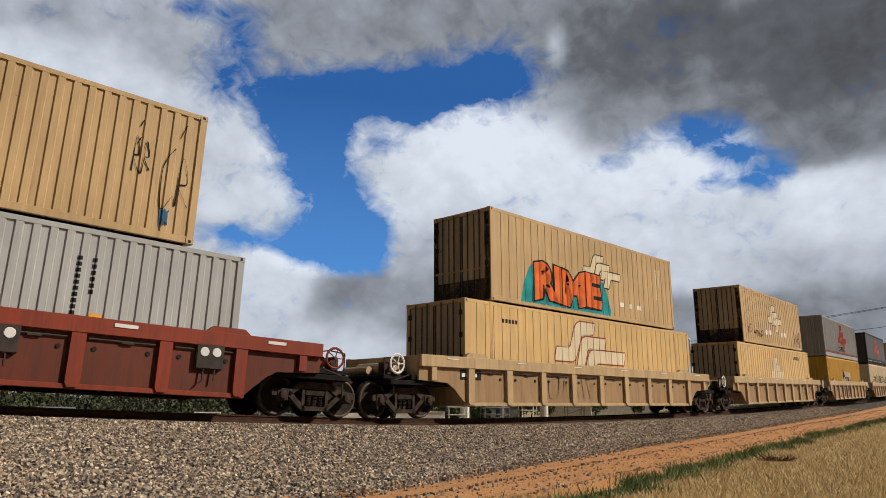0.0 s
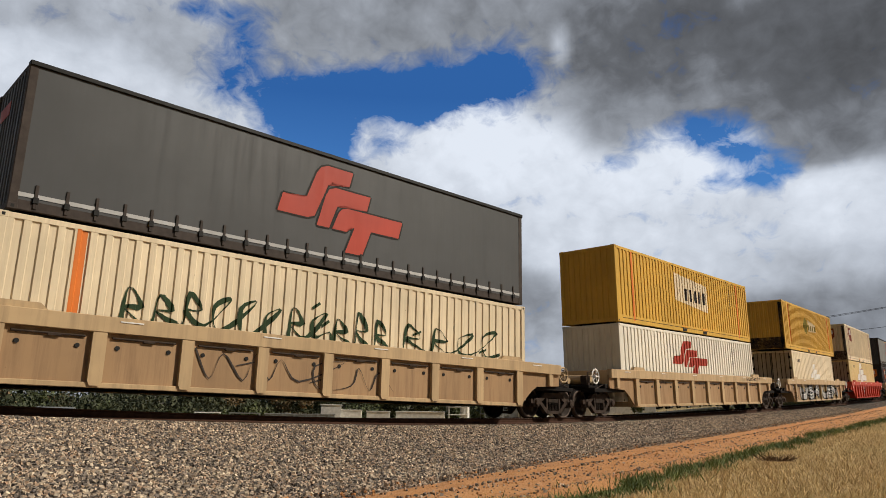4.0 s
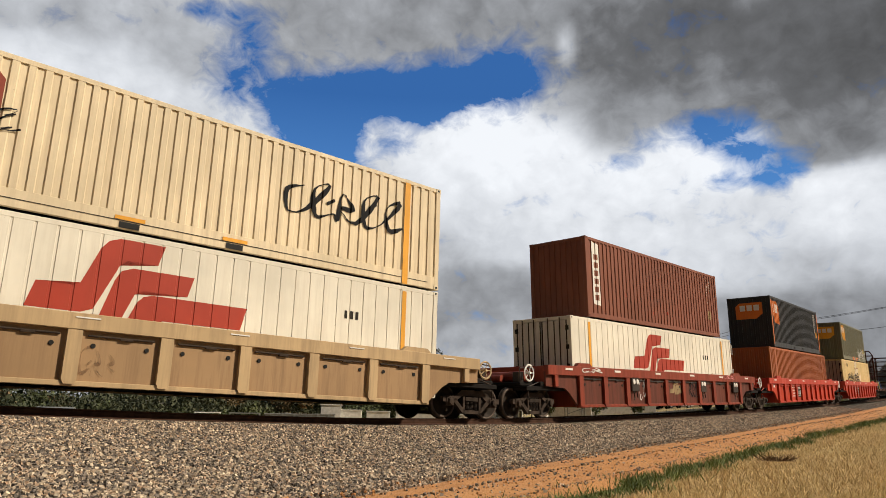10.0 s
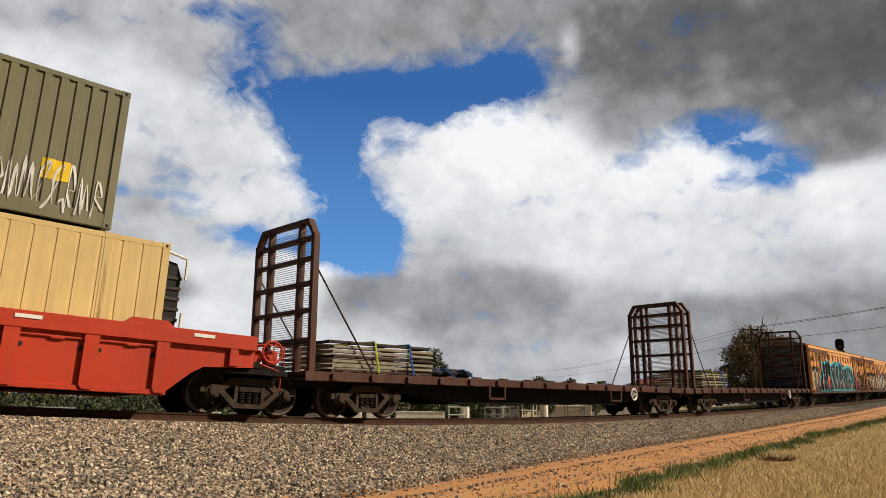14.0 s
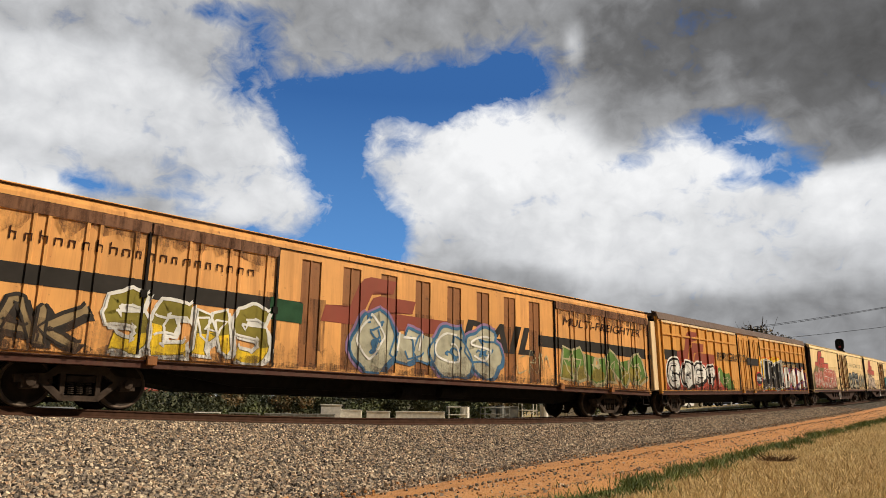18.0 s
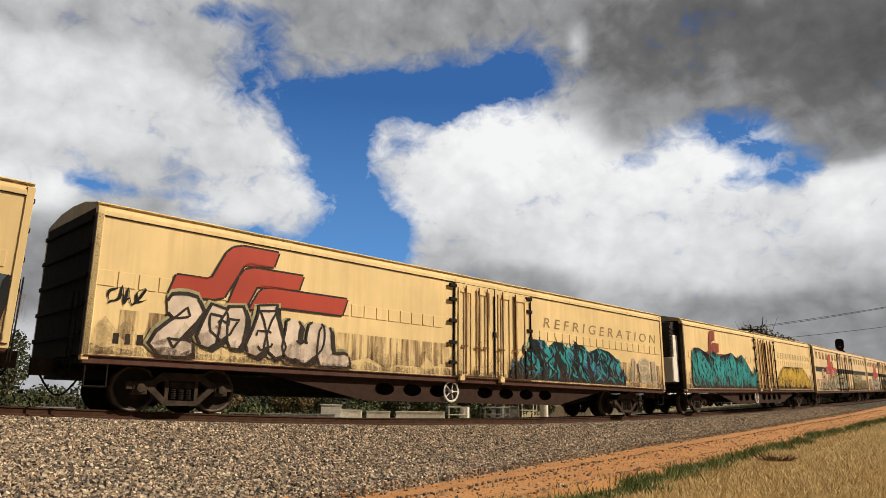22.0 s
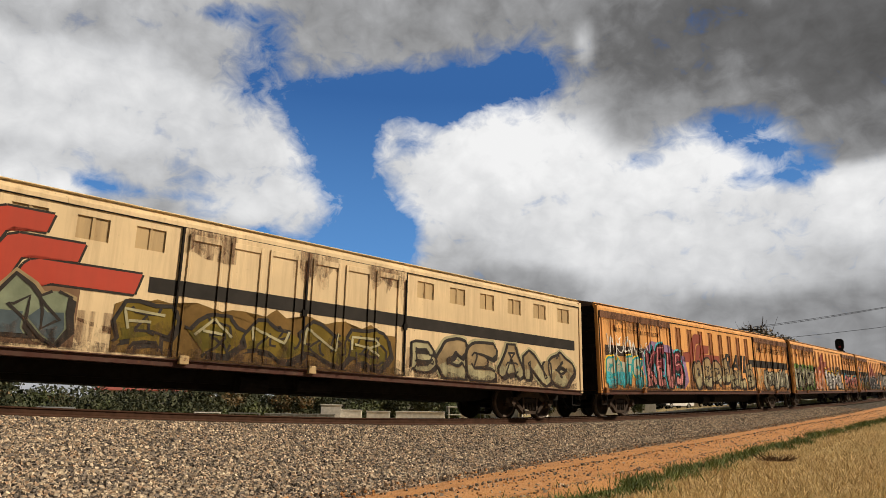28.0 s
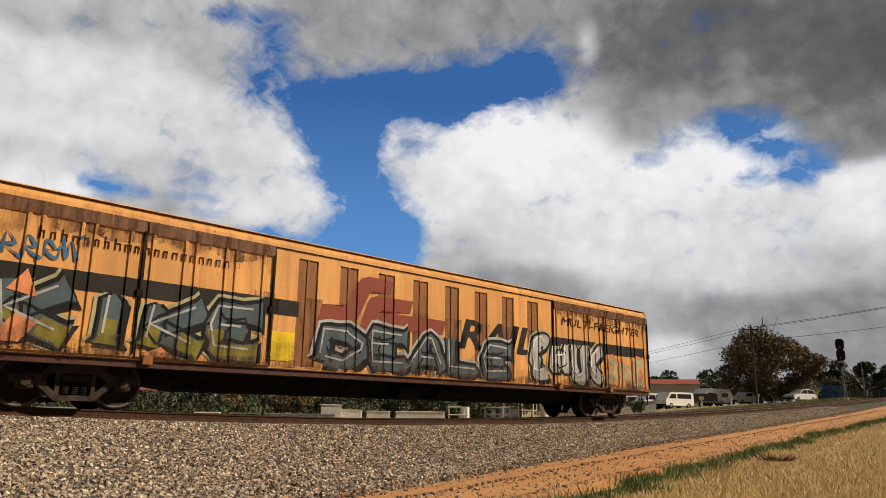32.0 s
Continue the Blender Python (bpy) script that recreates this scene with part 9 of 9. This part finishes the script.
# power pole with crossarms and wires
pp = thing("power_pole", "timber power pole with two crossarms and insulators", "pole")
part("pole", Shape().rod((0, 0, -0.3), (0, 0, 8.9), 0.13, 10, 0.1), BARK, pp)
for z in (6.9, 8.3):
    arm = part("crossarm", Shape().box(-0.06, 0.06, -1.2, 1.2, z, z + 0.12, 0.01), BARK, pp)
    for y in (-1.1, -0.5, 0.5, 1.1):
        part("insulator", Shape().lathe((0, 0, 1), (0, y, z + 0.12), [(0.02, 0), (0.06, 0.04), (0.05, 0.12), (0.02, 0.2)], 8), LIGHT_WALL, arm)
pp.matrix_basis = pose(85.6, 20.4, ground_z(85.6, 20.4), 0, 0, 20)


def wire(a, b, sag, n=16):
    w = thing("power_line", "thin sagging overhead power wire", "wire", "overhead wires")
    pts = [Vector(a).lerp(Vector(b), k / n) - Vector((0, 0, sag * 4 * (k / n) * (1 - k / n))) for k in range(n + 1)]
    part("cable", Shape().tube(pts, 0.02, 4), BLACK, w)


_pz = ground_z(85.6, 20.4)
for dy, z, e, f in ((-1.0, 8.55, (84.9, -3.6, 13.8), (226.0, 129.0, 16.6)), (1.0, 8.55, (84.1, -3.2, 13.6), (225.0, 130.5, 16.6)), (0.0, 7.1, (84.9, -3.3, 11.4), (226.0, 130.0, 14.6))):
    wire((85.6, 20.4 + dy, _pz + z), e, 0.25)
    wire((85.6, 20.4 + dy, _pz + z), f, 1.2)

# railway signal with two heads, crossing mast and boom
sg = thing("railway_signal", "tall railway signal with two black heads on a grey mast", "signal")
part("mast", Shape().rod((0, 0, -0.2), (0, 0, 5.4), 0.06, 10, 0.05), TIN, sg)
part("base", Shape().box(-0.25, 0.25, -0.25, 0.25, -0.2, 0.3, 0.02), LIGHT_WALL, sg)
LAMP_RED = glowing("red_lamp", (0.5, 0.03, 0.03), 0.12)
for z in (5.35, 4.2):
    hd = part("signal_head", Shape().plate([(-0.28, z), (-0.42, z + 0.2), (-0.42, z + 0.95), (-0.25, z + 1.15), (0.25, z + 1.15), (0.42, z + 0.95), (0.42, z + 0.2), (0.28, z)], -0.06, 0.02, "x"), BLACK, sg)
    for q, lit in ((0.3, True), (0.7, False)):
        part("lens", Shape().lathe((-1, 0, 0), (-0.06, 0, z + q), [(0.001, 0.03), (0.1, 0.025), (0.11, 0.0), (0.001, 0.0)], 12), LAMP_RED if lit else GLASS_DARK, hd, "lit red lamp" if lit else "")
        part("hood", Shape().lathe((-1, 0, 0), (-0.06, 0, z + q), [(0.12, 0.0), (0.13, 0.22), (0.14, 0.22), (0.14, 0.0)], 12), BLACK, hd)
part("small_light", Shape().rod((-0.1, 0, 3.75), (0.1, 0, 3.75), 0.2, 10), BLACK, sg)
part("ladder", Shape().tube([(0.3, -0.15, 0), (0.25, -0.15, 4.6)], 0.02).tube([(0.3, 0.15, 0), (0.25, 0.15, 4.6)], 0.02), TIN, sg)
sg.matrix_basis = pose(98.0, 13.4, ground_z(98.0, 13.4)) @ Matrix.Scale(1.12, 4)

bm_ = thing("boom_gate", "raised red and white striped level crossing boom on a grey mast", "boom gate")
part("mast", Shape().rod((0, 0, -0.2), (0, 0, 4.6), 0.07, 10), TIN, bm_)
part("flasher_board", Shape().box(-0.05, 0.05, -0.5, 0.5, 2.6, 2.9, 0.02).box(-0.05, 0.02, -0.4, 0.4, 3.6, 4.4, 0.02), BLACK, bm_)
part("drive_box", Shape().box(-0.25, 0.25, -0.3, 0.1, 0.3, 1.1, 0.03), TIN, bm_)
for k in range(8):
    a, b = k / 8, (k + 1) / 8
    part("stripe", Shape().rod((0.1, -0.1 + 1.6 * a, 0.9 + 3.1 * a), (0.1, -0.1 + 1.6 * b, 0.9 + 3.1 * b), 0.06, 6), WHITE if k % 2 else LOGO_RED, bm_)
part("counterweight", Shape().box(0.0, 0.2, -0.75, -0.4, 0.3, 0.8, 0.03), TIN, bm_)
bm_.matrix_basis = pose(112.0, 13.0, ground_z(112.0, 13.0)) @ Matrix.Scale(1.1, 4)
low_wall("mural_wall", (123.6, 20.2), (123.9, 16.8), 1.9, 0.2, plain("blue_mural", (0.10, 0.22, 0.38), 0.7, 0, 0.5, 1.2), "wall with a blue painted mural beside the road", "wall", 0)
low_wall("sheet_fence", (118, 16.5), (121, 9.5), 1.2, 0.06, SLATE, "dark fence beside the crossing", "fence", 4)
for k, (x, y) in enumerate(((96.0, 26.0), (97.0, 23.0), (101.0, 17.0), (90.0, 27.8))):
    ps = thing("marker_post", "short white marker post beside the road", "post", "roadside posts")
    part("post", Shape().box(-0.06, 0.06, -0.06, 0.06, -0.1, 1.3, 0.01), WHITE, ps)
    part("plate", Shape().box(-0.08, -0.06, -0.3, 0.3, 0.9, 1.3, 0.005), CREAM, ps)
    ps.matrix_basis = pose(x, y, ground_z(x, y))


# ---- grass and weeds on the camera's side ----
def blades(name, ss, dd, hmin, hmax, width, material, label, seed):
    rng = np.random.default_rng(seed)
    n = len(ss)
    px, py = np.interp(ss, _arc, LINE[:, 0]), np.interp(ss, _arc, LINE[:, 1])
    nx, ny = np.interp(ss, _arc, NORMAL[:, 0]), np.interp(ss, _arc, NORMAL[:, 1])
    x, y = px - nx * dd, py - ny * dd
    z = np.interp(ss, _arc, LEVEL) + below(ss) - 0.03 + 0.02 * np.sin(x * 0.7 + 1.3 * np.sin(y * 0.5)) * np.sin(y * 0.9 + 0.6) * (np.abs(dd) > 9) - 0.01
    h = hmin + (hmax - hmin) * rng.random(n) ** 1.5
    a = rng.random(n) * math.tau
    lx, ly = rng.normal(0, 0.55, n) * h, rng.normal(0, 0.55, n) * h
    w = width * (0.6 + 0.8 * rng.random(n))
    v = np.empty((n, 3, 3))
    v[:, 0] = np.stack([x - np.cos(a) * w, y - np.sin(a) * w, z], 1)
    v[:, 1] = np.stack([x + np.cos(a) * w, y + np.sin(a) * w, z], 1)
    v[:, 2] = np.stack([x + lx, y + ly, z + h], 1)
    ob = bulk(name, v.reshape(-1, 3).tolist(), np.arange(3 * n).reshape(-1, 3).tolist(), material, label, "grass")
    return tagged(ob, kind="stuff")


def sow():
    rng = np.random.default_rng(9)
    n = 230000
    ss = 9 + 75 * rng.random(n) ** 2.0
    vv = np.array([verge(s) for s in ss])
    dd = vv + 0.42 + (14 - vv) * rng.random(n)
    blades("dry_grass", ss, dd, 0.03, 0.14, 0.006, leafy("dry_blades", (0.30, 0.19, 0.06), (0.95, 0.73, 0.37)), "short dry yellow grass", 2)
    n = 46000
    ss = 13 + 75 * rng.random(n) ** 1.7
    vv = np.array([verge(s) for s in ss])
    patch = np.sin(ss * 1.9) + np.sin(ss * 0.83 + 1) + np.sin(ss * 4.7) * 0.6
    keep = rng.random(n) < np.clip(0.8 + 0.3 * patch, 0.3, 1)
    ss, vv = ss[keep], vv[keep]
    dd = vv + rng.normal(0.12, 0.24, len(ss)) + 0.12 * np.sin(ss * 2.9)
    blades("green_weeds", ss, dd, 0.03, 0.19, 0.014, leafy("weed_leaves", (0.035, 0.065, 0.013), (0.19, 0.24, 0.055)), "strip of low green weeds along the dirt track", 3)


def sow_far_side():
    rng = np.random.default_rng(21)
    n = 30000
    ss = 8 + 130 * rng.random(n) ** 1.4
    dd = -(3.4 + 3.6 * rng.random(n) ** 1.5)
    blades("far_side_weeds", ss, dd, 0.08, 0.42, 0.02, leafy("far_weed_leaves", (0.07, 0.09, 0.025), (0.24, 0.22, 0.075)), "rough green and straw weeds behind the railway", 8)


sow()
sow_far_side()
tuft = thing("dead_tussock", "small dark heap of dead twigs on dry grass", "tussock")
_rg = random.Random(4)
tw = Shape()
for k in range(90):
    a, r = _rg.uniform(0, math.tau), _rg.uniform(0, 0.34)
    b = a + _rg.uniform(-0.8, 0.8)
    tw.rod((r * math.cos(a), r * math.sin(a), 0.0), (r * math.cos(a) + 0.2 * math.cos(b), r * math.sin(a) + 0.2 * math.sin(b), _rg.uniform(0.05, 0.17)), 0.008, 4, 0.003)
part("twig_heap", tw, plain("dead_twig", (0.09, 0.05, 0.03), 0.9), tuft, kind="stuff")
_p = on_line(26.8, 8.84, 0)
tuft.matrix_basis = pose(_p.x, _p.y, ground_z(_p.x, _p.y) + 0.02)



def motions():
    times = [0.5 * k for k in range(65)]
    for ob, s, half, dx, dz in RIDERS:
        rows = []
        for t in times:
            m = rail_pose(s - train_shift(t), half)
            rows.append((t, m @ pose(dx, 0, dz)))
        walk(ob, rows)
    walk(sky, [(t, pose(0, 0, 0, 0, 0, 1.35 - 2.7 * t / 32)) for t in (0, 16, 32)])


motions()
